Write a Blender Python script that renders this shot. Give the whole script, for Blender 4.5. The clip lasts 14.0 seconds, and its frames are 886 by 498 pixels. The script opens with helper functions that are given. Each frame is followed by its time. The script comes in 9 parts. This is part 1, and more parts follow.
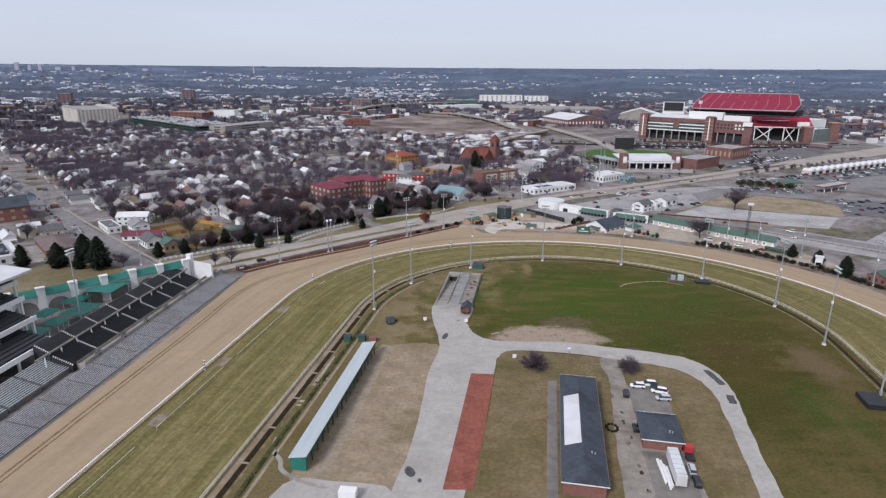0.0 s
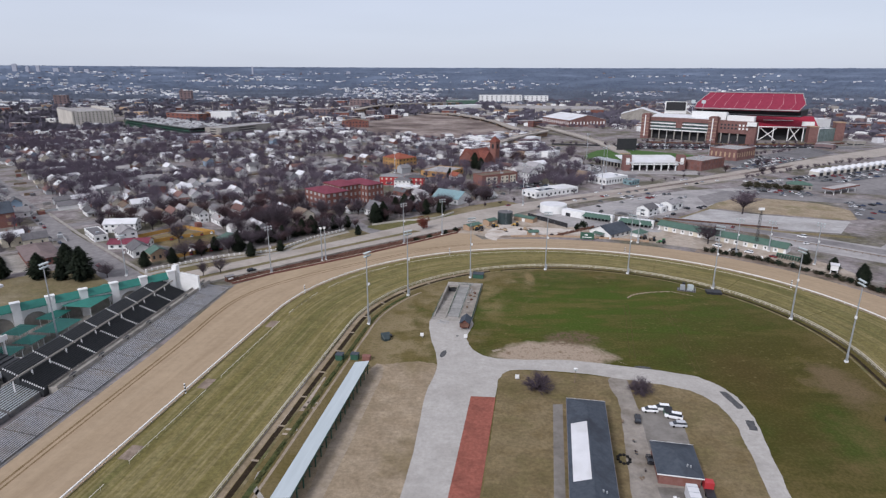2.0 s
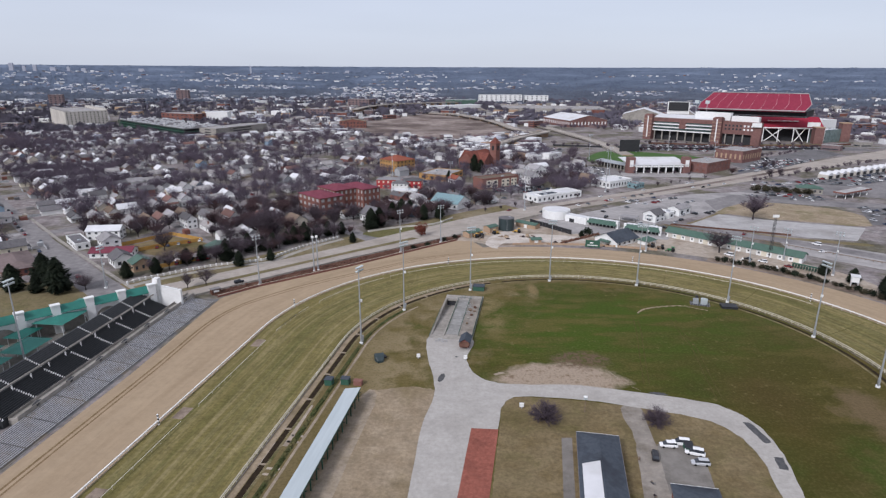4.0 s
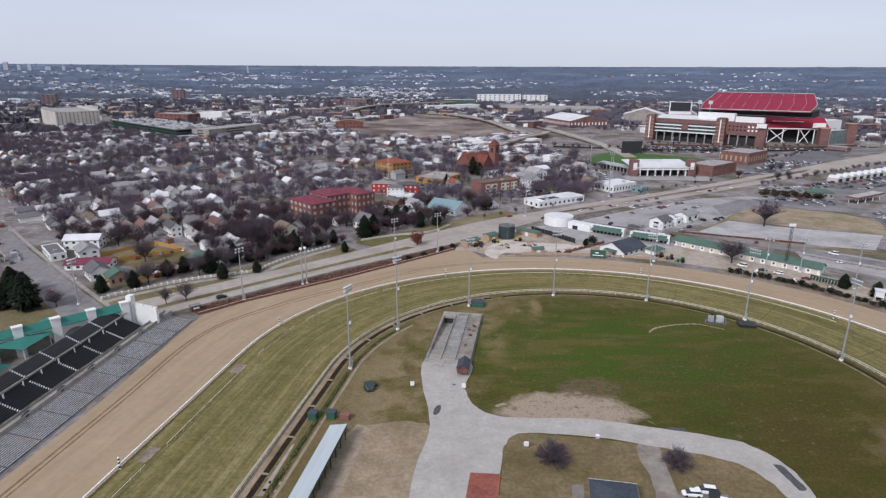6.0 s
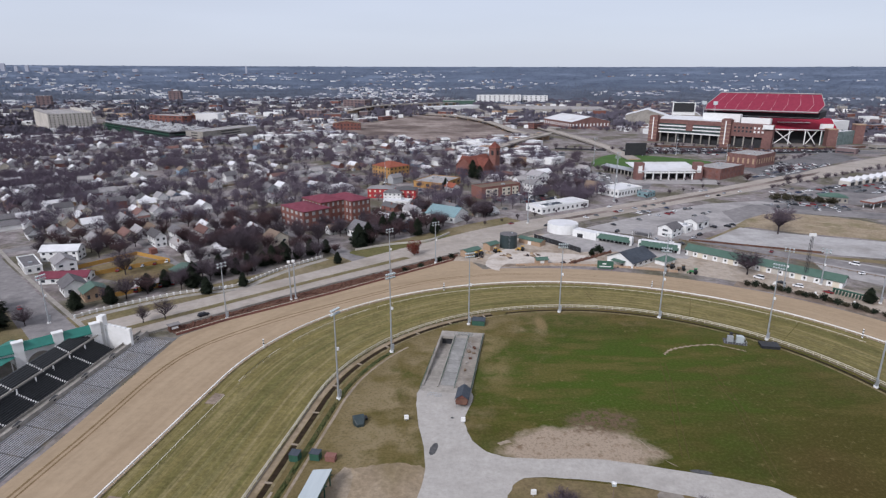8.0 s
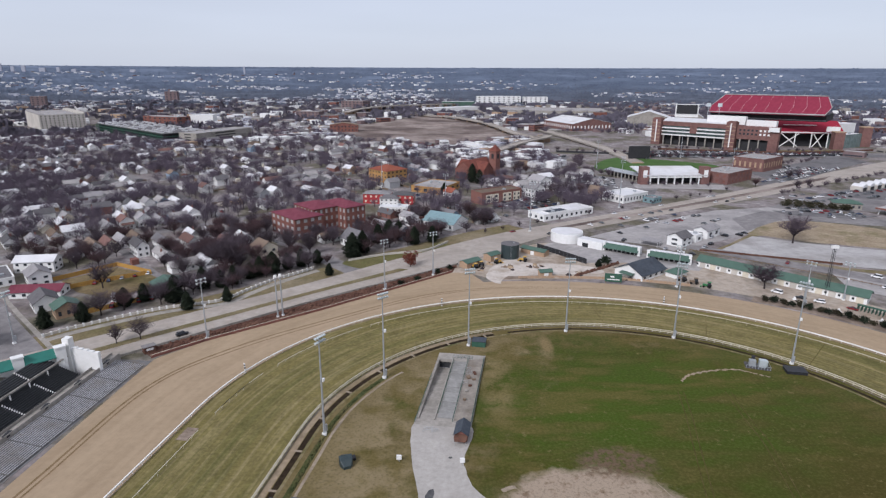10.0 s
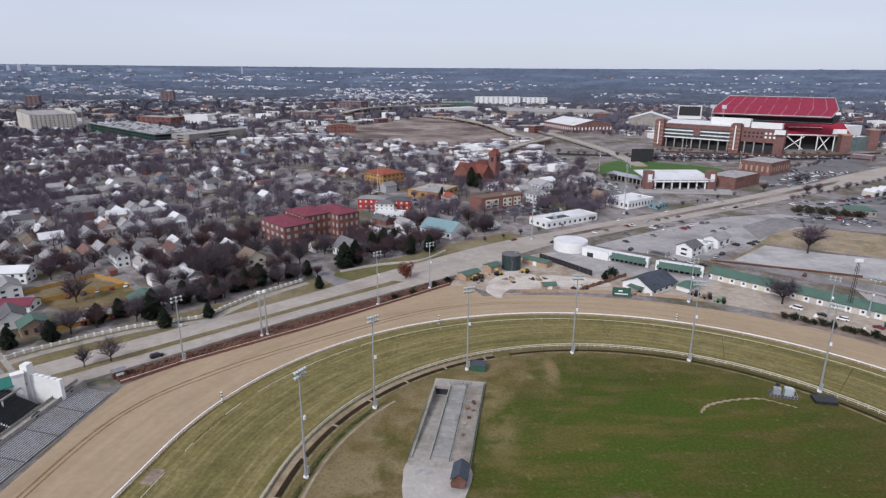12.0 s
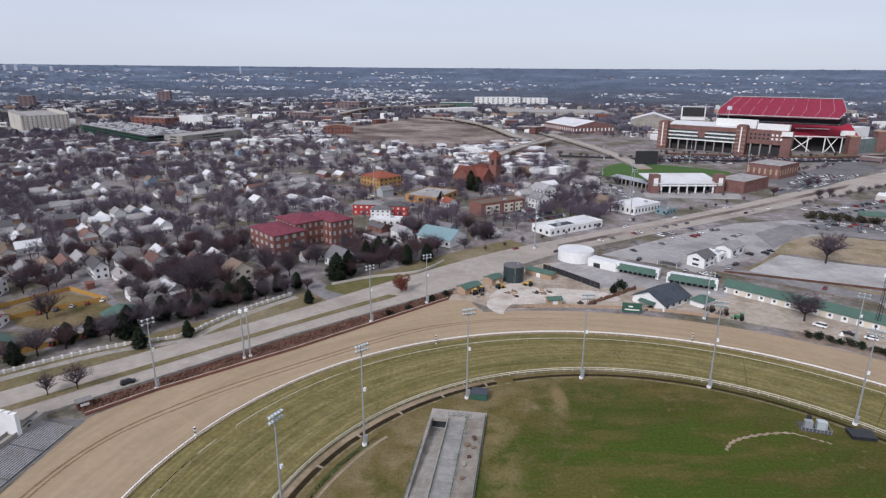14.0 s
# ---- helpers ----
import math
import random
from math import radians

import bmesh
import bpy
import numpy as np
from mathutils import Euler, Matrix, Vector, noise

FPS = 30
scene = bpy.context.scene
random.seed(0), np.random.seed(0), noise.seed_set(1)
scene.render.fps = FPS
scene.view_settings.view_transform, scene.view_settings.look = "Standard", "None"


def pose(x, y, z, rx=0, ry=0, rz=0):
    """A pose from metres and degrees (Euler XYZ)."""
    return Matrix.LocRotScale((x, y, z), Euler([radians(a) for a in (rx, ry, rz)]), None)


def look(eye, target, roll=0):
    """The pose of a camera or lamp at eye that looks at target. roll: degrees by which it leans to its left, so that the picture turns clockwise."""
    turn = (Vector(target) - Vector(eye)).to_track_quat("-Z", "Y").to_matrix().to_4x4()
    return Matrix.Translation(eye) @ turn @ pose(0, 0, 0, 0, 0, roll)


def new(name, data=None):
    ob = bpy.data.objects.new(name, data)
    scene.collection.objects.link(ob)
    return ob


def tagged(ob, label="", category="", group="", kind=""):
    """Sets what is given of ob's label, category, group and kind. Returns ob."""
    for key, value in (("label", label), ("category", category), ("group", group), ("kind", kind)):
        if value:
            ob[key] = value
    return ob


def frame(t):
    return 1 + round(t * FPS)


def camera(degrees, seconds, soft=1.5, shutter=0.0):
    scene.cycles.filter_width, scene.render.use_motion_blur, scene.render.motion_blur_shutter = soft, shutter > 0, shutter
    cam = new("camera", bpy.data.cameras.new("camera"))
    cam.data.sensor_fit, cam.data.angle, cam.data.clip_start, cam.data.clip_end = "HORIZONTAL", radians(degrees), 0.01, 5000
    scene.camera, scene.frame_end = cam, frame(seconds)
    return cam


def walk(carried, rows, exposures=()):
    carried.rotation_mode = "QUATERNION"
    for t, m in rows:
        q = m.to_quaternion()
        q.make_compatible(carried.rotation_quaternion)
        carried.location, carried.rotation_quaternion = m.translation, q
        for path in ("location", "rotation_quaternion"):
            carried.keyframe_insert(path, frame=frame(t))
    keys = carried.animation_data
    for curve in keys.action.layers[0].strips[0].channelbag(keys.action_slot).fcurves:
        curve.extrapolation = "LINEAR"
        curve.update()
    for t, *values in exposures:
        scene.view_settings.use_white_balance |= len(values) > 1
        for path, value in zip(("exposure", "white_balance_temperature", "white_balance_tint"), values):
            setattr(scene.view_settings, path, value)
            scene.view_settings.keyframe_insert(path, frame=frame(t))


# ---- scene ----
cam = camera(73.8, 14.0, soft=1.3)
PATH = [
    (0, (-1.605, -2.582, 102.557), (-1.627, -0.666, 101.983), 0.4),
    (1.5, (-0.923, 8.305, 102.976), (-0.946, 10.22, 102.402), 0.2),
    (3, (-0.772, 20.815, 103.241), (-0.794, 22.73, 102.666), 0.2),
    (6.5, (0.167, 55.575, 104.197), (0.153, 57.49, 103.618), 0.2),
    (7.5, (0.569, 65.533, 104.258), (0.554, 67.447, 103.68), 0.1),
    (11, (1.26, 99.923, 104.089), (1.251, 101.839, 103.515), 0.3),
    (12.5, (1.751, 114.49, 104.315), (1.745, 116.406, 103.741), 0.4),
    (14, (2.171, 129.207, 104.35), (2.166, 131.123, 103.776), 0.4),
]
walk(cam, [(t, look(eye, target, roll)) for t, eye, target, roll in PATH], [(0.0, 0.32, 6080, 15.0)])

# ---- sky and sun: a bright overcast winter day ----
SUN_EL, SUN_AZ = 38.0, 215.0
world = bpy.data.worlds.new("sky")
scene.world = world
world.use_nodes = True
wn, wl = world.node_tree.nodes, world.node_tree.links
sky = wn.new("ShaderNodeTexSky")
sky.sky_type, sky.sun_disc = "NISHITA", False
sky.sun_elevation, sky.sun_rotation = radians(SUN_EL), radians(SUN_AZ)
sky_dim = wn.new("ShaderNodeMixRGB")
sky_dim.blend_type = "MULTIPLY"
sky_dim.inputs[0].default_value = 1
sky_dim.inputs[2].default_value = (0.1, 0.1, 0.1, 1)
wl.new(sky.outputs[0], sky_dim.inputs[1])
wco = wn.new("ShaderNodeTexCoord")
wsep = wn.new("ShaderNodeSeparateXYZ")
wl.new(wco.outputs["Generated"], wsep.inputs[0])
wramp = wn.new("ShaderNodeValToRGB")
wramp.color_ramp.elements[0].position = 0.0
wramp.color_ramp.elements[0].color = (0.54, 0.58, 0.635, 1)
wramp.color_ramp.elements[1].position = 0.6
wramp.color_ramp.elements[1].color = (0.61, 0.62, 0.66, 1)
e = wramp.color_ramp.elements.new(0.13)
e.color = (0.565, 0.60, 0.66, 1)
wl.new(wsep.outputs["Z"], wramp.inputs[0])
cloud_map = wn.new("ShaderNodeMapping")
cloud_map.inputs["Scale"].default_value = (1.2, 1.2, 9)
wl.new(wco.outputs["Generated"], cloud_map.inputs[0])
cloud = wn.new("ShaderNodeTexNoise")
cloud.inputs["Scale"].default_value, cloud.inputs["Detail"].default_value = 1.6, 5
wl.new(cloud_map.outputs[0], cloud.inputs[0])
cloud_mix = wn.new("ShaderNodeMixRGB")
cloud_mix.blend_type = "MULTIPLY"
cloud_mix.inputs[0].default_value = 0.16
wl.new(wramp.outputs[0], cloud_mix.inputs[1])
wl.new(cloud.outputs[0], cloud_mix.inputs[2])
overcast = wn.new("ShaderNodeMixRGB")
overcast.inputs[0].default_value = 0.88
wl.new(sky_dim.outputs[0], overcast.inputs[1])
wl.new(cloud_mix.outputs[0], overcast.inputs[2])
wl.new(overcast.outputs[0], wn["Background"].inputs[0])
wn["Background"].inputs[1].default_value = 1.0

sun = new("sun", bpy.data.lights.new("sun", "SUN"))
sun.data.energy, sun.data.angle, sun.data.color = 2.25, radians(14), (1.0, 0.97, 0.93)
az, el = radians(SUN_AZ), radians(SUN_EL)
sun_way = Vector((math.sin(az) * math.cos(el), math.cos(az) * math.cos(el), math.sin(el)))
sun.matrix_world = look(sun_way * 300, (0, 0, 0))


# ---- materials ----
def mat(name, c1, c2=None, scale=1.0, c3=None, scale3=0.1, rough=0.85, metal=0.0, bump=0.0, uv=False, stretch=(1, 1, 1),
        lo=0.35, hi=0.65, lo3=0.5, hi3=0.7, vary=0.0, detail=5.0, fine=0.0, fscale=0.8):
    """A surface of one colour with grain of a second and stains of a third at a larger size."""
    m = bpy.data.materials.new(name)
    m.use_nodes = True
    n, l = m.node_tree.nodes, m.node_tree.links
    b = n["Principled BSDF"]
    b.inputs["Roughness"].default_value, b.inputs["Metallic"].default_value = rough, metal
    b.inputs["Base Color"].default_value = (*c1, 1)
    if rough >= 0.85:
        b.inputs["Specular IOR Level"].default_value = 0.1
    co = n.new("ShaderNodeTexCoord")
    mp = n.new("ShaderNodeMapping")
    mp.inputs["Scale"].default_value = stretch
    l.new(co.outputs["UV" if uv else "Object"], mp.inputs[0])
    out = None

    def layer(base, colour, sc, a, z):
        t = n.new("ShaderNodeTexNoise")
        t.inputs["Scale"].default_value, t.inputs["Detail"].default_value = sc, detail
        t.inputs["Roughness"].default_value = 0.6
        l.new(mp.outputs[0], t.inputs[0])
        r = n.new("ShaderNodeMapRange")
        r.inputs[1].default_value, r.inputs[2].default_value = a, z
        l.new(t.outputs[0], r.inputs[0])
        x = n.new("ShaderNodeMixRGB")
        l.new(r.outputs[0], x.inputs[0])
        if base is None:
            x.inputs[1].default_value = (*c1, 1)
        else:
            l.new(base, x.inputs[1])
        x.inputs[2].default_value = (*colour, 1)
        return x.outputs[0], t.outputs[0]

    grain = None
    if c2:
        out, grain = layer(out, c2, scale, lo, hi)
    if c3:
        out, _ = layer(out, c3, scale3, lo3, hi3)
    if fine:
        for sc_, st_ in ((fscale, fine), (fscale * 0.22, fine * 0.7)):
            t = n.new("ShaderNodeTexNoise")
            t.inputs["Scale"].default_value, t.inputs["Detail"].default_value, t.inputs["Roughness"].default_value = sc_, 6, 0.7
            l.new(co.outputs["Object"], t.inputs[0])
            r = n.new("ShaderNodeMapRange")
            r.inputs[1].default_value, r.inputs[2].default_value = 0.3, 0.7
            r.inputs[3].default_value, r.inputs[4].default_value = 1 - st_, 1 + st_
            l.new(t.outputs[0], r.inputs[0])
            x = n.new("ShaderNodeMixRGB")
            x.blend_type = "MULTIPLY"
            x.inputs[0].default_value = 1
            if out is None:
                x.inputs[1].default_value = (*c1, 1)
            else:
                l.new(out, x.inputs[1])
            l.new(r.outputs[0], x.inputs[2])
            out = x.outputs[0]
    if vary and out is None:
        rgb = n.new("ShaderNodeRGB")
        rgb.outputs[0].default_value = (*c1, 1)
        out = rgb.outputs[0]
    if vary:
        oi = n.new("ShaderNodeObjectInfo")
        r = n.new("ShaderNodeMapRange")
        r.inputs[3].default_value, r.inputs[4].default_value = 1 - vary, 1 + vary
        l.new(oi.outputs["Random"], r.inputs[0])
        h = n.new("ShaderNodeHueSaturation")
        l.new(r.outputs[0], h.inputs["Value"])
        l.new(out, h.inputs["Color"])
        out = h.outputs[0]
    if out is not None:
        l.new(out, b.inputs["Base Color"])
    if bump and grain is not None:
        bp = n.new("ShaderNodeBump")
        bp.inputs["Strength"].default_value = bump
        l.new(grain, bp.inputs["Height"])
        l.new(bp.outputs[0], b.inputs["Normal"])
    return m


MAT = {}


def grass_mat():
    """Infield grass: mown green in the middle, straw-coloured and bare where it is worn."""
    m = mat("infield_grass", (0.074, 0.062, 0.014), (0.040, 0.046, 0.008), 0.03, rough=0.95, lo=0.4, hi=0.62)
    n, l = m.node_tree.nodes, m.node_tree.links
    b = n["Principled BSDF"]
    base = b.inputs["Base Color"].links[0].from_socket
    co = n.new("ShaderNodeTexCoord")

    def noise_at(sc, det=6):
        t = n.new("ShaderNodeTexNoise")
        t.inputs["Scale"].default_value, t.inputs["Detail"].default_value = sc, det
        t.inputs["Roughness"].default_value = 0.65
        l.new(co.outputs["Object"], t.inputs[0])
        return t.outputs[0]

    def maths(op, a, c):
        x = n.new("ShaderNodeMath")
        x.operation = op
        for i, q in enumerate((a, c)):
            if isinstance(q, (int, float)):
                x.inputs[i].default_value = q
            else:
                l.new(q, x.inputs[i])
        return x.outputs[0]

    def dist(cx, cy, rx, ry):
        mp = n.new("ShaderNodeMapping")
        mp.inputs["Location"].default_value = (-cx / rx, -cy / ry, 0)
        mp.inputs["Scale"].default_value = (1 / rx, 1 / ry, 0)
        l.new(co.outputs["Object"], mp.inputs[0])
        g = n.new("ShaderNodeVectorMath")
        g.operation = "LENGTH"
        l.new(mp.outputs[0], g.inputs[0])
        return g.outputs["Value"]

    def mix(a, colour, f):
        x = n.new("ShaderNodeMixRGB")
        l.new(f, x.inputs[0])
        l.new(a, x.inputs[1])
        x.inputs[2].default_value = (*colour, 1)
        return x.outputs[0]

    def ranged(v, a, z):
        r = n.new("ShaderNodeMapRange")
        r.inputs[1].default_value, r.inputs[2].default_value = a, z
        l.new(v, r.inputs[0])
        return r.outputs[0]

    big = noise_at(0.022)
    mid = noise_at(0.12, 8)
    patch = noise_at(0.055, 8)
    sm = n.new("ShaderNodeMapping")
    sm.inputs["Scale"].default_value, sm.inputs["Rotation"].default_value = (0.045, 0.16, 1), (0, 0, 0.15)
    l.new(co.outputs["Object"], sm.inputs[0])
    st = n.new("ShaderNodeTexNoise")
    st.inputs["Scale"].default_value, st.inputs["Detail"].default_value = 1.0, 9
    l.new(sm.outputs[0], st.inputs[0])
    streak = st.outputs[0]
    fine = noise_at(1.1, 8)
    # olive and straw outside the watered field
    d = maths("ADD", dist(102, 222, 116, 122), maths("MULTIPLY", maths("SUBTRACT", big, 0.5), 0.5))
    d = maths("ADD", d, maths("MULTIPLY", maths("SUBTRACT", mid, 0.5), 0.9))
    dry = ranged(d, 0.72, 1.02)
    out = mix(base, (0.125, 0.098, 0.038), dry)
    out = mix(out, (0.235, 0.185, 0.110), maths("MULTIPLY", dry, ranged(patch, 0.42, 0.60)))
    # worn olive streaks, rust-brown drifts and pale straw flecks inside
    wet = maths("SUBTRACT", 1.0, dry)
    out = mix(out, (0.122, 0.096, 0.032), maths("MULTIPLY", maths("MULTIPLY", ranged(streak, 0.45, 0.60), 0.75), wet))
    out = mix(out, (0.068, 0.045, 0.016), maths("MULTIPLY", maths("MULTIPLY", ranged(noise_at(0.028, 9), 0.52, 0.66), 0.7), wet))
    out = mix(out, (0.118, 0.096, 0.032), maths("MULTIPLY", ranged(patch, 0.56, 0.70), 0.6))
    out = mix(out, (0.040, 0.062, 0.010), maths("MULTIPLY", maths("MULTIPLY", ranged(noise_at(0.018, 7), 0.48, 0.62), 0.8), wet))
    lush = maths("SUBTRACT", 1.0, ranged(maths("ADD", dist(72, 256, 76, 52), maths("MULTIPLY", maths("SUBTRACT", mid, 0.5), 1.3)), 0.45, 1.05))
    out = mix(out, (0.044, 0.078, 0.008), maths("MULTIPLY", lush, maths("ADD", 0.30, maths("MULTIPLY", ranged(streak, 0.58, 0.42), 0.60))))
    far = maths("SUBTRACT", 1.0, ranged(dist(130, 186, 100, 104), 0.35, 1.0))
    out = mix(out, (0.052, 0.046, 0.010), maths("MULTIPLY", far, maths("ADD", 0.40, maths("MULTIPLY", ranged(patch, 0.4, 0.6), 0.5))))
    # a greener swale and a rust-brown drift towards the far turn
    swale = maths("SUBTRACT", 1.0, ranged(maths("ADD", dist(120, 163, 13, 24), maths("MULTIPLY", maths("SUBTRACT", mid, 0.5), 1.4)), 0.35, 1.0))
    out = mix(out, (0.036, 0.064, 0.008), maths("MULTIPLY", swale, 0.75))
    drift = maths("SUBTRACT", 1.0, ranged(maths("ADD", dist(106, 205, 16, 26), maths("MULTIPLY", maths("SUBTRACT", patch, 0.5), 2.2)), 0.3, 1.0))
    out = mix(out, (0.070, 0.046, 0.016), maths("MULTIPLY", drift, 0.55))
    strip = maths("SUBTRACT", 1.0, ranged(maths("ADD", dist(19, 272, 8, 34), maths("MULTIPLY", maths("SUBTRACT", mid, 0.5), 1.5)), 0.4, 1.0))
    out = mix(out, (0.180, 0.142, 0.062), maths("MULTIPLY", maths("MULTIPLY", strip, ranged(mid, 0.40, 0.58)), 0.7))
    fleck = maths("MULTIPLY", ranged(noise_at(0.35, 9), 0.58, 0.70), ranged(big, 0.42, 0.60))
    out = mix(out, (0.200, 0.160, 0.072), maths("MULTIPLY", fleck, 0.75))
    # trampled straw-brown rim along the fence
    rim = ranged(maths("ADD", dist(56.2, 226.7, 100, 97), maths("MULTIPLY", maths("SUBTRACT", mid, 0.5), 0.35)), 0.80, 0.97)
    out = mix(out, (0.120, 0.090, 0.036), maths("MULTIPLY", rim, maths("ADD", 0.15, maths("MULTIPLY", ranged(patch, 0.42, 0.60), 0.6))))
    # bare soil by the service road
    e1 = maths("ADD", dist(39, 217, 25, 12.5), maths("MULTIPLY", maths("SUBTRACT", mid, 0.5), 0.9))
    soil = maths("SUBTRACT", 1.0, ranged(e1, 0.72, 1.0))
    out = mix(out, (0.33, 0.262, 0.20), soil)
    out = mix(out, (0.185, 0.130, 0.090), maths("MULTIPLY", soil, ranged(noise_at(0.3, 8), 0.54, 0.68)))
    mulch = maths("SUBTRACT", 1.0, ranged(maths("ADD", dist(48, 231, 14, 8), maths("MULTIPLY", maths("SUBTRACT", mid, 0.5), 1.5)), 0.6, 1.0))
    out = mix(out, (0.125, 0.085, 0.058), maths("MULTIPLY", mulch, ranged(noise_at(0.45, 9), 0.36, 0.56)))
    # worn corner by the far turn and dark tufts
    e2 = maths("ADD", dist(134, 196, 11, 20), maths("MULTIPLY", maths("SUBTRACT", mid, 0.5), 2.0))
    out = mix(out, (0.150, 0.105, 0.062), maths("MULTIPLY", maths("SUBTRACT", 1.0, ranged(e2, 0.4, 1.0)), 0.75))
    e3 = maths("ADD", dist(41, 305, 3, 9), maths("MULTIPLY", maths("SUBTRACT", mid, 0.5), 1.2))
    out = mix(out, (0.23, 0.165, 0.085), maths("MULTIPLY", maths("SUBTRACT", 1.0, ranged(e3, 0.5, 1.0)), 0.7))
    out = mix(out, (0.036, 0.034, 0.007), maths("MULTIPLY", ranged(fine, 0.46, 0.72), 0.55))
    out = mix(out, (0.150, 0.116, 0.046), maths("MULTIPLY", ranged(fine, 0.50, 0.30), 0.3))
    l.new(out, b.inputs["Base Color"])
    return m


MAT["infield_grass"] = grass_mat()
MAT["dry_grass"] = mat("dry_grass", (0.138, 0.104, 0.052), (0.190, 0.148, 0.086), 0.12, (0.092, 0.078, 0.028), 0.06, rough=0.95, lo3=0.48, hi3=0.68, detail=9, fine=0.28)
MAT["verge"] = mat("verge_grass", (0.175, 0.140, 0.082), (0.115, 0.102, 0.046), 0.06, (0.25, 0.205, 0.145), 0.03, rough=0.95, detail=8, fine=0.25)
MAT["turf"] = mat("turf_course", (0.145, 0.122, 0.046), (0.205, 0.172, 0.082), 1.0, (0.098, 0.094, 0.032), 0.3, rough=0.95, uv=True, stretch=(0.02, 0.6, 1), lo=0.45, hi=0.61, lo3=0.48, hi3=0.68, detail=9, fine=0.3)
MAT["dirt"] = mat("track_dirt", (0.302, 0.228, 0.150), (0.342, 0.262, 0.176), 1.0, (0.262, 0.195, 0.126), 0.3, rough=0.95, uv=True, stretch=(0.02, 0.30, 1), lo3=0.5, hi3=0.75, detail=8, fine=0.08, fscale=0.4)
MAT["harrow"] = mat("harrow_line", (0.150, 0.100, 0.050), (0.21, 0.145, 0.085), 0.4, rough=0.95)
MAT["asphalt_light"] = mat("worn_asphalt", (0.345, 0.326, 0.300), (0.378, 0.358, 0.332), 0.3, (0.272, 0.252, 0.228), 0.05, rough=0.9, lo3=0.5, hi3=0.78, detail=10, fine=0.13)
MAT["asphalt"] = mat("asphalt", (0.185, 0.174, 0.174), (0.225, 0.213, 0.210), 0.15, (0.125, 0.118, 0.120), 0.03, rough=0.9, detail=8, fine=0.15, fscale=0.3)
MAT["road"] = mat("road_concrete", (0.31, 0.275, 0.24), (0.36, 0.325, 0.29), 0.2, (0.25, 0.22, 0.19), 0.025, rough=0.9, detail=8, fine=0.12, fscale=0.3)
MAT["asphalt_dark"] = mat("patched_asphalt", (0.06, 0.06, 0.065), (0.10, 0.10, 0.10), 0.8, rough=0.9)
MAT["concrete"] = mat("concrete", (0.32, 0.30, 0.27), (0.26, 0.24, 0.215), 0.5, (0.20, 0.185, 0.16), 0.12, rough=0.9, detail=8, fine=0.15)
MAT["lot"] = mat("parking_lot", (0.28, 0.265, 0.26), (0.34, 0.325, 0.315), 0.1, (0.19, 0.18, 0.18), 0.03, rough=0.9, detail=9, fine=0.15, fscale=0.3)
MAT["lot_pale"] = mat("pale_worn_lot", (0.335, 0.325, 0.32), (0.385, 0.375, 0.365), 0.08, (0.25, 0.235, 0.225), 0.03, rough=0.9, detail=9, fine=0.15, fscale=0.3)
MAT["field_straw"] = mat("vacant_field_grass", (0.235, 0.185, 0.125), (0.30, 0.245, 0.175), 0.1, (0.14, 0.125, 0.06), 0.035, rough=0.95, detail=9, fine=0.25, lo3=0.52, hi3=0.68)
MAT["yard_gravel"] = mat("yard_gravel", (0.270, 0.244, 0.214), (0.225, 0.200, 0.172), 0.4, (0.13, 0.108, 0.084), 0.07, rough=0.95, detail=9, fine=0.25)
MAT["dust"] = mat("trodden_dust", (0.30, 0.25, 0.195), (0.25, 0.205, 0.15), 0.3, (0.19, 0.15, 0.10), 0.09, rough=0.95, detail=9, fine=0.2)
MAT["church_tile"] = mat("old_clay_tiles", (0.15, 0.052, 0.040), (0.19, 0.072, 0.055), 0.6, (0.11, 0.04, 0.034), 0.12, rough=0.95)
MAT["stucco"] = mat("pale_stucco", (0.50, 0.47, 0.42), (0.44, 0.41, 0.37), 0.1, (0.37, 0.345, 0.31), 0.03, rough=0.9)
MAT["lot_dark"] = mat("dark_lot_asphalt", (0.125, 0.12, 0.125), (0.16, 0.155, 0.155), 0.1, (0.09, 0.085, 0.09), 0.03, rough=0.9, detail=8, fine=0.15)
MAT["wheel_track"] = mat("trodden_grass", (0.060, 0.052, 0.014), (0.085, 0.068, 0.026), 0.25, rough=0.95, fine=0.3)
MAT["gravel"] = mat("gravel", (0.40, 0.35, 0.295), (0.31, 0.26, 0.21), 0.4, (0.22, 0.17, 0.125), 0.05, rough=0.95, detail=9, fine=0.25, lo3=0.48, hi3=0.68)
MAT["pad_red"] = mat("red_paving", (0.225, 0.075, 0.055), (0.265, 0.098, 0.072), 1.2, (0.165, 0.06, 0.045), 0.12, rough=0.95, detail=9, fine=0.22)
MAT["brick"] = mat("red_brick", (0.185, 0.088, 0.074), (0.235, 0.12, 0.10), 1.4, (0.19, 0.085, 0.065), 0.2, rough=0.9, bump=0.2)
MAT["brick_dark"] = mat("dark_brick", (0.17, 0.075, 0.062), (0.215, 0.10, 0.08), 1.2, (0.12, 0.055, 0.05), 0.15, rough=0.9)
MAT["cream"] = mat("cream_siding", (0.62, 0.57, 0.46), (0.56, 0.51, 0.41), 0.5, rough=0.8)
MAT["brick_tan"] = mat("tan_brick", (0.33, 0.225, 0.15), (0.40, 0.29, 0.20), 1.2, rough=0.9)
MAT["ochre"] = mat("ochre_brick", (0.36, 0.20, 0.075), (0.42, 0.25, 0.10), 0.8, (0.28, 0.16, 0.065), 0.15, rough=0.9)
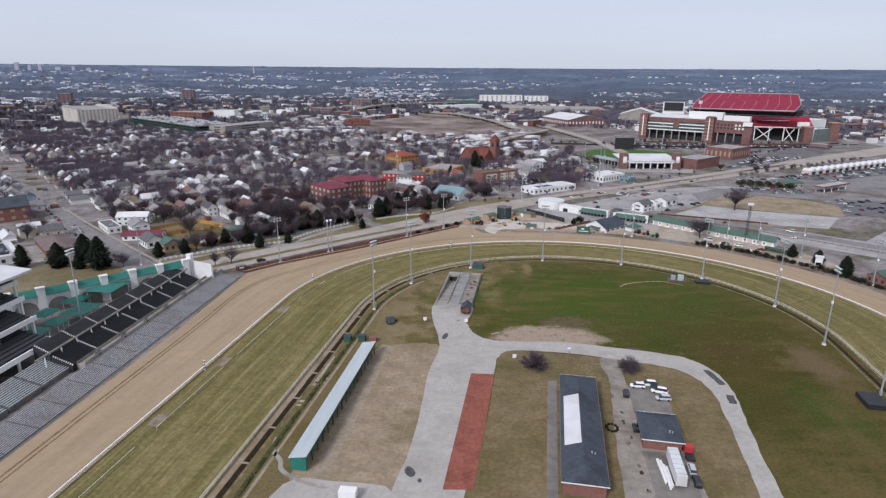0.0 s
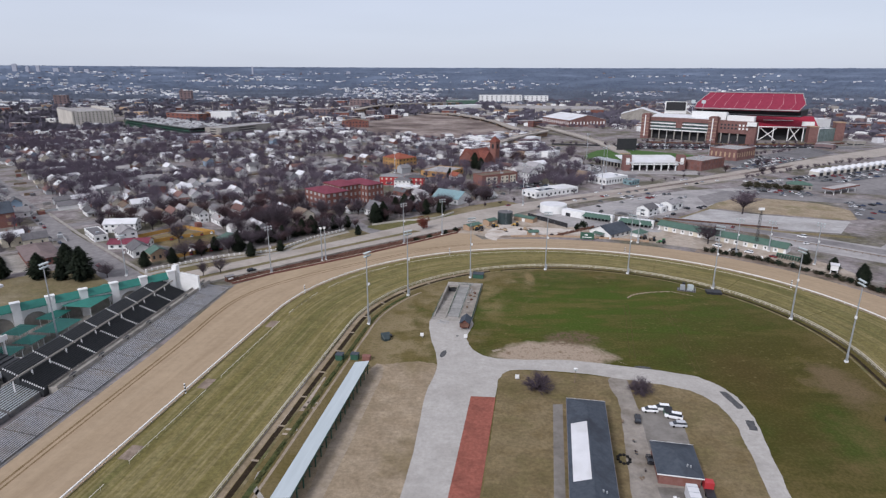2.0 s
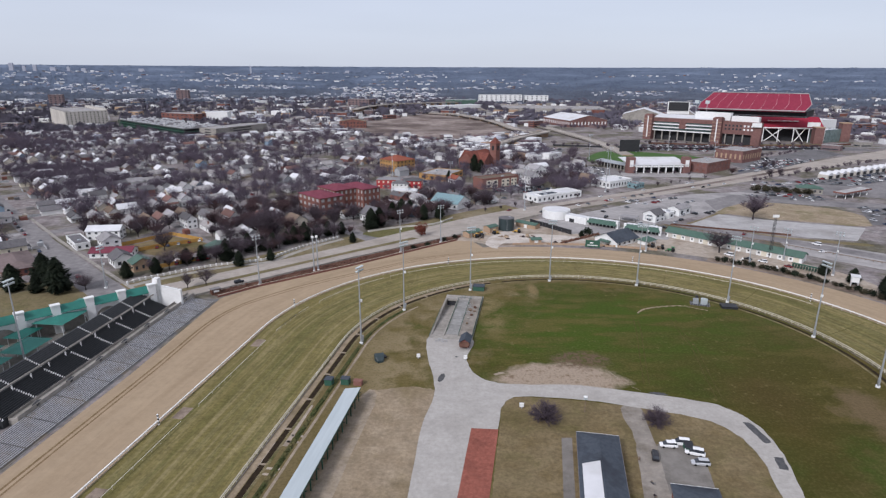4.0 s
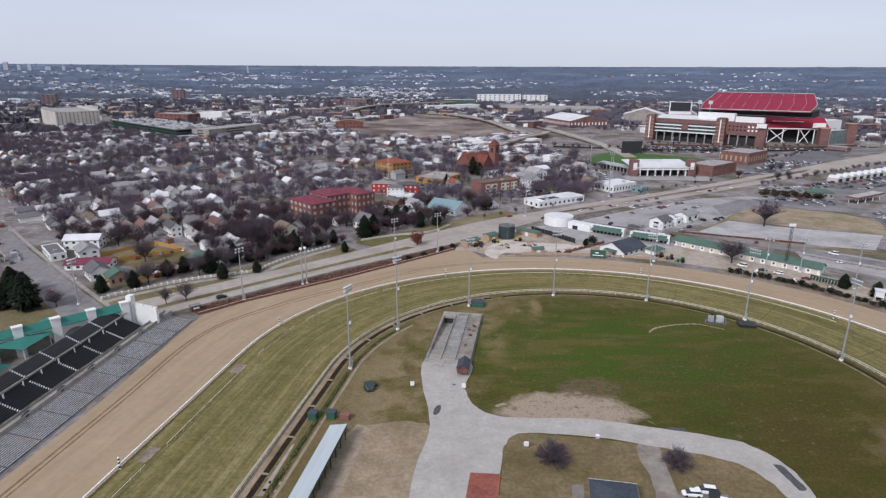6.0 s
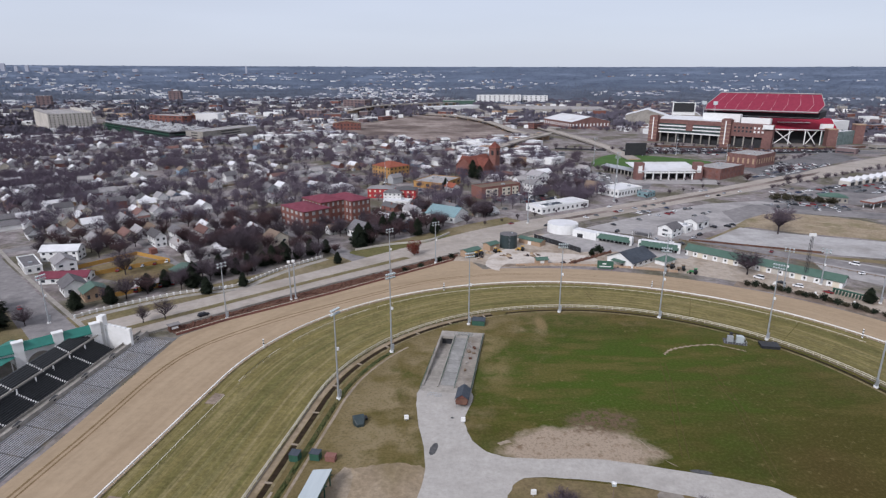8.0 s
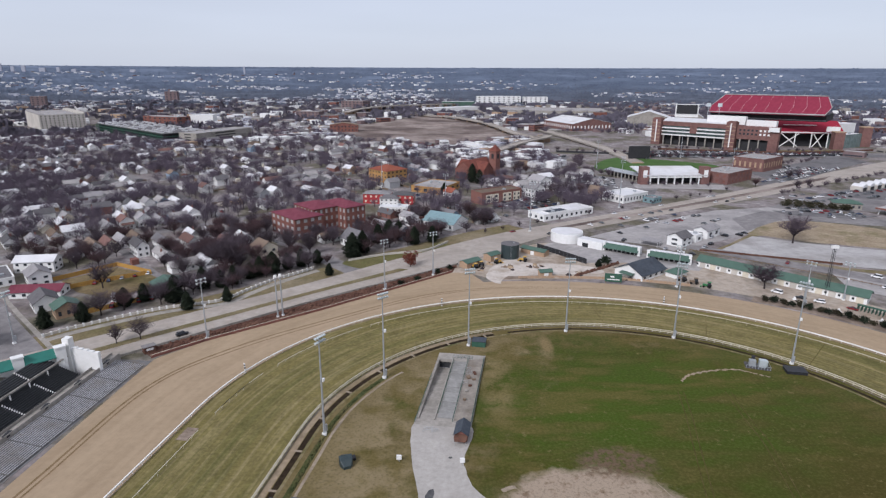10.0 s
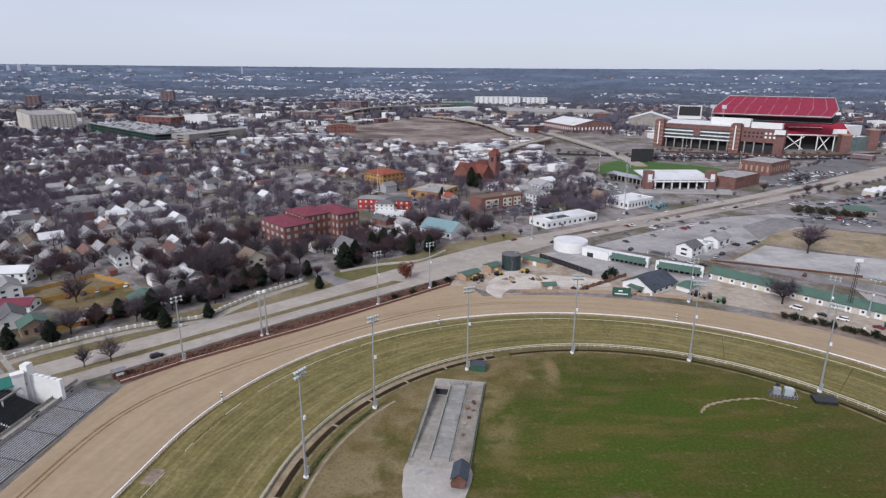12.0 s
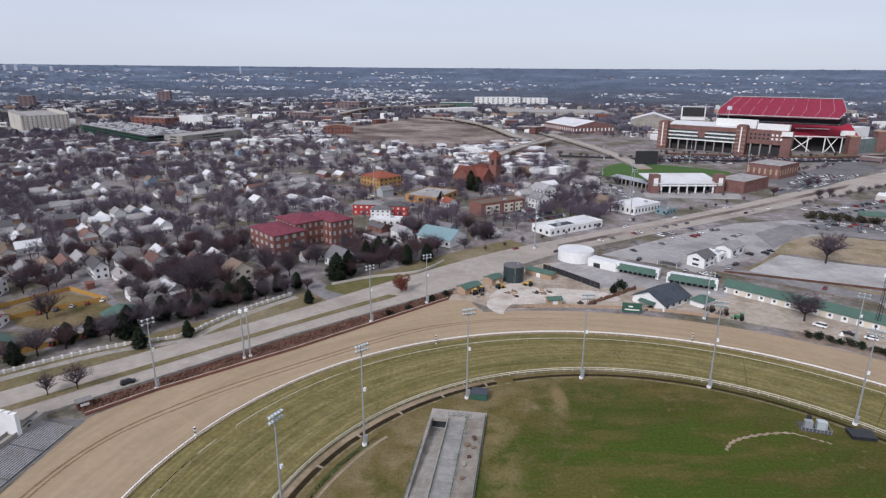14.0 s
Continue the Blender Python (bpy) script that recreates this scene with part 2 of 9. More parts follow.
MAT["white"] = mat("white_paint", (0.74, 0.74, 0.73), (0.66, 0.66, 0.64), 0.4, rough=0.6)
MAT["white_roof"] = mat("white_membrane", (0.62, 0.62, 0.63), (0.53, 0.53, 0.54), 0.15, (0.46, 0.45, 0.43), 0.05, rough=0.6)
MAT["metal_roof"] = mat("galvanised_roof", (0.50, 0.55, 0.56), (0.43, 0.48, 0.49), 0.5, (0.56, 0.60, 0.60), 0.08, rough=0.5, metal=0.3, stretch=(1, 0.1, 1))
MAT["slate"] = mat("slate_shingles", (0.050, 0.060, 0.075), (0.070, 0.080, 0.095), 0.9, (0.04, 0.045, 0.055), 0.12, rough=0.85, bump=0.2)
MAT["shingle_grey"] = mat("grey_shingles", (0.23, 0.22, 0.225), (0.28, 0.27, 0.27), 0.7, (0.17, 0.165, 0.17), 0.12, rough=0.9, vary=0.25)
MAT["shingle_dark"] = mat("dark_shingles", (0.105, 0.10, 0.106), (0.14, 0.135, 0.138), 0.7, rough=0.9, vary=0.3)
MAT["shingle_brown"] = mat("brown_shingles", (0.15, 0.11, 0.085), (0.19, 0.145, 0.11), 0.7, rough=0.9, vary=0.25)
MAT["shingle_red"] = mat("dark_red_roof", (0.150, 0.040, 0.058), (0.185, 0.055, 0.074), 0.3, (0.12, 0.030, 0.046), 0.07, rough=0.9)
MAT["tile_dull"] = mat("dull_red_shingles", (0.14, 0.082, 0.072), (0.18, 0.105, 0.092), 0.7, rough=0.9, vary=0.2)
MAT["tile_red"] = mat("red_tile_roof", (0.215, 0.065, 0.042), (0.26, 0.09, 0.058), 0.6, (0.17, 0.05, 0.035), 0.12, rough=0.85)
MAT["teal_roof"] = mat("teal_metal_roof", (0.145, 0.235, 0.255), (0.18, 0.275, 0.29), 0.5, rough=0.6)
MAT["green_roof"] = mat("green_metal_roof", (0.050, 0.100, 0.075), (0.065, 0.12, 0.092), 0.3, (0.04, 0.082, 0.062), 0.06, rough=0.7)
MAT["green_panel"] = mat("green_panel", (0.015, 0.135, 0.105), (0.02, 0.165, 0.13), 0.4, rough=0.6)
MAT["green_paint"] = mat("dark_green_paint", (0.02, 0.075, 0.05), (0.03, 0.09, 0.06), 0.6, rough=0.6)
MAT["black"] = mat("black_paint", (0.012, 0.013, 0.016), (0.02, 0.021, 0.025), 0.8, rough=0.6)
# near-black fill: shade inside openings put into the colour; also dark panels
MAT["dark"] = mat("dark_opening", (0.015, 0.016, 0.018), (0.025, 0.025, 0.028), 0.5, rough=0.8)
MAT["tank"] = mat("tank_paint", (0.018, 0.032, 0.035), (0.03, 0.045, 0.048), 0.5, rough=0.5)
MAT["seat_black"] = mat("black_benches", (0.018, 0.02, 0.022), (0.03, 0.032, 0.035), 1.0, rough=0.6)
MAT["alu"] = mat("aluminium_bench", (0.42, 0.42, 0.44), (0.34, 0.34, 0.35), 0.7, (0.25, 0.225, 0.195), 0.12, rough=0.5, metal=0.3, detail=8)
MAT["stand_floor"] = mat("stand_decking", (0.12, 0.12, 0.125), (0.17, 0.165, 0.16), 0.4, (0.20, 0.16, 0.11), 0.08, rough=0.9)
MAT["galv"] = mat("galvanised_steel", (0.42, 0.44, 0.46), (0.36, 0.38, 0.40), 1.0, rough=0.5, metal=0.5)
MAT["rail"] = mat("white_rail", (0.78, 0.76, 0.72), (0.68, 0.66, 0.61), 0.6, rough=0.6)
MAT["fence_wood"] = mat("weathered_white_rail", (0.56, 0.52, 0.42), (0.47, 0.43, 0.34), 0.6, rough=0.8)
MAT["fence_yellow"] = mat("new_cedar_boards", (0.42, 0.25, 0.07), (0.35, 0.20, 0.06), 0.8, rough=0.85)
MAT["mud"] = mat("wet_mud", (0.020, 0.014, 0.009), (0.034, 0.024, 0.014), 0.5, rough=1.0, fine=0.3)
MAT["bank"] = mat("grassy_bank", (0.13, 0.105, 0.045), (0.20, 0.165, 0.10), 0.3, (0.06, 0.075, 0.022), 0.08, rough=0.95, detail=8, fine=0.3)
MAT["hedge_brown"] = mat("brown_hedge", (0.12, 0.06, 0.043), (0.075, 0.042, 0.033), 1.2, (0.15, 0.085, 0.06), 0.15, rough=0.95, bump=0.5)
MAT["bark"] = mat("bark", (0.055, 0.044, 0.044), (0.034, 0.028, 0.030), 1.2, rough=0.95, vary=0.2)
MAT["twigs"] = mat("winter_twigs", (0.112, 0.088, 0.104), (0.070, 0.055, 0.068), 0.6, rough=0.95, vary=0.25)
MAT["twigs_red"] = mat("reddish_twigs", (0.108, 0.066, 0.070), (0.068, 0.042, 0.046), 0.6, rough=0.95, vary=0.2)
# paler, bluer copy of the twig colour: haze for trees farther off
MAT["twigs_hazed"] = mat("hazed_far_twigs", (0.128, 0.104, 0.130), (0.088, 0.072, 0.094), 0.1, rough=0.95)
MAT["old_concrete"] = mat("stained_old_concrete", (0.215, 0.200, 0.182), (0.175, 0.162, 0.146), 0.4, (0.125, 0.112, 0.098), 0.09, rough=0.9, detail=9, fine=0.2)
MAT["shingle_mauve"] = mat("faded_brown_shingles", (0.150, 0.116, 0.112), (0.185, 0.145, 0.140), 0.5, (0.115, 0.088, 0.086), 0.1, rough=0.9)
MAT["gravel_white"] = mat("crushed_limestone", (0.52, 0.475, 0.43), (0.43, 0.385, 0.34), 0.3, (0.33, 0.28, 0.23), 0.08, rough=0.95, detail=9, fine=0.15)
MAT["lawn_green"] = mat("winter_lawn", (0.098, 0.098, 0.036), (0.135, 0.118, 0.055), 0.15, (0.072, 0.076, 0.024), 0.05, rough=0.95, detail=8, fine=0.25)
MAT["bark_mulch"] = mat("bark_mulch", (0.20, 0.155, 0.12), (0.25, 0.20, 0.16), 0.5, (0.08, 0.06, 0.05), 0.1, rough=0.95, fine=0.3)
MAT["russet"] = mat("russet_leaves", (0.16, 0.050, 0.035), (0.11, 0.035, 0.025), 0.8, rough=0.9)
MAT["needles"] = mat("conifer_needles", (0.013, 0.019, 0.013), (0.024, 0.030, 0.018), 0.8, rough=0.9, vary=0.3)
MAT["shrub"] = mat("shrub_leaves", (0.035, 0.035, 0.022), (0.055, 0.045, 0.03), 1.0, rough=0.9, vary=0.3)
MAT["glass"] = mat("window_glass", (0.03, 0.035, 0.042), (0.05, 0.055, 0.065), 0.5, rough=0.12)
MAT["tyre"] = mat("tyre_rubber", (0.015, 0.015, 0.015), rough=0.9)
# seat red turned pinkish: distance haze is included in the colour
MAT["hazed_red_seats"] = mat("hazed_red_seats", (0.235, 0.036, 0.062), (0.195, 0.029, 0.052), 0.25, rough=0.9)
MAT["wood"] = mat("weathered_wood", (0.20, 0.15, 0.11), (0.15, 0.11, 0.08), 0.6, rough=0.9)
MAT["yellow_paint"] = mat("machine_yellow", (0.50, 0.30, 0.05), (0.42, 0.25, 0.05), 0.8, rough=0.6)
MAT["john_green"] = mat("tractor_green", (0.02, 0.16, 0.05), (0.03, 0.13, 0.04), 0.8, rough=0.5)
MAT["red_paint"] = mat("red_paint", (0.40, 0.03, 0.035), (0.34, 0.03, 0.03), 0.5, rough=0.6)
MAT["field_green"] = mat("ball_field", (0.068, 0.125, 0.036), (0.052, 0.10, 0.03), 0.05, rough=0.95)
MAT["scrub"] = mat("scrub_field", (0.17, 0.132, 0.115), (0.31, 0.262, 0.235), 0.025, (0.098, 0.074, 0.066), 0.011, rough=0.95, detail=9, lo3=0.45, hi3=0.62, fine=0.2, fscale=0.1)
MAT["ground"] = mat("town_ground", (0.165, 0.140, 0.136), (0.26, 0.238, 0.236), 0.06, (0.11, 0.100, 0.072), 0.025, rough=0.95, detail=9, lo3=0.46, hi3=0.60, fine=0.4, fscale=0.25)


# ---- mesh building ----
class Geo:
    """Collects faces for one mesh."""

    def __init__(self):
        self.v, self.f, self.uv = [], [], None

    def quad(self, a, b, c, d):
        i = len(self.v)
        self.v += [a, b, c, d]
        self.f.append((i, i + 1, i + 2, i + 3))
        return self

    def tri(self, a, b, c):
        i = len(self.v)
        self.v += [a, b, c]
        self.f.append((i, i + 1, i + 2))
        return self

    def prism(self, pts, z0, z1, bottom=True):
        n, i = len(pts), len(self.v)
        area = sum(pts[k][0] * pts[(k + 1) % n][1] - pts[(k + 1) % n][0] * pts[k][1] for k in range(n))
        if area < 0:
            pts = pts[::-1]
        self.v += [(x, y, z0) for x, y in pts] + [(x, y, z1) for x, y in pts]
        self.f += [(i + k, i + (k + 1) % n, i + n + (k + 1) % n, i + n + k) for k in range(n)]
        self.f.append(tuple(i + n + k for k in range(n)))
        if bottom:
            self.f.append(tuple(i + k for k in reversed(range(n))))
        return self

    def flat(self, pts, z):
        n, i = len(pts), len(self.v)
        area = sum(pts[k][0] * pts[(k + 1) % n][1] - pts[(k + 1) % n][0] * pts[k][1] for k in range(n))
        if area < 0:
            pts = pts[::-1]
        self.v += [(x, y, z) for x, y in pts]
        self.f.append(tuple(i + k for k in range(n)))
        return self

    def box(self, x, y, z0, z1, lx, ly, a=0.0):
        c, s = math.cos(radians(a)), math.sin(radians(a))
        return self.prism([(x + u * lx / 2 * c - w * ly / 2 * s, y + u * lx / 2 * s + w * ly / 2 * c) for u, w in ((-1, -1), (1, -1), (1, 1), (-1, 1))], z0, z1)

    def cyl(self, x, y, z0, z1, r0, r1=None, n=12):
        r1 = r0 if r1 is None else r1
        i = len(self.v)
        for r, z in ((r0, z0), (r1, z1)):
            self.v += [(x + r * math.cos(2 * math.pi * k / n), y + r * math.sin(2 * math.pi * k / n), z) for k in range(n)]
        self.f += [(i + k, i + (k + 1) % n, i + n + (k + 1) % n, i + n + k) for k in range(n)]
        self.f.append(tuple(i + n + k for k in range(n)))
        self.f.append(tuple(i + k for k in reversed(range(n))))
        return self

    def tube(self, p, q, r0, r1, n=4):
        p, q = Vector(p), Vector(q)
        d = (q - p).normalized()
        a = d.cross(Vector((0, 0, 1)) if abs(d.z) < 0.9 else Vector((1, 0, 0))).normalized()
        b = d.cross(a)
        i = len(self.v)
        for o, r in ((p, r0), (q, r1)):
            self.v += [tuple(o + (a * math.cos(2 * math.pi * k / n) + b * math.sin(2 * math.pi * k / n)) * r) for k in range(n)]
        self.f += [(i + k, i + (k + 1) % n, i + n + (k + 1) % n, i + n + k) for k in range(n)]
        self.f.append(tuple(i + n + k for k in range(n)))
        self.f.append(tuple(i + k for k in reversed(range(n))))
        return self

    def slab(self, a, b, c, d, t):
        """A sloping plate: its upper corners, and its thickness downwards."""
        i = len(self.v)
        top = [a, b, c, d]
        self.v += top + [(x, y, z - t) for x, y, z in top]
        self.f += [(i, i + 1, i + 2, i + 3), (i + 7, i + 6, i + 5, i + 4)]
        self.f += [(i + k, i + 4 + k, i + 4 + (k + 1) % 4, i + (k + 1) % 4) for k in range(4)]
        return self

    def gable_body(self, lx, ly, h, rise):
        """Walls with gable ends; the ridge runs along y."""
        x, y = lx / 2, ly / 2
        i = len(self.v)
        self.v += [(-x, -y, 0), (x, -y, 0), (x, -y, h), (0, -y, h + rise), (-x, -y, h), (-x, y, 0), (x, y, 0), (x, y, h), (0, y, h + rise), (-x, y, h)]
        self.f += [tuple(i + k for k in q) for q in ((0, 1, 2, 3, 4), (9, 8, 7, 6, 5), (1, 6, 7, 2), (5, 0, 4, 9), (2, 7, 8, 3), (3, 8, 9, 4))]
        return self

    def gable_roof(self, lx, ly, h, rise, over=0.5, t=0.2):
        x, y = lx / 2 + over, ly / 2 + over
        lo, up = h - rise * over / (lx / 2) + t, h + rise + t
        self.slab((-x, -y, lo), (0, -y, up), (0, y, up), (-x, y, lo), t)
        self.slab((0, -y, up), (x, -y, lo), (x, y, lo), (0, y, up), t)
        return self

    def hip_roof(self, lx, ly, h, rise, over=0.5):
        x, y = lx / 2 + over, ly / 2 + over
        k = max(0.0, y - x) if y > x else 0
        m = max(0.0, x - y) if x > y else 0
        i = len(self.v)
        self.v += [(-x, -y, h), (x, -y, h), (x, y, h), (-x, y, h), (-m, -k, h + rise), (m, k, h + rise)] if y >= x else \
            [(-x, -y, h), (x, -y, h), (x, y, h), (-x, y, h), (-m, 0, h + rise), (m, 0, h + rise)]
        if y >= x:
            self.f += [tuple(i + q for q in f) for f in ((0, 1, 4), (1, 2, 5, 4), (2, 3, 5), (3, 0, 4, 5), (3, 2, 1, 0))]
        else:
            self.f += [tuple(i + q for q in f) for f in ((0, 1, 5, 4), (1, 2, 5), (2, 3, 4, 5), (3, 0, 4), (3, 2, 1, 0))]
        return self

    def wall(self, pts, thick, z0, z1, closed=False):
        """A wall along a line of points."""
        n = len(pts)
        for k in range(n if closed else n - 1):
            (x0, y0), (x1, y1) = pts[k], pts[(k + 1) % n]
            d = math.hypot(x1 - x0, y1 - y0) or 1
            self.box((x0 + x1) / 2, (y0 + y1) / 2, z0, z1, d, thick, math.degrees(math.atan2(y1 - y0, x1 - x0)))
        return self

    def ribbon(self, left, right, z, uv=True):
        """A strip between two lines with as many points; u runs along it and v across, in metres."""
        i = len(self.v)
        n = len(left)
        self.v += [(x, y, z) for x, y in left] + [(x, y, z) for x, y in right]
        u, us = 0.0, []
        for k in range(n):
            if k:
                u += math.dist(left[k], left[k - 1])
            us.append(u)
        self.uv = (self.uv or {})
        for k in range(n):
            self.uv[i + k] = (us[k], math.dist(left[k], right[k]))
            self.uv[i + n + k] = (us[k], 0.0)
        self.f += [(i + n + k, i + n + k + 1, i + k + 1, i + k) for k in range(n - 1)]
        return self

    def mesh(self, name, material):
        me = bpy.data.meshes.new(name)
        me.from_pydata(self.v, [], self.f)
        if self.uv:
            lay = me.uv_layers.new(name="uv")
            for lp in me.loops:
                lay.data[lp.index].uv = self.uv.get(lp.vertex_index, (0, 0))
        me.materials.append(MAT[material] if isinstance(material, str) else material)
        return me


def part(name, geo, material, parent=None, label=""):
    me = geo if isinstance(geo, bpy.types.Mesh) else geo.mesh(name, material)
    ob = new(name, me)
    if parent is not None:
        ob.parent = parent
    if label:
        ob["label"] = label
    return ob


def thing(name, label, category, m=None, group="", kind=""):
    ob = new(name)
    ob.empty_display_size = 0.5
    if m is not None:
        ob.matrix_basis = m
    return tagged(ob, label, category, group, kind)


def sheet(name, geo, material, label, category):
    return tagged(part(name, geo, material), label, category, kind="structure")


def smooth(pts, k=6, closed=True):
    """A rounded line through a few corner points."""
    n, out = len(pts), []
    for i in range(n if closed else n - 1):
        p = [Vector(pts[(i + j) % n] if closed else pts[max(0, min(n - 1, i + j))]) for j in (-1, 0, 1, 2)]
        for s in range(k):
            t = s / k
            q = 0.5 * (2 * p[1] + (p[2] - p[0]) * t + (2 * p[0] - 5 * p[1] + 4 * p[2] - p[3]) * t * t + (3 * p[1] - p[0] - 3 * p[2] + p[3]) * t ** 3)
            out.append((q.x, q.y))
    if not closed:
        out.append(tuple(pts[-1]))
    return out


def ragged(pts, amount, seed=0):
    r = random.Random(seed)
    return [(x + r.uniform(-amount, amount), y + r.uniform(-amount, amount)) for x, y in pts]


# ---- the oval: two straights joined by a half ellipse, turned nine degrees ----
TURN = radians(9)
CT, ST = math.cos(TURN), math.sin(TURN)


def track_point(u, v):
    return (u * CT + v * ST, -u * ST + v * CT)


def oval(u0, v0, a, b, back=230.0, n=96, side=24, right_back=None):
    """From the near end of the left straight, round the turn, to the near end of the right straight."""
    rb = back if right_back is None else right_back
    pts = [track_point(u0 - a, v0 - back + back * k / side) for k in range(side)]
    pts += [track_point(u0 - a * math.cos(math.pi * k / n), v0 + b * math.sin(math.pi * k / n)) for k in range(n + 1)]
    pts += [track_point(u0 + a, v0 - rb * k / side) for k in range(1, side + 1)]
    return pts


def white_rail(d=0.0):
    return oval(18.7, 238.7, 135.9 + d, 122.6 + d)


def inner_fence(d=0.0):
    return oval(20.0, 232.7, 100.5 + d, 96.8 + d)


def along(pts, step, start=0.0):
    """Points every step metres along a line, with the direction there."""
    out, need = [], start
    for (x0, y0), (x1, y1) in zip(pts, pts[1:]):
        d = math.dist((x0, y0), (x1, y1))
        while need <= d:
            t = need / d
            out.append((x0 + (x1 - x0) * t, y0 + (y1 - y0) * t, math.degrees(math.atan2(y1 - y0, x1 - x0))))
            need += step
        need -= d
    return out


# ---- ground ----
T_ANG = radians(8.7)
T_O = (-8.0, 250.0)


def tun(x, y):
    """A point of the tunnel approach: x across, y along it."""
    return (T_O[0] + x * math.cos(T_ANG) + y * math.sin(T_ANG), T_O[1] - x * math.sin(T_ANG) + y * math.cos(T_ANG))


def rect_loop(x0, y0, x1, y1, n=64):
    """Points round a rectangle of the approach, by even steps of angle about its middle, corners kept."""
    k = n // 4
    c = [(x0, y0), (x1, y0), (x1, y1), (x0, y1)]
    out = []
    for i in range(4):
        a, b = c[i], c[(i + 1) % 4]
        out += [tun(a[0] + (b[0] - a[0]) * j / k, a[1] + (b[1] - a[1]) * j / k) for j in range(k)]
    return out


def ground_z(x, y):
    r = math.hypot(x, y - 130)
    return 0.0 if r < 2200 else 136.0 * ((r - 2200) / 2700) ** 1.3


def ring(geo, a, b, za, zb):
    i, n = len(geo.v), len(a)
    geo.v += [(x, y, za(x, y)) for x, y in a] + [(x, y, zb(x, y)) for x, y in b]
    geo.f += [(i + k, i + (k + 1) % n, i + n + (k + 1) % n, i + n + k)[::-1] for k in range(n)]


RAMP = (0.35, 4.0, 5.2, 42.0)
g = Geo()
flat0 = lambda x, y: 0.0
loop = rect_loop(*RAMP)
hx, hy = tun(2.8, 23)
start = math.atan2(loop[0][1] - hy, loop[0][0] - hx)
prev, zp = loop, flat0
for r in (60, 200, 600, 1200, 1800, 2200, 2500, 2800, 3100, 3400, 3700, 4000, 4300, 4600, 4900):
    cx, cy = (hx, hy) if r < 200 else (0, 130)
    nxt = [(cx + r * math.cos(start + 2 * math.pi * k / 64), cy + r * math.sin(start + 2 * math.pi * k / 64)) for k in range(64)]
    ring(g, prev, nxt, zp, ground_z)
    prev, zp = nxt, ground_z
for i, f in enumerate(g.f):
    g.f[i] = f[::-1]
sheet("ground", g, "ground", "winter town ground of brown grass and bare soil", "ground")

# infield grass, from the tunnel approach out to the fence
g = Geo()
inside = inner_fence(-0.4)
cx, cy = tun(8, 22)
n = 128
outer = []
edge = inside + [inside[0]]
for k in range(n):
    a = -math.pi / 2 + 2 * math.pi * k / n
    best = None
    dx, dy = math.cos(a), math.sin(a)
    for (x0, y0), (x1, y1) in zip(edge, edge[1:]):
        ex, ey = x1 - x0, y1 - y0
        den = dx * ey - dy * ex
        if abs(den) < 1e-9:
            continue
        t = ((x0 - cx) * ey - (y0 - cy) * ex) / den
        s = ((x0 - cx) * dy - (y0 - cy) * dx) / den
        if t > 0 and -1e-6 <= s <= 1 + 1e-6:
            best = t if best is None else min(best, t)
    outer.append((cx + dx * best, cy + dy * best))
inner = []
hole = rect_loop(-0.6, -1.0, 17.2, 48.0, 4)
hedge_loop = hole + [hole[0]]
for k in range(n):
    a = -math.pi / 2 + 2 * math.pi * k / n
    dx, dy = math.cos(a), math.sin(a)
    best = None
    for (x0, y0), (x1, y1) in zip(hedge_loop, hedge_loop[1:]):
        ex, ey = x1 - x0, y1 - y0
        den = dx * ey - dy * ex
        t = ((x0 - cx) * ey - (y0 - cy) * ex) / den
        s = ((x0 - cx) * dy - (y0 - cy) * dx) / den
        if t > 0 and -1e-6 <= s <= 1 + 1e-6:
            best = t if best is None else min(best, t)
    inner.append((cx + dx * best, cy + dy * best))
z3 = lambda x, y: 0.03
ring(g, inner, outer, z3, z3)
for i, f in enumerate(g.f):
    g.f[i] = f[::-1]
sheet("infield_grass", g, "infield_grass", "patchy green and straw-brown infield grass", "grass")

# turf course and dirt course
g = Geo().ribbon(white_rail(-0.2), inner_fence(0.0), 0.05)
sheet("turf_course", g, "turf", "mown turf race course with pale streaks", "turf")


def outer_edge():
    """The outer edge of the dirt: the stand side, the bend along the boundary wall, then the arc."""
    corner = [(-135.0, 20.0), (-123.3, 133.1), (-113.4, 217.6), (-108.8, 291.0), (-95.5, 306.5), (-56.4, 338.6), (4.0, 393.0), (14.0, 392.0)]
    line = []
    for a, b in zip(corner, corner[1:]):
        line += [(a[0] + (b[0] - a[0]) * k / 10, a[1] + (b[1] - a[1]) * k / 10) for k in range(10)]
    line.append(corner[-1])
    arc = [p for p in oval(17.5, 244.5, 161.0, 141.0) if p[0] > 17 and p[1] > 60]
    return line + arc


def resample(pts, n):
    d = [0.0]
    for a, b in zip(pts, pts[1:]):
        d.append(d[-1] + math.dist(a, b))
    out, j = [], 0
    for k in range(n):
        want = d[-1] * k / (n - 1)
        while j < len(d) - 2 and d[j + 1] < want:
            j += 1
        t = (want - d[j]) / max(1e-9, d[j + 1] - d[j])
        out.append((pts[j][0] + (pts[j + 1][0] - pts[j][0]) * t, pts[j][1] + (pts[j + 1][1] - pts[j][1]) * t))
    return out


OUTER = outer_edge()
wr = white_rail(0.0)


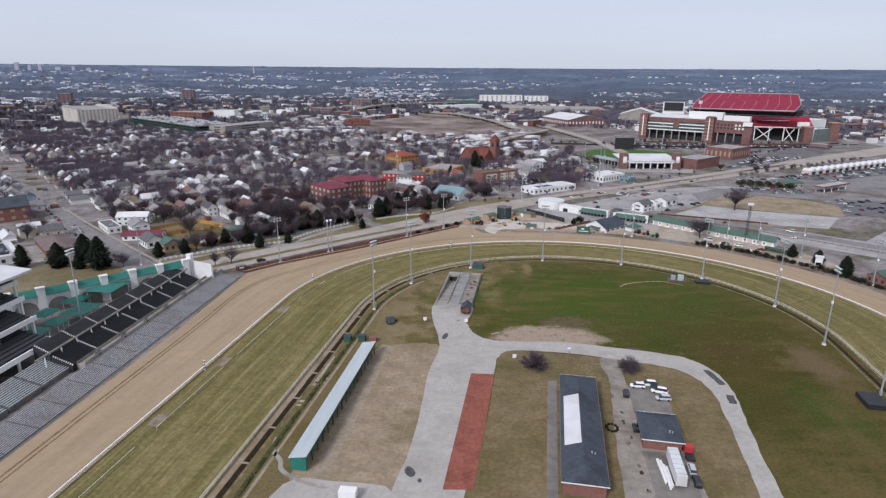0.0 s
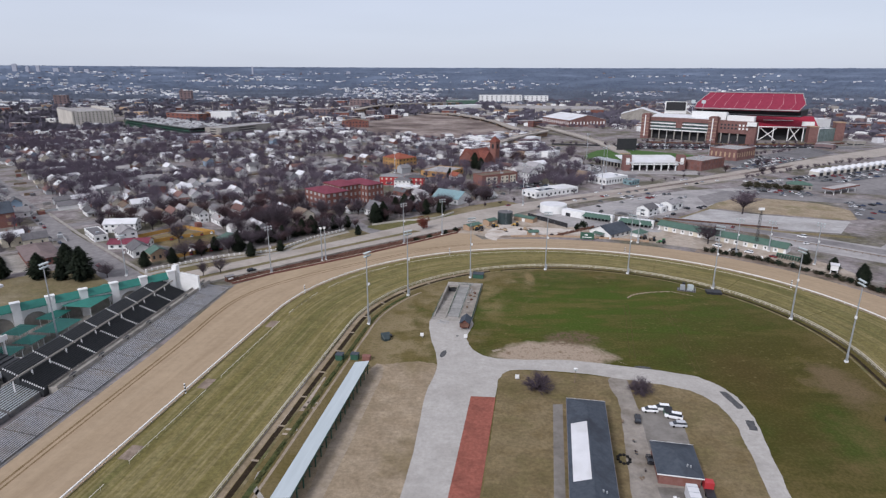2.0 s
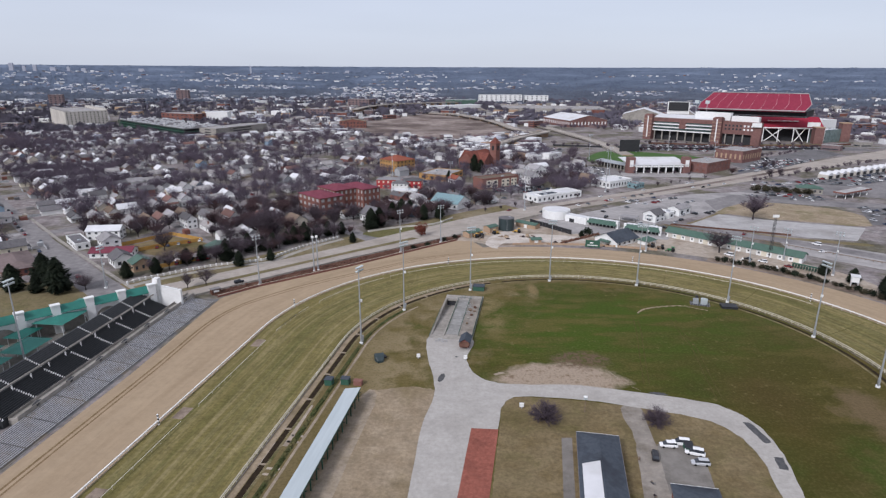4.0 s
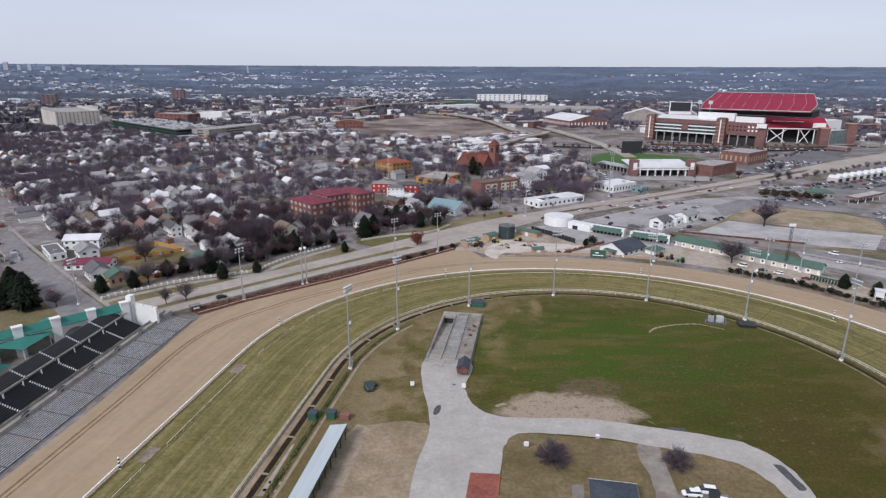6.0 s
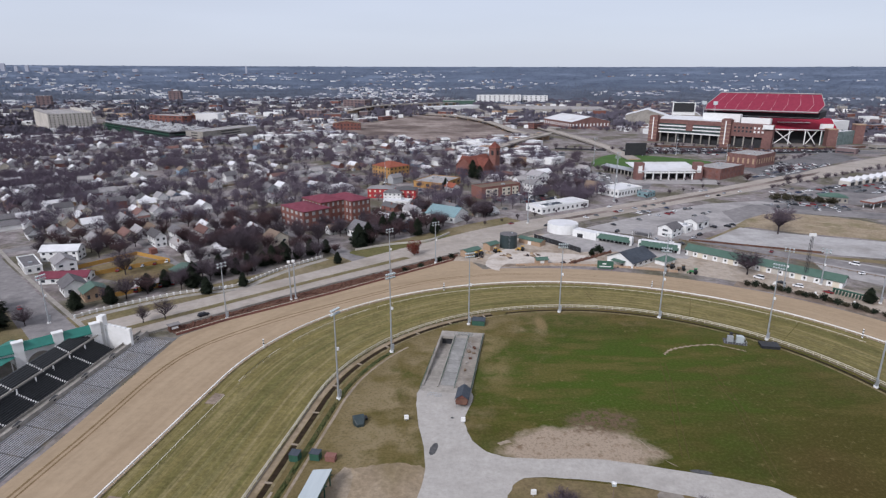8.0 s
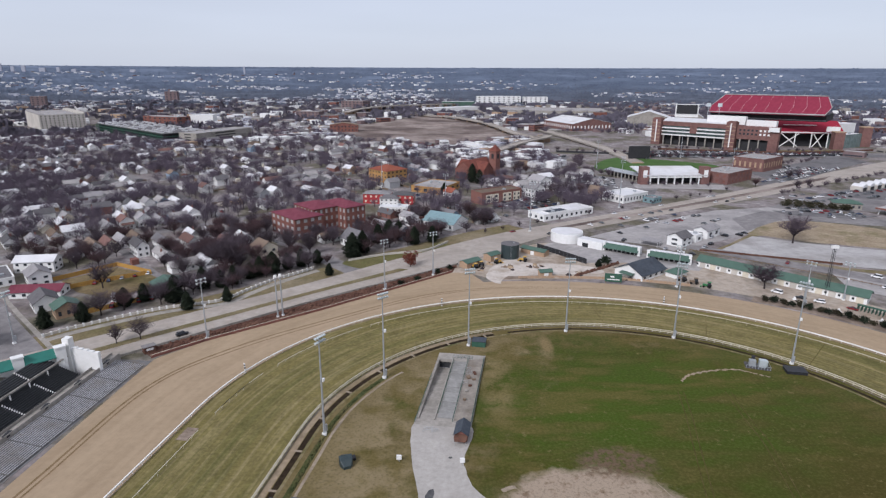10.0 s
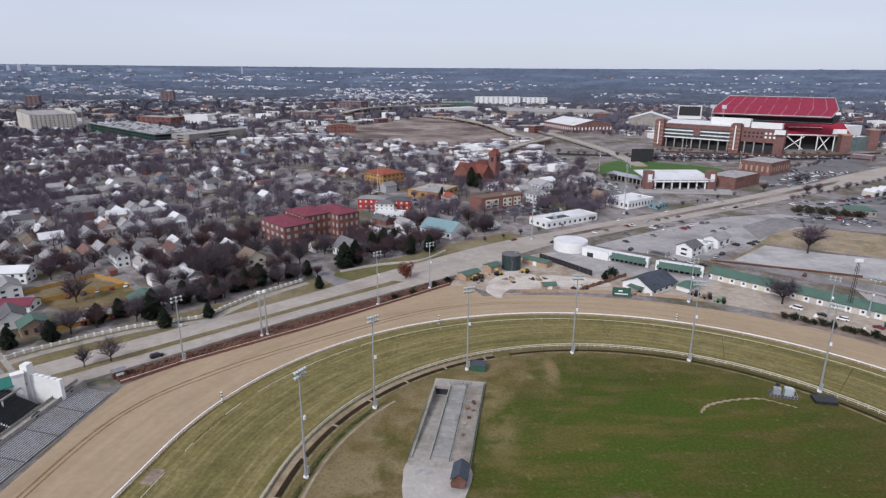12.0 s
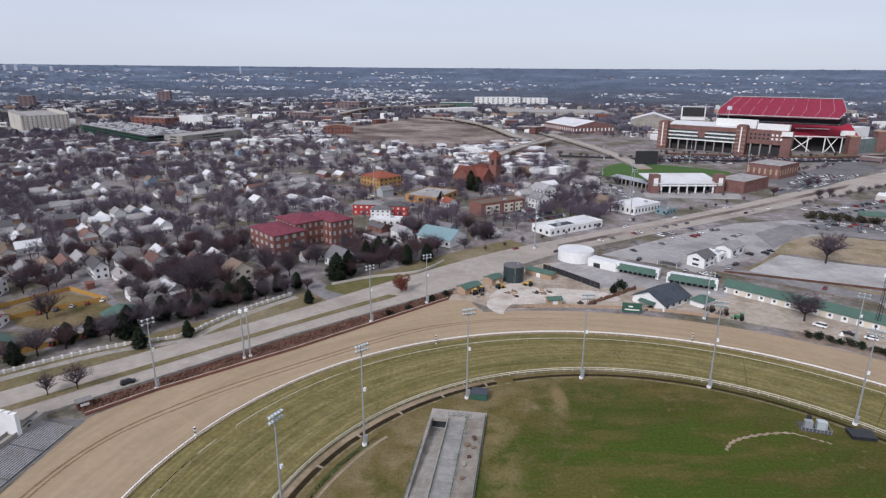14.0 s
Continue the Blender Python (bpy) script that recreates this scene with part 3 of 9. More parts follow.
def across(p):
    """The point of the outer edge that faces a point of the rail, seen from the middle of the turn."""
    c = track_point(18.7, min(238.7, p[0] * ST + p[1] * CT))
    dx, dy = p[0] - c[0], p[1] - c[1]
    best = None
    for (x0, y0), (x1, y1) in zip(OUTER, OUTER[1:]):
        ex, ey = x1 - x0, y1 - y0
        den = dx * ey - dy * ex
        if abs(den) < 1e-9:
            continue
        t = ((x0 - c[0]) * ey - (y0 - c[1]) * ex) / den
        q = ((x0 - c[0]) * dy - (y0 - c[1]) * dx) / den
        if t > 0.5 and -1e-6 <= q <= 1 + 1e-6:
            best = t if best is None else max(best, t)
    return None if best is None else (c[0] + dx * best, c[1] + dy * best)


pairs = [(across(p), p) for p in resample(wr, 400)]
pairs = [q for q in pairs if q[0]]
g = Geo().ribbon([q[0] for q in pairs], [q[1] for q in pairs], 0.06)
sheet("dirt_course", g, "dirt", "smooth tan harrowed dirt race course", "race track")
# two darker harrow lines beside the stands
for d, w in ((4.8, 0.75), (6.6, 0.6)):
    line = [(-135.0 + d * 0.99, 20.0), (-123.3 + d, 133.1), (-113.4 + d, 217.6), (-107.0 + d, 270.0), (-88 + d, 305 - d), (-55 + d, 334 - d), (-10 + d, 366 - d), (40, 376 - d), (80, 373 - d)]
    ln = smooth(line, 10, False)
    a = [(x, y) for x, y in ln]
    b = [(x + w, y - w * 0.3) for x, y in ln]
    sheet("harrow_line", Geo().ribbon(a, b, 0.075), "harrow", "dark damp line raked along the dirt course", "track line")

# thin dark lines across the turf
for k in (34, 47, 59, 70, 82):
    i = 24 + k
    (x0, y0), (x1, y1) = white_rail(-5)[i], inner_fence(2)[i]
    g = Geo()
    ang = math.degrees(math.atan2(y1 - y0, x1 - x0))
    g.box((x0 + x1) / 2, (y0 + y1) / 2, 0.0, 0.065, math.dist((x0, y0), (x1, y1)), 0.28, ang + 7)
    sheet("turf_drain", g, "infield_grass", "thin dark line across the turf", "drain")

# ---- infield roads, pads and lawns ----
MAT["lawn_straw"] = mat("straw_lawn", (0.235, 0.182, 0.122), (0.285, 0.228, 0.16), 0.15, (0.165, 0.128, 0.072), 0.045, rough=0.95, detail=9, fine=0.25)
left_lawn = smooth([(-43, 128), (-38, 165), (-30, 203), (-22, 208), (-12, 210), (-4, 206), (-7, 190), (-10, 150), (-13.5, 122), (-30, 125.5)], 5)
sheet("lawn", Geo().flat(ragged(resample(left_lawn + [left_lawn[0]], 200)[:-1], 0.35, 1), 0.04), "lawn_straw", "worn pale straw lawn beside the shed", "lawn")
barn_lawn = smooth([(6, 124), (15, 186), (17, 199), (23, 204), (43, 202), (62, 198), (79.5, 193.5), (87.4, 184), (88, 172), (83.4, 148), (79, 122), (74, 96), (2, 96)], 5)
sheet("lawn", Geo().flat(ragged(resample(barn_lawn + [barn_lawn[0]], 240)[:-1], 0.2, 1), 0.04), "dry_grass", "straw-brown lawn round the brick barns", "lawn")
main_road = smooth([(-19, 90), (-16.2, 121), (-11.4, 148), (-8.6, 186), (-5.2, 208), (-8.4, 232), (-9.0, 249), (-2, 250.5), (9.2, 247.5), (6.4, 232), (8.4, 221), (14, 214.5),
                    (24, 212.4), (45, 212.0), (66, 207.2), (80, 203.4), (88.5, 199), (94, 190.5), (95, 181), (93.4, 169), (89.1, 151.6), (84, 125), (79, 90),
                    (71, 90), (77.6, 123), (81.2, 140), (85.2, 160), (87.2, 173), (85.6, 184), (78.5, 192.2), (63, 197.3), (45, 202.3), (24, 204.2), (17.6, 199.5), (14.8, 187), (4, 130), (-3, 90)], 5)
sheet("service_road", Geo().flat(ragged(main_road, 0.25, 2), 0.07), "asphalt_light", "pale worn asphalt service road with patches", "road")
sheet("pavement_pad", Geo().flat(ragged(smooth([(-46, 100), (-44, 126), (-30, 127), (-15, 123), (-17, 98)], 4), 0.2, 3), 0.055), "asphalt_light", "old grey pavement pad below the shed", "pavement")
fork = smooth([(55.0, 198), (61.5, 197.5), (60.0, 178), (69.5, 176.8), (69.0, 160), (65, 130), (61, 96), (41, 96), (46.5, 141), (51.5, 166), (54.5, 182)], 5)
sheet("yard", Geo().flat(ragged(fork, 0.3, 4), 0.06), "yard_gravel", "gravel yard and lane between the barns", "yard")
sheet("shed_apron", Geo().flat(ragged(smooth([(-37.5, 130), (-33.5, 131), (-24.5, 199), (-30, 200)], 5), 0.4, 5), 0.05), "dust", "dusty trodden strip beside the open shed", "apron")
path = smooth([(-52, 146), (-51.5, 140), (-48, 135), (-46.5, 131), (-41, 127), (-33, 124)], 6, False)
g = Geo().ribbon(path, [(x + 1.0, y + 0.9) for x, y in path], 0.058)
sheet("footpath", g, "concrete", "narrow worn concrete footpath", "path")
for (x, y, lx, ly, a) in ((-51.5, 165, 2.4, 26, -7), (-46.5, 187, 2.2, 22, -7), (-45.2, 178, 4.5, 0.9, -7), (-44.6, 181, 4.5, 0.9, -7), (-48.4, 166, 4.6, 0.9, -7), (-49.0, 163.6, 4.6, 0.9, -7)):
    sheet("paved_strip", Geo().box(x, y, 0, 0.055, lx, ly, a), "gravel", "old concrete strip sunk in the grass", "path")

# the red paved pad
g = Geo()
pad = [(-2.7, 124.6), (5.2, 124.8), (14.7, 185.3), (6.5, 185.8)]
sheet("red_pad", g.prism(ragged(pad, 0.05, 1), 0.0, 0.11), "pad_red", "long faded brick-red paved pad beside the road", "paving")
for (x, y, lx, ly, a) in ((-11.6, 131.5, 2.6, 4.6, 20), (-8.8, 128, 1.2, 1.6, 0), (2.5, 232.5, 1.0, 1.0, 20), (70, 207.0, 6, 1.8, -12), (-3.0, 216.5, 2.2, 6.0, -15)):
    pts = smooth([(x + lx / 2 * math.cos(t) * math.cos(radians(a)) - ly / 2 * math.sin(t) * math.sin(radians(a)), y + lx / 2 * math.cos(t) * math.sin(radians(a)) + ly / 2 * math.sin(t) * math.cos(radians(a))) for t in (0, 0.9, 1.6, 2.4, 3.1, 3.9, 4.7, 5.5)], 3)
    sheet("asphalt_patch", Geo().flat(ragged(pts, 0.12, int(x)), 0.082), "asphalt_dark", "dark patch in the worn asphalt", "patch")
for pts in ([(90.4, 190.4), (92.8, 190.2), (94.2, 180.2), (91.8, 179.4)], [(91.0, 173.2), (93.4, 173.0), (92.3, 167.4), (89.9, 168.0)]):
    sheet("asphalt_patch", Geo().flat(ragged(resample(pts + pts[:1], 28)[:-1], 0.12, 5), 0.084), "asphalt_dark", "square dark patch cut into the worn asphalt", "patch")
# pale sand left by a dug trench
arc = smooth([(84, 276.5), (87.5, 280.4), (93, 283), (100, 284.8), (107.7, 285.3), (113.5, 282), (117, 280)], 8, False)
g = Geo().ribbon([(x, y + 0.45 + 0.35 * math.sin(2.1 * i)) for i, (x, y) in enumerate(arc)], [(x + 0.4, y - 0.45 - 0.35 * math.sin(1.7 * i)) for i, (x, y) in enumerate(arc)], 0.055)
sheet("sand_trace", g, "field_straw", "curved trace of pale sand on the grass", "sand")
for c in ([(57, 222), (61, 213), (64, 209.5)], [(15.5, 219), (19, 220.5), (20.5, 217.5)]):
    cc = smooth(c, 6, False)
    sheet("sand_trace", Geo().ribbon([(x, y + 0.5) for x, y in cc], [(x + 0.8, y - 0.7) for x, y in cc], 0.06), "dust", "ridge of pale sand by the road", "sand")

# faint wheel tracks across the grass
for pts in ([(80.1, 269.4), (77.0, 254.1), (73.2, 239), (67, 213)], [(96.3, 269.6), (95.0, 254.3), (94.4, 240.0), (91.2, 222), (88, 203)]):
    for off in (0.0, 1.9):
        cc = smooth(pts, 8, False)
        sheet("wheel_track", Geo().ribbon([(x + off, y) for x, y in cc], [(x + off + 0.3, y) for x, y in cc], 0.052), "wheel_track", "faint worn wheel track in the grass", "track")

def loft(rings):
    g = Geo()
    n = len(rings[0])
    for r in rings:
        g.v += r
    for i in range(len(rings) - 1):
        g.f += [(i * n + k, i * n + (k + 1) % n, (i + 1) * n + (k + 1) % n, (i + 1) * n + k) for k in range(n)]
    g.f.append(tuple(reversed(range(n))))
    g.f.append(tuple((len(rings) - 1) * n + k for k in range(n)))
    return g


# ---- tunnel approach ----
def tun_poly(*pts):
    return [tun(x, y) for x, y in pts]


MAT["walk_slab"] = mat("weathered_walk_slabs", (0.262, 0.258, 0.246), (0.22, 0.216, 0.205), 0.5, (0.165, 0.160, 0.148), 0.12, rough=0.9, vary=0.12, detail=8, fine=0.15)
app = thing("tunnel_approach", "concrete ramp and stepped walk going down to a tunnel", "ramp", kind="structure")
g = Geo()
for q in (((-0.6, -1), (17.2, -1), (17.2, 4), (-0.6, 4)), ((-0.6, 4), (0.35, 4), (0.35, 42), (-0.6, 42)), ((5.2, 4), (17.2, 4), (17.2, 42), (5.2, 42)), ((-0.6, 42), (17.2, 42), (17.2, 48), (-0.6, 48))):
    g.flat(tun_poly(*q), 0.09)
part("paving", g, "concrete", app)
g = Geo()
rp = [tun(0.35, 4), tun(5.2, 4), tun(5.2, 42), tun(0.35, 42)]
g.quad((*rp[0], 0.04), (*rp[1], 0.04), (*rp[2], -2.9), (*rp[3], -2.9))
part("ramp_floor", g, "concrete", app)
part("gravel_strip", Geo().flat(tun_poly((11.3, 2.5), (16.6, 2.5), (16.4, 45.5), (11.3, 43.5)), 0.115), "yard_gravel", app, "stony strip littered with timber")
for x in (0.2, 5.35):
    g = Geo().prism(tun_poly((x - 0.18, 2), (x + 0.18, 2), (x + 0.18, 42.3), (x - 0.18, 42.3)), -3.2, 0.55)
    part("side_wall", g, "concrete", app, "low concrete parapet wall")
part("portal_head", Geo().prism(tun_poly((0.0, 42.0), (5.5, 42.0), (5.5, 43.0), (0.0, 43.0)), -0.6, 0.6), "concrete", app)
# solid near-black block in place of the tunnel's unlit inside
part("portal_opening", Geo().prism(tun_poly((0.3, 42.6), (5.3, 42.6), (5.3, 48), (0.3, 48)), -3.2, -0.6), "dark", app, "dark tunnel mouth")
for k in range(12):
    part("step", Geo().prism(tun_poly((6.0, 3.5 + 3.2 * k), (10.8, 3.5 + 3.2 * k), (10.8, 6.6 + 3.2 * k), (6.0, 6.6 + 3.2 * k)), 0.0, 0.14 + (0.035 if k % 3 == 0 else 0.0) + 0.02 * (k % 2)), "walk_slab", app)
for x, y0, y1 in ((11.1, 2, 44), (16.9, 2, 46), (5.8, 6, 42), (-0.5, 0, 30)):
    rail = thing("steel_railing", "dark green steel railing beside the tunnel walk", "railing", group="tunnel railings")
    g = Geo()
    for z in (0.45, 0.95):
        g.tube((*tun(x, y0), z), (*tun(x, y1), z), 0.05, 0.05, 4)
    part("bar", g, "green_paint", rail)
    post = None
    k = 0
    y = y0
    while y <= y1:
        px, py = tun(x, y)
        if post is None:
            post = Geo().cyl(0, 0, 0, 1.05, 0.06, n=6).mesh("post", "green_paint")
        o = part("post", post, None, rail)
        o.location = (px, py, 0.08)
        y += 2.4
    if x > 16:
        part("mesh_panel", Geo().prism(tun_poly((x - 0.03, y0), (x + 0.03, y0), (x + 0.03, y1), (x - 0.03, y1)), 0.1, 1.4), "green_paint", rail, "green windscreen cloth")
# gates and clutter on the approach
for k, (x, y) in enumerate(((6.2, 44.5), (7.6, 44.8), (9.0, 44.6), (10.4, 44.9), (11.6, 44.4), (3.6, -4.0), (5.0, -3.6), (6.6, -4.2), (12.2, 36), (12.5, 33), (12.0, 26))):
    px, py = tun(x, y)
    gate = thing("crowd_barrier", "grey steel crowd barrier standing on the concrete", "barrier", pose(px, py, 0.1, 0, 0, -8 + 23 * (k % 3)), "crowd barriers")
    g = Geo()
    for z in (0.15, 1.15):
        g.tube((-1.0, 0, z), (1.0, 0, z), 0.035, 0.035, 4)
    part("frame", g.tube((-1, 0, 0), (-1, 0, 1.15), 0.035, 0.035).tube((1, 0, 0), (1, 0, 1.15), 0.035, 0.035), "green_paint" if k < 5 else "galv", gate)
    for j in range(7):
        part("bar", Geo().tube((-0.75 + 0.25 * j, 0, 0.15), (-0.75 + 0.25 * j, 0, 1.15), 0.02, 0.02, 3), "galv", gate)
for x, y, lx, ly, h, mm, nm in ((12.8, 30, 1.2, 1.6, 0.6, "wood", "wooden"), (14.0, 24.5, 1.0, 0.8, 0.5, "hedge_brown", "rusty brown"), (13.0, 20.5, 0.9, 0.8, 0.6, "concrete", "grey"), (14.6, 33.5, 0.8, 1.8, 0.5, "hedge_brown", "rusty brown"), (13.2, 15, 0.8, 0.8, 0.7, "wood", "wooden"), (14.8, 29, 1.2, 0.9, 0.4, "wood", "wooden")):
    px, py = tun(x, y)
    cr = thing("crate", nm + " crate standing beside the tunnel railing", "crate", pose(px, py, 0.09, 0, 0, 15), "crates")
    part("body", Geo().box(0, 0, 0, h, lx, ly), mm, cr)
    part("lid", Geo().box(0, 0, h, h + 0.06, lx + 0.08, ly + 0.08), mm, cr)

# ticket kiosk with a dark hipped roof
px, py = tun(15.0, -4.6)
k = thing("kiosk", "small kiosk with a dark slate roof at the tunnel", "kiosk", pose(px, py, 0.05, 0, 0, -8.7))
part("wall", Geo().box(0, 0, 0, 2.5, 3.6, 6.2), "brick_dark", k)
part("roof", Geo().gable_roof(3.6, 6.2, 2.5, 1.3, 0.5, 0.15), "slate", k)
part("gable", Geo().gable_body(3.5, 6.0, 2.5, 1.2), "brick_dark", k)
part("hatch", Geo().box(0, -3.13, 1.0, 2.0, 1.6, 0.08), "glass", k)
part("awning", loft([[(-1.8, -3.2, 2.3), (1.8, -3.2, 2.3), (1.8, -3.2, 2.5), (-1.8, -3.2, 2.5)], [(-2.0, -4.6, 2.0), (2.0, -4.6, 2.0), (2.0, -4.6, 2.2), (-2.0, -4.6, 2.2)], [(-1.6, -5.6, 1.5), (1.6, -5.6, 1.5), (1.6, -5.6, 1.7), (-1.6, -5.6, 1.7)]]), "hedge_brown", k, "dark brown canvas awning")
for q in (-1.5, 1.5):
    part("awning_post", Geo().cyl(q, -5.4, 0, 1.6, 0.06, n=6), "galv", k)

# ---- fences and rails of the courses ----
def rail_fence(name, label, pts, h, step, mtl, cap, post_r, rails, window):
    f = thing(name, label, "fence")
    g = Geo()
    for z in rails:
        g.wall(pts, cap, z - cap * 0.5, z + cap * 0.5)
    part("top_rail", g, mtl, f)
    pm = Geo().cyl(0, 0, 0, h, post_r, n=5).mesh("post", mtl)
    many = Geo()
    count = 0
    for x, y, a in along(pts, step):
        if window(x, y) and count < 295:
            o = part("post", pm, None, f)
            o.location = (x, y, 0)
            count += 1
        else:
            many.cyl(x, y, 0, h, post_r, n=4)
    if many.v:
        tagged(part("far_posts", many, mtl, f), kind="stuff")
    return f


rail_fence("dirt_course_rail", "white curved safety rail along the dirt course", white_rail(0.0), 1.0, 4.0, "rail", 0.40, 0.07, (1.02,), lambda x, y: y > 90)
rail_fence("turf_course_fence", "weathered cream two-bar fence inside the turf course", inner_fence(0.0), 1.35, 3.0, "fence_wood", 0.20, 0.10, (1.35, 0.7), lambda x, y: y > 130)
# movable turf rail, standing in stretches
tr = oval(18.7, 238.7, 129.0, 116.0)
for a, b in ((0, 6), (7, 11), (12, 17), (18, 23), (25, 31), (33, 44), (45, 62), (62, 78), (78, 100)):
    pts = tr[a + 6 if a < 20 else a:(b + 6 if a < 20 else b) + 1]
    f = thing("movable_rail", "white movable plastic rail on the turf", "rail", group="movable turf rails")
    for k in range(0, len(pts) - 1, 2):
        part("bar", Geo().wall(pts[k:k + 3], 0.16, 0.92, 1.06), "fence_wood", f)
    pm = Geo().tube((0, 0, 0), (0.25, 0, 0.95), 0.05, 0.05).mesh("post", "fence_wood")
    for x, y, q in along(pts, 4.0):
        o = part("post", pm, None, f)
        o.location = (x, y, 0.05)
# square sand boxes beside the rail
for v in (138, 177, 228):
    x, y = track_point(18.7 - 132.0, v)
    sheet("ground_cover", Geo().box(x, y, 0.0, 0.075, 3.6, 6.5, -9), "bark_mulch", "dark brown worn mat on the grass", "mat")

# the striped furlong poles
for x, y in ((-88.6, 185.9), (-71.1, 280.3), (-0.9, 344.9), (103.1, 348.7), (170.5, 292.5)):
    p = thing("furlong_pole", "black and white striped furlong pole at the rail", "pole", pose(x, y, 0.05), "furlong poles")
    for k in range(6):
        part("band", Geo().cyl(0, 0, 0.6 * k, 0.6 * k + 0.6, 0.28, n=10), ("white", "black")[k % 2], p)
    part("ball", Geo().cyl(0, 0, 3.6, 3.75, 0.34, 0.2, n=10).cyl(0, 0, 3.75, 4.0, 0.2, 0.05, n=10), "white", p)

# drain ditch and hedge inside the fence
for d0, d1, xm, mt, lab in ((-0.6, -2.5, 22, "lawn_straw", "pale trodden strip between the fence and the drain"), (-9.4, -10.3, -14, "dust", "thin trodden path beside the drain hedge")):
    po = [p for p in inner_fence(d0) if p[0] < xm and p[1] > 60]
    pi = [p for p in inner_fence(d1) if p[0] < xm and p[1] > 60]
    m_ = min(len(po), len(pi))
    sheet("trodden_strip", Geo().ribbon(po[:m_], ragged(pi[:m_], 0.12, 9), 0.058), mt, lab, "path")
lo = [p for p in inner_fence(-2.7) if p[0] < 22 and p[1] > 60]
li = [p for p in inner_fence(-4.4) if p[0] < 22 and p[1] > 60]
m_ = min(len(lo), len(li))
sheet("drain_ditch", Geo().ribbon(lo[:m_], li[:m_], 0.062), "mud", "dark wet open drain along the fence", "ditch")
ro = [p for p in inner_fence(-2.6) if p[0] >= 24 and p[1] > 100]
ri = [p for p in inner_fence(-3.9) if p[0] >= 24 and p[1] > 100]
m_ = min(len(ro), len(ri))
sheet("drain_ditch", Geo().ribbon(ro[:m_], ri[:m_], 0.062), "mud", "dark wet open drain along the far turn", "ditch")
for d in (-4.9,):
    pts = [p for p in inner_fence(d) if p[1] > 60]
    g = Geo().wall(pts, 0.9, 0.0, 0.10)
    sheet("bank", g, "bank", "rough grassy bank beside the drain", "bank")
for x, y, a in along([p for p in inner_fence(-3.3) if p[0] < 20 and p[1] > 60], 17.0, 5.0):
    c = thing("drain_cover", "concrete slab bridging the open drain", "slab", pose(x, y, 0.04, 0, 0, a), "drain covers")
    part("plate", Geo().box(0, 0, 0, 0.16, 0.7, 2.2), "dust", c)
hp = [p for p in inner_fence(-6.9) if p[0] < -18 and p[1] > 60]
hq = [p for p in inner_fence(-8.7) if p[0] < -18 and p[1] > 60]
m_ = min(len(hp), len(hq))
MAT["hedge_green"] = mat("dark_hedge", (0.040, 0.052, 0.020), (0.075, 0.078, 0.030), 0.5, (0.13, 0.105, 0.05), 0.12, rough=0.95, fine=0.3)
sheet("hedge_bed", Geo().ribbon(hp[:m_], hq[:m_], 0.064), "hedge_green", "strip of dark green ground cover along the drain", "planting")
g = Geo()
r = random.Random(5)
for x, y, a in along([p for p in inner_fence(-7.8) if p[0] < -20 and p[1] > 90], 0.45):
    if noise.noise(Vector((x / 9, y / 9, 0))) > -0.25:
        g.tube((x + r.uniform(-.5, .5), y + r.uniform(-.3, .3), 0), (x + r.uniform(-.6, .6), y + r.uniform(-.4, .4), r.uniform(0.25, 0.7)), 0.55, 0.2, 5)
ob = tagged(part("low_hedge", g, "hedge_green"), "low patchy dark green hedge along the drain", "hedge", kind="stuff")

# ---- light poles of the infield ----
def light_pole(x, y, h, turn=0, group="track light poles", lamps=5):
    p = thing("light_pole", "tall grey steel pole with a bank of floodlights", "light pole", pose(x, y, 0, 0, 0, turn), group)
    part("footing", Geo().cyl(0, 0, 0, 0.7, 0.75, n=10), "white", p)
    part("mast", Geo().cyl(0, 0, 0.7, h, 0.36, 0.16, n=8), "galv", p)
    for z in (h - 0.3, h - 1.7):
        arm = part("crossarm", Geo().box(0, 0, z, z + 0.18, 4.2, 0.18), "galv", p)
        for k in range(lamps):
            o = part("floodlight", Geo().tube((0, -0.2, 0), (0, -0.75, -0.35), 0.28, 0.42, 8), "metal_roof", arm)
            o.location = (-1.8 + 3.6 * k / (lamps - 1), 0, z + 0.3)
    part("speaker_box", Geo().box(0.5, -0.35, h * 0.55, h * 0.55 + 1.0, 0.7, 0.6), "white", p)
    part("cabinet", Geo().box(0.5, -0.3, 1.2, 3.4, 0.7, 0.6), "galv", p)
    return p


for x, y, a in ((-35.1, 243.1, 60), (-20.7, 277.5, 40), (10, 303.8, 20), (51.3, 317.9, 0), (94.4, 312.2, -20), (130.4, 290.2, -45), (148.6, 252.7, -75), (147.2, 212.7, -95), (141, 172, -99)):
    light_pole(x, y, 32.3, a)


# ---- stands beside the home straight ----
GO, GA = (-109.6, 286.0), radians(5.3)


def gs(s, w):
    """A point of the stands: s metres south along the rail side, w metres away from the track."""
    return (GO[0] - s * math.sin(GA) - w * math.cos(GA), GO[1] - s * math.cos(GA) + w * math.sin(GA))


def gpoly(s0, w0, s1, w1):
    return [gs(s0, w0), gs(s1, w0), gs(s1, w1), gs(s0, w1)]


g = Geo().prism(gpoly(-3, -0.4, 200, 14), 0, 0.10)
sheet("stand_apron", g, "stand_floor", "dark grey stained decking under the bleachers", "apron")

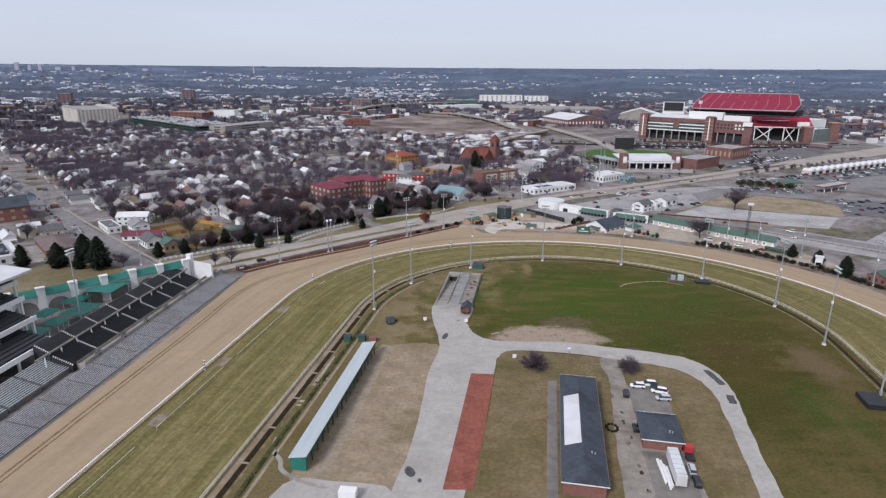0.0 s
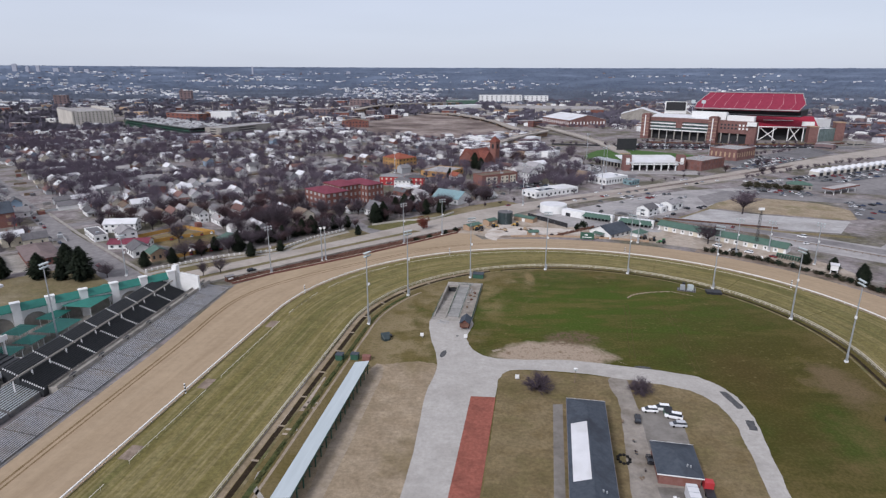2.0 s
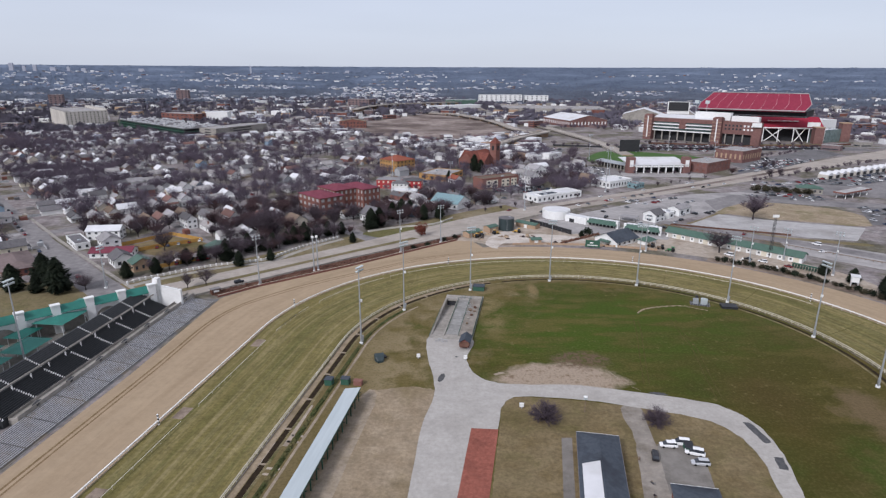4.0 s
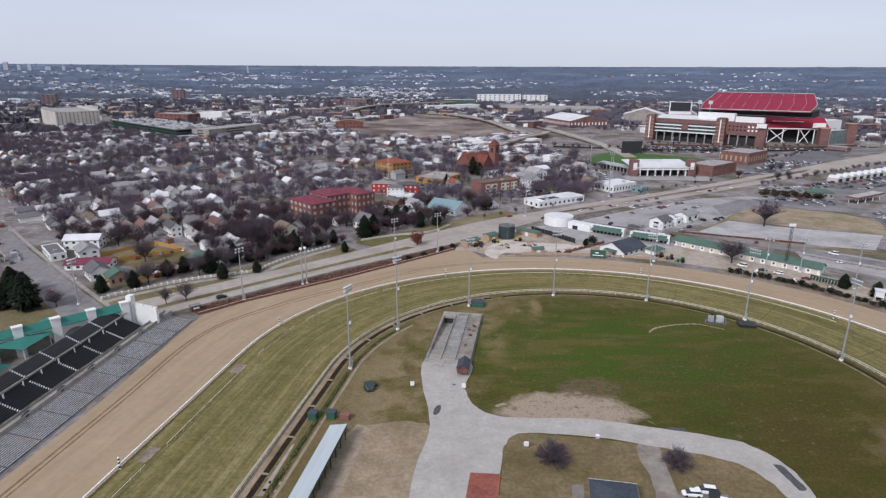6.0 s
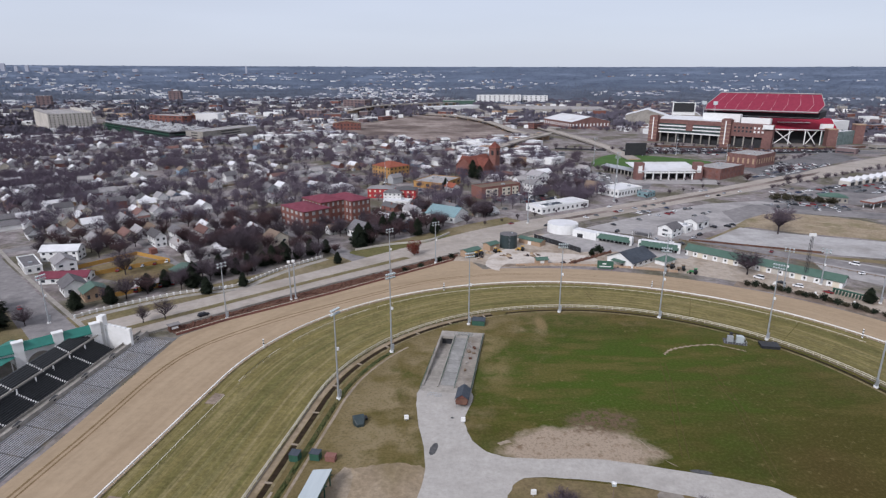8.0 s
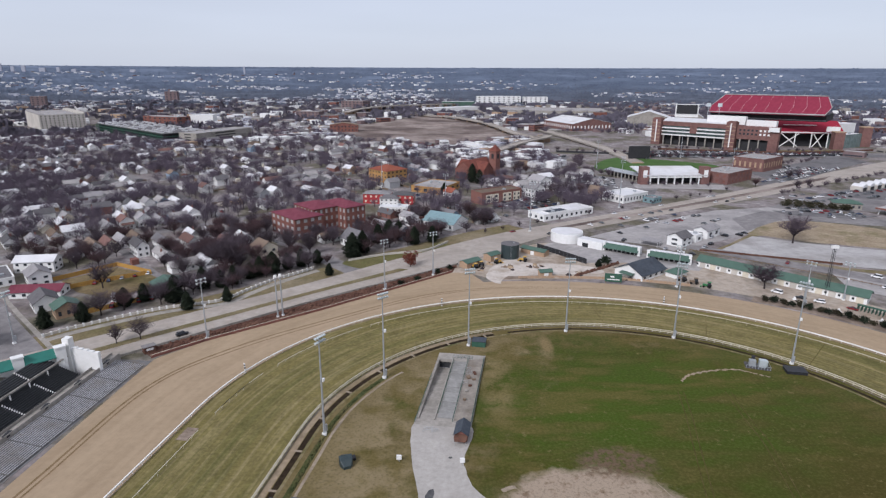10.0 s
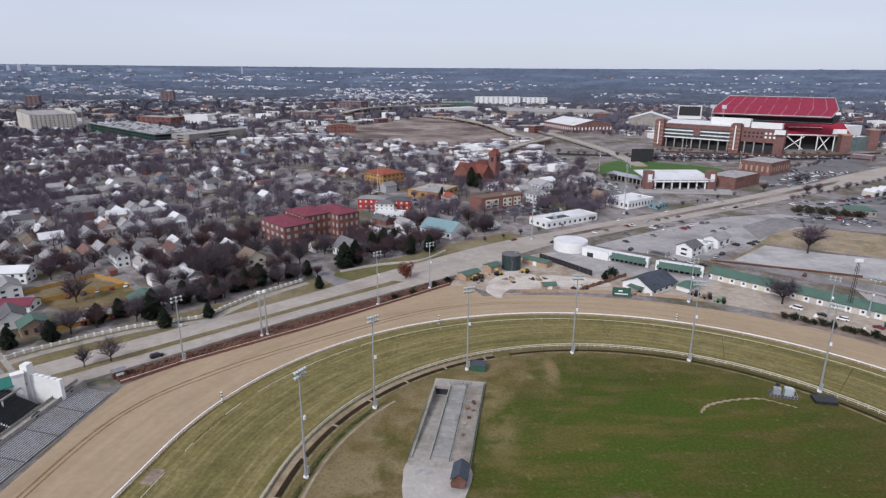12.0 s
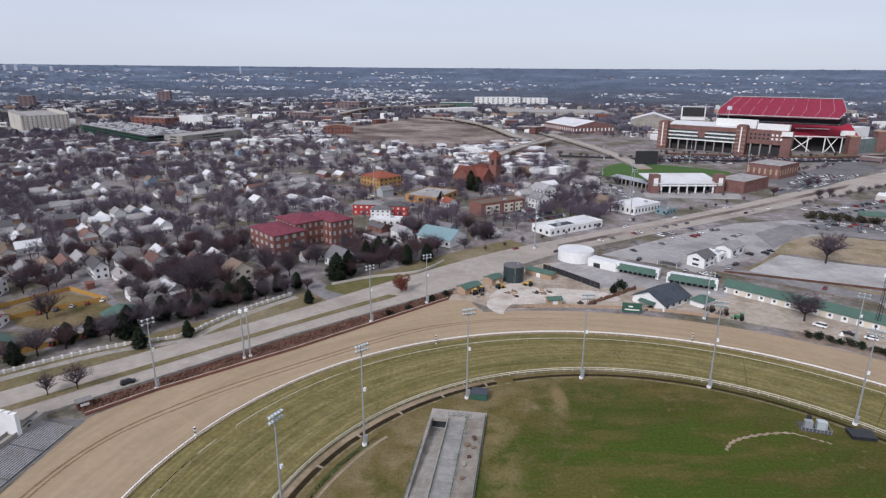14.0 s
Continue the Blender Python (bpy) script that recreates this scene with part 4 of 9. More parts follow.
def stairs(s0, s1, w0, dw, n, z0, dz, base=0.1):
    """One stepped deck, from its profile."""
    prof = [(w0, base)]
    for j in range(n):
        prof += [(w0 + dw * j, z0 + dz * j), (w0 + dw * (j + 1), z0 + dz * j)]
    prof.append((w0 + dw * n, base))
    g, m = Geo(), len(prof)
    g.v += [(*gs(q, w), z) for q in (s0, s1) for w, z in prof]
    g.f += [(k, (k + 1) % m, m + (k + 1) % m, m + k) for k in range(m)]
    g.f += [tuple(reversed(range(m))), tuple(range(m, 2 * m))]
    return g


# open bleachers: sections of benches stepping up from the rail
for k in range(15):
    s0, s1 = 1 + 12.5 * k, 1 + 12.5 * k + 12.25
    b = thing("bleacher", "open bleacher section of worn aluminium benches", "bleacher", group="trackside bleachers")
    part("deck", stairs(s0, s1, 0.4, 0.7, 15, 0.25, 0.11), "stand_floor", b, "dark stepped decking")
    for j in range(15):
        part("bench", Geo().prism(gpoly(s0 + 0.15, 0.55 + 0.7 * j, s1 - 0.15, 0.55 + 0.7 * j + 0.34), 0.25 + 0.11 * j + 0.3, 0.25 + 0.11 * j + 0.36), "alu", b)
# raised grey bleachers nearer the main stand
for k in range(5):
    s0, s1 = 104 + 14 * k, 104 + 14 * k + 13.3
    b = thing("bleacher", "raised bleacher section of pale aluminium benches", "bleacher", group="raised bleachers")
    part("deck", stairs(s0, s1, 16, 0.85, 12, 1.7, 0.24), "stand_floor", b)
    for j in range(12):
        part("bench", Geo().prism(gpoly(s0 + 0.2, 16.15 + 0.85 * j, s1 - 0.2, 16.15 + 0.85 * j + 0.4), 2.0 + 0.24 * j, 2.07 + 0.24 * j), "metal_roof", b)

g = Geo().prism(gpoly(-2, 11.2, 103, 14.6), 0, 2.4)
w_ = thing("stand_walkway", "pale concrete walkway between the bleachers and box seats", "walkway", kind="structure")
part("deck", g, "concrete", w_)
g = Geo()
for q in (11.4, 14.4):
    g.wall([gs(-2, q), gs(103, q)], 0.12, 2.4, 3.3)
part("parapet", g, "concrete", w_)
for k in range(7):
    x, y = gs(4 + 15 * k, 12.2)
    part("stair_opening", Geo().box(x, y, 2.4, 2.9, 3.2, 1.6, -84.7), "black", w_)

# black box seats, lower and upper bank, with a white beam between
for k in range(7):
    s0, s1 = 14 + 13.0 * k, 14 + 13.0 * k + 12.0
    b = thing("seating_bank", "bank of black box seats with white aisle rails", "seating", group="box seat banks")
    part("lower_tier", stairs(s0, s1 + 0.98, 14.8, 0.75, 10, 2.6, 0.3), "seat_black", b)
    part("upper_tier", stairs(s0, s1 + 0.98, 22.6, 0.75, 8, 6.6, 0.35), "seat_black", b)
    for j in range(10):
        part("bench", Geo().prism(gpoly(s0 + 0.3, 15.1 + 0.75 * j, s1 - 0.3, 15.1 + 0.75 * j + 0.18), 2.6 + 0.3 * j, 3.15 + 0.3 * j), "seat_black", b)
    g = Geo()
    for j in range(10):
        x, y = gs(s1 + 0.45, 15 + 0.75 * j)
        g.box(x, y, 2.5 + 0.3 * j, 3.1 + 0.3 * j, 0.45, 0.22, -84.7)
    part("aisle_rail", g, "white", b, "row of short white rails")
    g = Geo()
    for j in range(8):
        x, y = gs(s1 + 0.45, 22.8 + 0.75 * j)
        g.box(x, y, 6.5 + 0.35 * j, 7.1 + 0.35 * j, 0.45, 0.22, -84.7)
    part("aisle_rail", g, "white", b)
be = thing("stand_beam", "long white beam on short posts over the box seats", "beam")
part("beam", Geo().wall([gs(10, 22.2), gs(112, 22.2)], 0.4, 7.2, 7.7), "concrete", be)
for k in range(13):
    x, y = gs(12 + 8 * k, 22.0)
    part("post", Geo().cyl(x, y, 0.1, 7.0, 0.25, n=6), "white", be)

# stepped white end wall
ew = thing("end_wall", "tall white stepped wall closing the end of the stands", "wall", kind="structure")
g = Geo()
for k in range(5):
    g.prism(gpoly(8.0, 11.0 + 2.0 * k, 9.4, 13.0 + 2.0 * k), 0, 9.0 + 0.35 * k)
g.prism(gpoly(7.4, 21.0, 10.0, 23.4), 0, 14.0)
part("wall", g, "white", ew)
# arcade wall along the street: white piers, green awnings, arched bays
a0, a1 = (-133.0, 277.0), (-268.0, 152.0)
L_ = math.dist(a0, a1)
ang = math.degrees(math.atan2(a1[1] - a0[1], a1[0] - a0[0]))
nb = 15
arc_wall = thing("arcade_wall", "white arcade wall with green awnings between tall piers", "wall", pose(*a0, 0, 0, 0, ang), kind="structure")
bay = L_ / nb
for k in range(nb):
    x = bay * k
    part("pier", Geo().box(x + 0.9, 0, 0, 11.8, 3.2, 2.2).box(x + 0.9, 0, 11.8, 12.3, 3.6, 2.7), "white", arc_wall)
    g = Geo().box(x + bay / 2 + 0.9, -0.2, 6.6, 8.0, bay - 2.2, 0.6)
    n = 9
    r_ = (bay - 3.4) / 2
    for j in range(n):
        t0, t1 = math.pi * j / n, math.pi * (j + 1) / n
        xm = x + bay / 2 + 0.9
        g.quad((xm + r_ * math.cos(t0), 0, 2.2 + min(4.4, r_) * math.sin(t0)), (xm + r_ * math.cos(t1), 0, 2.2 + min(4.4, r_) * math.sin(t1)), (xm + r_ * math.cos(t1), 0, 6.7), (xm + r_ * math.cos(t0), 0, 6.7))
    part("arch", g, "white", arc_wall)
    part("infill", Geo().box(x + bay / 2 + 0.9, -0.8, 0, 6.7, bay - 2.4, 0.3), "concrete", arc_wall)
    part("awning", Geo().slab((x + 2.4, 1.3, 8.8), (x + bay - 0.6, 1.3, 8.8), (x + bay - 0.6, -1.0, 11.5), (x + 2.4, -1.0, 11.5), 0.3), "green_panel", arc_wall, "sloping dark green awning")

# garden pavilions behind the seats
for (s, w, ls, lw, h, up) in ((33, 46, 27, 12, 7.0, 0.9), (28, 52, 14, 7, 5.0, 1.2), (61, 43.5, 13, 9.5, 4.8, 1.6), (74, 45, 7, 7, 4.6, 1.8), (50, 54, 10, 7, 4.4, 1.3), (84, 46.5, 8, 8, 4.4, 1.5), (66, 56, 9, 7, 4.4, 1.4)):
    x, y = gs(s, w)
    p = thing("pavilion", "open pavilion with a dark green roof on white posts", "pavilion", pose(x, y, 0, 0, 0, -5.3), "garden pavilions")
    part("roof", Geo().hip_roof(lw, ls, h, up, 0.6), "green_panel", p)
    for q in (-1, 1):
        for z in (-1, 0, 1):
            part("post", Geo().cyl(q * (lw / 2 - 0.4), z * (ls / 2 - 0.6), 0, h + 0.1, 0.18, n=6), "white", p)
sheet("garden_court", Geo().flat([gs(4, 29), gs(100, 29), gs(100, 70), gs(60, 66), gs(12, 34)], 0.05), "concrete", "paved garden court behind the stands", "pavement")

# main grandstand: stacked decks with white fronts and a white roof
gst = thing("grandstand", "large open grandstand with stacked dark decks and white fronts", "grandstand")
for k, (w0, w1, z) in enumerate(((29, 44, 7.5), (40, 53, 13.0), (48, 62, 18.5), (54, 66, 23.0))):
    g = Geo()
    x0 = 94 - 5 * k
    g = stairs(x0, 190, w0, (w1 - w0) / 7, 7, z, 0.45, z - 0.6)
    part("deck", g, "seat_black", gst, "dark seating deck")
    part("deck_front", Geo().prism(gpoly(x0 - 0.3, w0 - 0.5, 190, w0), z - 1.0, z + 0.9), "white", gst)
    g = Geo().wall([gs(x0, w0), gs(x0, w1)], 0.4, z - 1.0, z + 0.4)
    part("end_beam", g, "white", gst)
    for j in range(7):
        s = x0 + 0.8 + 16 * j
        if s < 188:
            part("column", Geo().box(*gs(s, w0 + 0.6), 0, z - 0.6, 0.8, 0.8, -5), "white", gst)
            part("column", Geo().box(*gs(s, (w0 + w1) / 2 + 2), 0, z - 0.6, 0.8, 0.8, -5), "white", gst)
part("roof", Geo().slab((*gs(75, 50), 27.2), (*gs(190, 50), 27.2), (*gs(190, 74), 29.5), (*gs(75, 74), 29.5), 0.9), "white_roof", gst, "white sloping canopy roof")
part("back_block", Geo().prism(gpoly(92, 62, 190, 84), 0, 26), "white", gst)
g = Geo()
for k in range(4):
    g.prism(gpoly(91.9, 64, 92, 82), 3 + 6 * k, 6 + 6 * k)
part("window_band", g, "glass", gst)
for k in range(8):
    part("roof_post", Geo().cyl(*gs(78 + 15 * k, 56), 23, 27.4, 0.35, n=6), "white", gst)

light_pole(-154.5, 222.1, 33.5, 80, "stand light poles")
light_pole(-170.4, 302.8, 22.0, 70, "stand light poles")
# low grey hut at the end of the bleachers
h_ = thing("gap_hut", "small grey hut at the end of the bleachers", "hut", pose(-113.5, 296.5, 0, 0, 0, 42))
part("wall", Geo().box(0, 0, 0, 2.6, 4.2, 2.6), "hedge_brown", h_)
part("roof", Geo().box(0, 0, 2.6, 2.9, 4.8, 3.2), "asphalt", h_)
part("window", Geo().box(0, -1.33, 1.2, 2.1, 2.6, 0.06), "white", h_)

# ---- infield buildings ----
# the long open shed
sh = thing("open_shed", "long open shed with a pale metal roof on green posts", "shed", pose(-36.6, 166.2, 0, 0, 0, -7.9))
part("roof", Geo().slab((-2.6, -35.5, 4.0), (2.6, -35.5, 4.9), (2.6, 35.5, 4.9), (-2.6, 35.5, 4.0), 0.22), "metal_roof", sh, "pale blue-grey corrugated metal roof")
part("fascia", Geo().box(2.55, 0, 4.25, 4.72, 0.18, 70.8).box(-2.55, 0, 3.45, 3.85, 0.18, 70.8), "green_paint", sh)
pm = Geo().box(0, 0, 0, 4.5, 0.3, 0.3).box(0.4, 0, 3.4, 3.6, 0.9, 0.2).mesh("post", "green_paint")
for k in range(17):
    o = part("post", pm, None, sh)
    o.location = (2.1, -34.8 + 4.35 * k, 0)
part("back_wall", Geo().box(-2.2, 0, 0, 3.8, 0.2, 70), "green_paint", sh)
part("end_wall", Geo().box(0, -35.0, 0, 3.9, 4.4, 0.2), "green_panel", sh, "teal-green end panel")
part("counter", Geo().box(-0.4, 0, 0, 1.0, 1.2, 66), "wood", sh)


def barn(name, label, x, y, turn, lx, ly, h, rise, wall, roof, skylight=None):
    b = thing(name, label, "barn", pose(x, y, 0, 0, 0, turn))
    part("wall", Geo().box(0, 0, 0, h - 0.1, lx, ly), wall, b)
    part("roof", Geo().hip_roof(lx, ly, h, rise, 0.6), roof, b)
    part("ridge_cap", Geo().box(0, 0, h + rise - 0.05, h + rise + 0.06, 0.4, max(1.0, ly - lx)), roof, b)
    for q in (-1, 1):
        part("gutter", Geo().box(0, q * (ly / 2 + 0.62), h - 0.25, h + 0.02, lx + 1.3, 0.12), "white", b)
        part("gutter", Geo().box(q * (lx / 2 + 0.62), 0, h - 0.25, h + 0.02, 0.12, ly + 1.1), "shingle_dark", b)
    if skylight:
        y0, y1 = skylight
        k = rise / (lx / 2 + 0.6)
        z = lambda u: h + rise + 0.10 - k * abs(u)
        part("skylight", Geo().slab((-lx * 0.46, y0, z(-lx * 0.46)), (-lx * 0.04, y0, z(lx * 0.04)), (-lx * 0.04, y1, z(lx * 0.04)), (-lx * 0.46, y1, z(-lx * 0.46)), 0.1), "white_roof", b, "white translucent roof panel")
    for k in range(int(ly // 7)):
        yy = -ly / 2 + 4 + 7 * k
        for q in (-1, 1):
            part("window", Geo().box(q * (lx / 2 + 0.02), yy, 1.1, 2.4, 0.08, 1.6), "glass", b)
    part("vent", Geo().cyl(lx * 0.2, -ly * 0.3, h + rise * 0.4, h + rise * 0.5 + 0.8, 0.25, n=8).cyl(lx * 0.28, -ly * 0.3, h + rise * 0.3, h + rise * 0.4 + 0.7, 0.22, n=8), "galv", b)
    return b


barn("brick_barn", "long brick barn with a dark slate roof and skylight", 37.7, 150.1, -9.6, 10.7, 55.2, 4.0, 2.0, "brick", "slate", (-13, 13))
ga = barn("brick_garage", "square brick garage with a dark shingle roof", 60.5, 149.2, -10, 10.4, 13.6, 3.4, 1.5, "brick", "slate")
sheet("barn_walk", Geo().flat([(23.4, 121.5), (26.3, 121.5), (36.1, 181.5), (33.0, 181.5)], 0.05), "old_concrete", "concrete walk beside the brick barn", "pavement")


# ---- vehicles ----
CAR_MESH = {}
CAR_COLOURS = {"white": (0.72, 0.72, 0.72), "silver": (0.42, 0.43, 0.45), "black": (0.015, 0.015, 0.018), "grey": (0.13, 0.135, 0.14), "red": (0.18, 0.015, 0.018), "blue": (0.03, 0.045, 0.09)}
for c, rgb in CAR_COLOURS.items():
    MAT["paint_" + c] = mat("car_paint_" + c, rgb, tuple(min(1, v * 1.1) for v in rgb), 2.0, rough=0.25)


def car_ring(y, w, z0, z1):
    w /= 2
    b = 0.12
    return [(-w + b, y, z0), (w - b, y, z0), (w, y, z0 + b), (w, y, z1 - b), (w - b * 1.5, y, z1), (-w + b * 1.5, y, z1), (-w, y, z1 - b), (-w, y, z0 + b)]


def car(x, y, turn, colour, kind="car", near=False, z=0.1):
    big = kind in ("van", "suv")
    key = (colour, kind)
    if key not in CAR_MESH:
        H = {"car": 0.86, "suv": 1.05, "van": 1.15}[kind]
        T = {"car": 1.42, "suv": 1.80, "van": 2.15}[kind]
        L = {"car": 4.6, "suv": 5.0, "van": 5.4}[kind]
        body = loft([car_ring(-L / 2, 1.55, 0.42, H - 0.12), car_ring(-L / 2 + 0.25, 1.82, 0.28, H), car_ring(0, 1.86, 0.26, H + 0.04), car_ring(L / 2 - 0.5, 1.80, 0.28, H - 0.08), car_ring(L / 2, 1.5, 0.42, H - 0.22)])
        r0, r1 = (-L / 2 + 0.2, L * 0.16) if big else (-L * 0.30, L * 0.14)
        cab = loft([car_ring(r0, 1.60, H - 0.06, H + 0.08), car_ring(r0 + (0.25 if big else 0.7), 1.46, H - 0.06, T - 0.06), car_ring(r1 - 0.2, 1.46, H - 0.06, T - 0.06), car_ring(r1 + 0.75, 1.60, H - 0.06, H + 0.06)])
        roof = Geo().box(0, (r0 + r1) / 2 + (0.1 if big else 0.25), T - 0.09, T, 1.36, (r1 - r0) * (0.85 if big else 0.55))
        wheel = Geo().tube((-0.11, 0, 0.33), (0.11, 0, 0.33), 0.33, 0.33, 10)
        i_ = len(body.v)
        body.v += roof.v
        body.f += [tuple(i_ + q for q in f) for f in roof.f]
        CAR_MESH[key] = (body.mesh("body", "paint_" + colour), cab.mesh("cabin", "glass"), wheel.mesh("wheel", "tyre"), L)
    bm_, cm, wm, L = CAR_MESH[key]
    word = {"car": "parked saloon car", "suv": "parked sport utility car", "van": "parked passenger van"}[kind]
    c = thing("car", colour + " " + word + " on the pavement", "car", pose(x, y, z, 0, 0, turn), "parked cars")
    part("body", bm_, None, c)
    part("cabin", cm, None, c)
    if near:
        for sx in (-0.84, 0.84):
            for sy in (-0.29, 0.30):
                o = part("wheel", wm, None, c)
                o.location = (sx, sy * L, 0)
    return c


# trailers, pickups and clutter in the barn yard
def trailer(x, y, turn, L=14.0, w=2.6, h=3.9, label="long white box trailer parked in the yard"):
    t = thing("box_trailer", label, "trailer", pose(x, y, 0.06, 0, 0, turn))
    part("box", Geo().box(0, 0, 1.1, h, w, L), "white_roof", t)
    part("chassis", Geo().box(0, 0, 0.8, 1.1, w * 0.5, L * 0.95), "black", t)
    for sy in (-L * 0.35, -L * 0.26):
        for sx in (-w / 2 + 0.2, w / 2 - 0.2):
            o = part("wheel", Geo().tube((-0.15, 0, 0.5), (0.15, 0, 0.5), 0.5, 0.5, 12), "tyre", t)
            o.location = (sx, sy, 0)
    part("landing_leg", Geo().box(0, L * 0.3, 0, 0.9, 1.2, 0.2), "galv", t)
    for k in range(6):
        part("roof_rib", Geo().box(0, -L * 0.42 + k * L * 0.165, h, h + 0.05, w, 0.12), "galv", t)
    return t


trailer(59.4, 132.0, -8.5, 12.5, 2.7, 4.1)
for i, (x, y, a) in enumerate(((56.4, 133.0, -5), (57.0, 130.5, -7))):
    st_ = thing("pipe_stack", "bundle of white pipes stacked on the gravel", "pipes", pose(x, y, 0.06, 0, 0, a), "pipe stacks")
    for j in range(4):
        part("pipe", Geo().tube((0.3 * j - 0.5, -5 + j * 0.4, 0.3 + 0.25 * (j % 2)), (0.3 * j - 0.5, 5 - j * 0.3, 0.3 + 0.25 * (j % 2)), 0.24, 0.24, 8), "white", st_)
tk = thing("red_truck", "red lorry cab parked by the garage", "truck", pose(66.0, 140.8, 0.06, 0, 0, -10))
part("cab", Geo().box(0, 0, 0.7, 2.9, 2.3, 2.0), "red_paint", tk)
part("bonnet", Geo().box(0, 1.7, 0.7, 1.8, 2.0, 1.6), "red_paint", tk)
part("windscreen", Geo().box(0, 1.02, 1.9, 2.7, 2.0, 0.06), "glass", tk)
part("bed", Geo().box(0, -2.6, 0.7, 1.2, 2.2, 3.2), "black", tk)
for sy in (1.6, -2.4):
    for sx in (-1.0, 1.0):
        o = part("wheel", Geo().tube((-0.15, 0, 0.5), (0.15, 0, 0.5), 0.5, 0.5, 12), "tyre", tk)
        o.location = (sx, sy, 0)
for x, y, a, c, k in ((63.0, 177.6, 84, "white", "suv"), (67.0, 178.6, 80, "white", "van"), (69.2, 174.0, 70, "white", "van"), (69.0, 169.6, 84, "silver", "suv"), (57.6, 172.6, -14, "black", "suv"), (55.0, 152.6, -8, "black", "car"), (64.2, 133.4, -10, "silver", "suv"), (63.6, 128.4, -9, "black", "suv")):
    car(x, y, a, c, k, True)
sheet("yard_pad", Geo().flat(ragged(resample([(60.2, 178.8), (72.4, 178.2), (68.6, 157.6), (56.4, 157.8), (60.2, 178.8)], 60)[:-1], 0.12, 2), 0.072), "old_concrete", "grey concrete pad beside the brick garage", "pavement")
sheet("yard_pad", Geo().flat(ragged(resample([(53.6, 142), (65.2, 141.2), (62.6, 121), (51.2, 122), (53.6, 142)], 60)[:-1], 0.12, 3), 0.072), "old_concrete", "grey concrete pad under the parked trailer", "pavement")
gk = thing("green_skip", "dark green steel skip on the concrete pad", "skip", pose(68.2, 176.2, 0.08, 0, 0, -8))
part("body", Geo().prism([(-1.0, -1.6), (1.0, -1.6), (1.2, 1.6), (-1.2, 1.6)], 0, 1.6), "green_paint", gk)
part("lid", Geo().slab((-1.1, -1.7, 1.6), (1.1, -1.7, 1.6), (1.3, 1.7, 1.9), (-1.3, 1.7, 1.9), 0.1), "black", gk)
rg = thing("tyre_ring", "ring of dark tractor tyres on the gravel", "tyres", pose(48.0, 153.2, 0.06))
for k in range(10):
    a = 2 * math.pi * k / 10
    o = part("tyre", Geo().cyl(0, 0, 0, 0.35, 0.50, 0.42, 10), "tyre", rg)
    o.location = (1.6 * math.cos(a), 2.0 * math.sin(a), 0)
r = random.Random(8)
for k in range(8):
    x, y = 53.2 + r.uniform(-0.8, 0.8) - k * 0.5, 170 - 6.6 * k + r.uniform(-2, 2)
    d = thing("scrap_pile", "low pile of timber and scrap beside the lane", "scrap", pose(x, y, 0.05, 0, 0, r.uniform(0, 90)), "scrap piles")
    for j in range(3):
        part("piece", Geo().box(r.uniform(-.6, .6), r.uniform(-.6, .6), 0, r.uniform(.15, .5), r.uniform(.4, 1.3), r.uniform(.2, .6), r.uniform(0, 90)), r.choice(("wood", "asphalt_dark", "bark", "old_concrete")), d)
# white utility trailer on the lower pad
ut = thing("utility_trailer", "small white utility trailer on the pavement pad", "trailer", pose(-26.4, 121.0, 0.06, 0, 0, 85))
part("box", Geo().box(0, 0, 0.6, 2.6, 2.4, 4.4), "white", ut)
part("drawbar", Geo().box(0, 2.9, 0.5, 0.65, 0.25, 1.6), "galv", ut)
for sx in (-1.2, 1.2):
    o = part("wheel", Geo().tube((-0.12, 0, 0.38), (0.12, 0, 0.38), 0.38, 0.38, 10), "tyre", ut)
    o.location = (sx, -0.4, 0)
# green boxes, bins and signs about the infield
for x, y, lx, ly, h, mm, lab in ((14.3, 304.6, 5.4, 4.2, 2.2, "green_paint", "dark green equipment box by the fence"), (136.8, 169.2, 6.5, 8.5, 1.6, "black", "black tarpaulin-covered stack by the fence"), (128.2, 284.0, 6.8, 4.6, 1.0, "black", "low black covered stack by the fence"),
                               (-41.6, 211.4, 2.6, 2.6, 2.2, "green_paint", "dark green bin beside the shed"), (-36.0, 211.8, 2.8, 2.2, 2.2, "green_paint", "dark green bin beside the shed"), (-31.6, 211.2, 2.8, 1.8, 1.6, "brick", "rusty skip beside the shed")):
    b = thing("equipment_box", lab, "box", pose(x, y, 0.03, 0, 0, -10), "infield boxes")
    part("body", Geo().box(0, 0, 0, h, lx, ly), mm, b)
    part("lid", Geo().box(0, 0, h, h + 0.15, lx + 0.25, ly + 0.25), mm if mm != "green_paint" else "slate", b)
tr_ = thing("tarp_pile", "dark green tarpaulin heaped over a machine", "tarpaulin", pose(-26.5, 229.6, 0.03, 0, 0, 20))
part("heap", loft([car_ring(-2.6, 2.0, 0, 0.9), car_ring(-1.4, 3.4, 0, 2.2), car_ring(0.4, 3.6, 0, 2.6), car_ring(1.8, 2.6, 0, 1.6), car_ring(3.2, 1.6, 0, 0.8)]), "tank", tr_)
part("base", Geo().box(1.8, 1.4, 0, 0.7, 2.4, 1.8), "black", tr_)
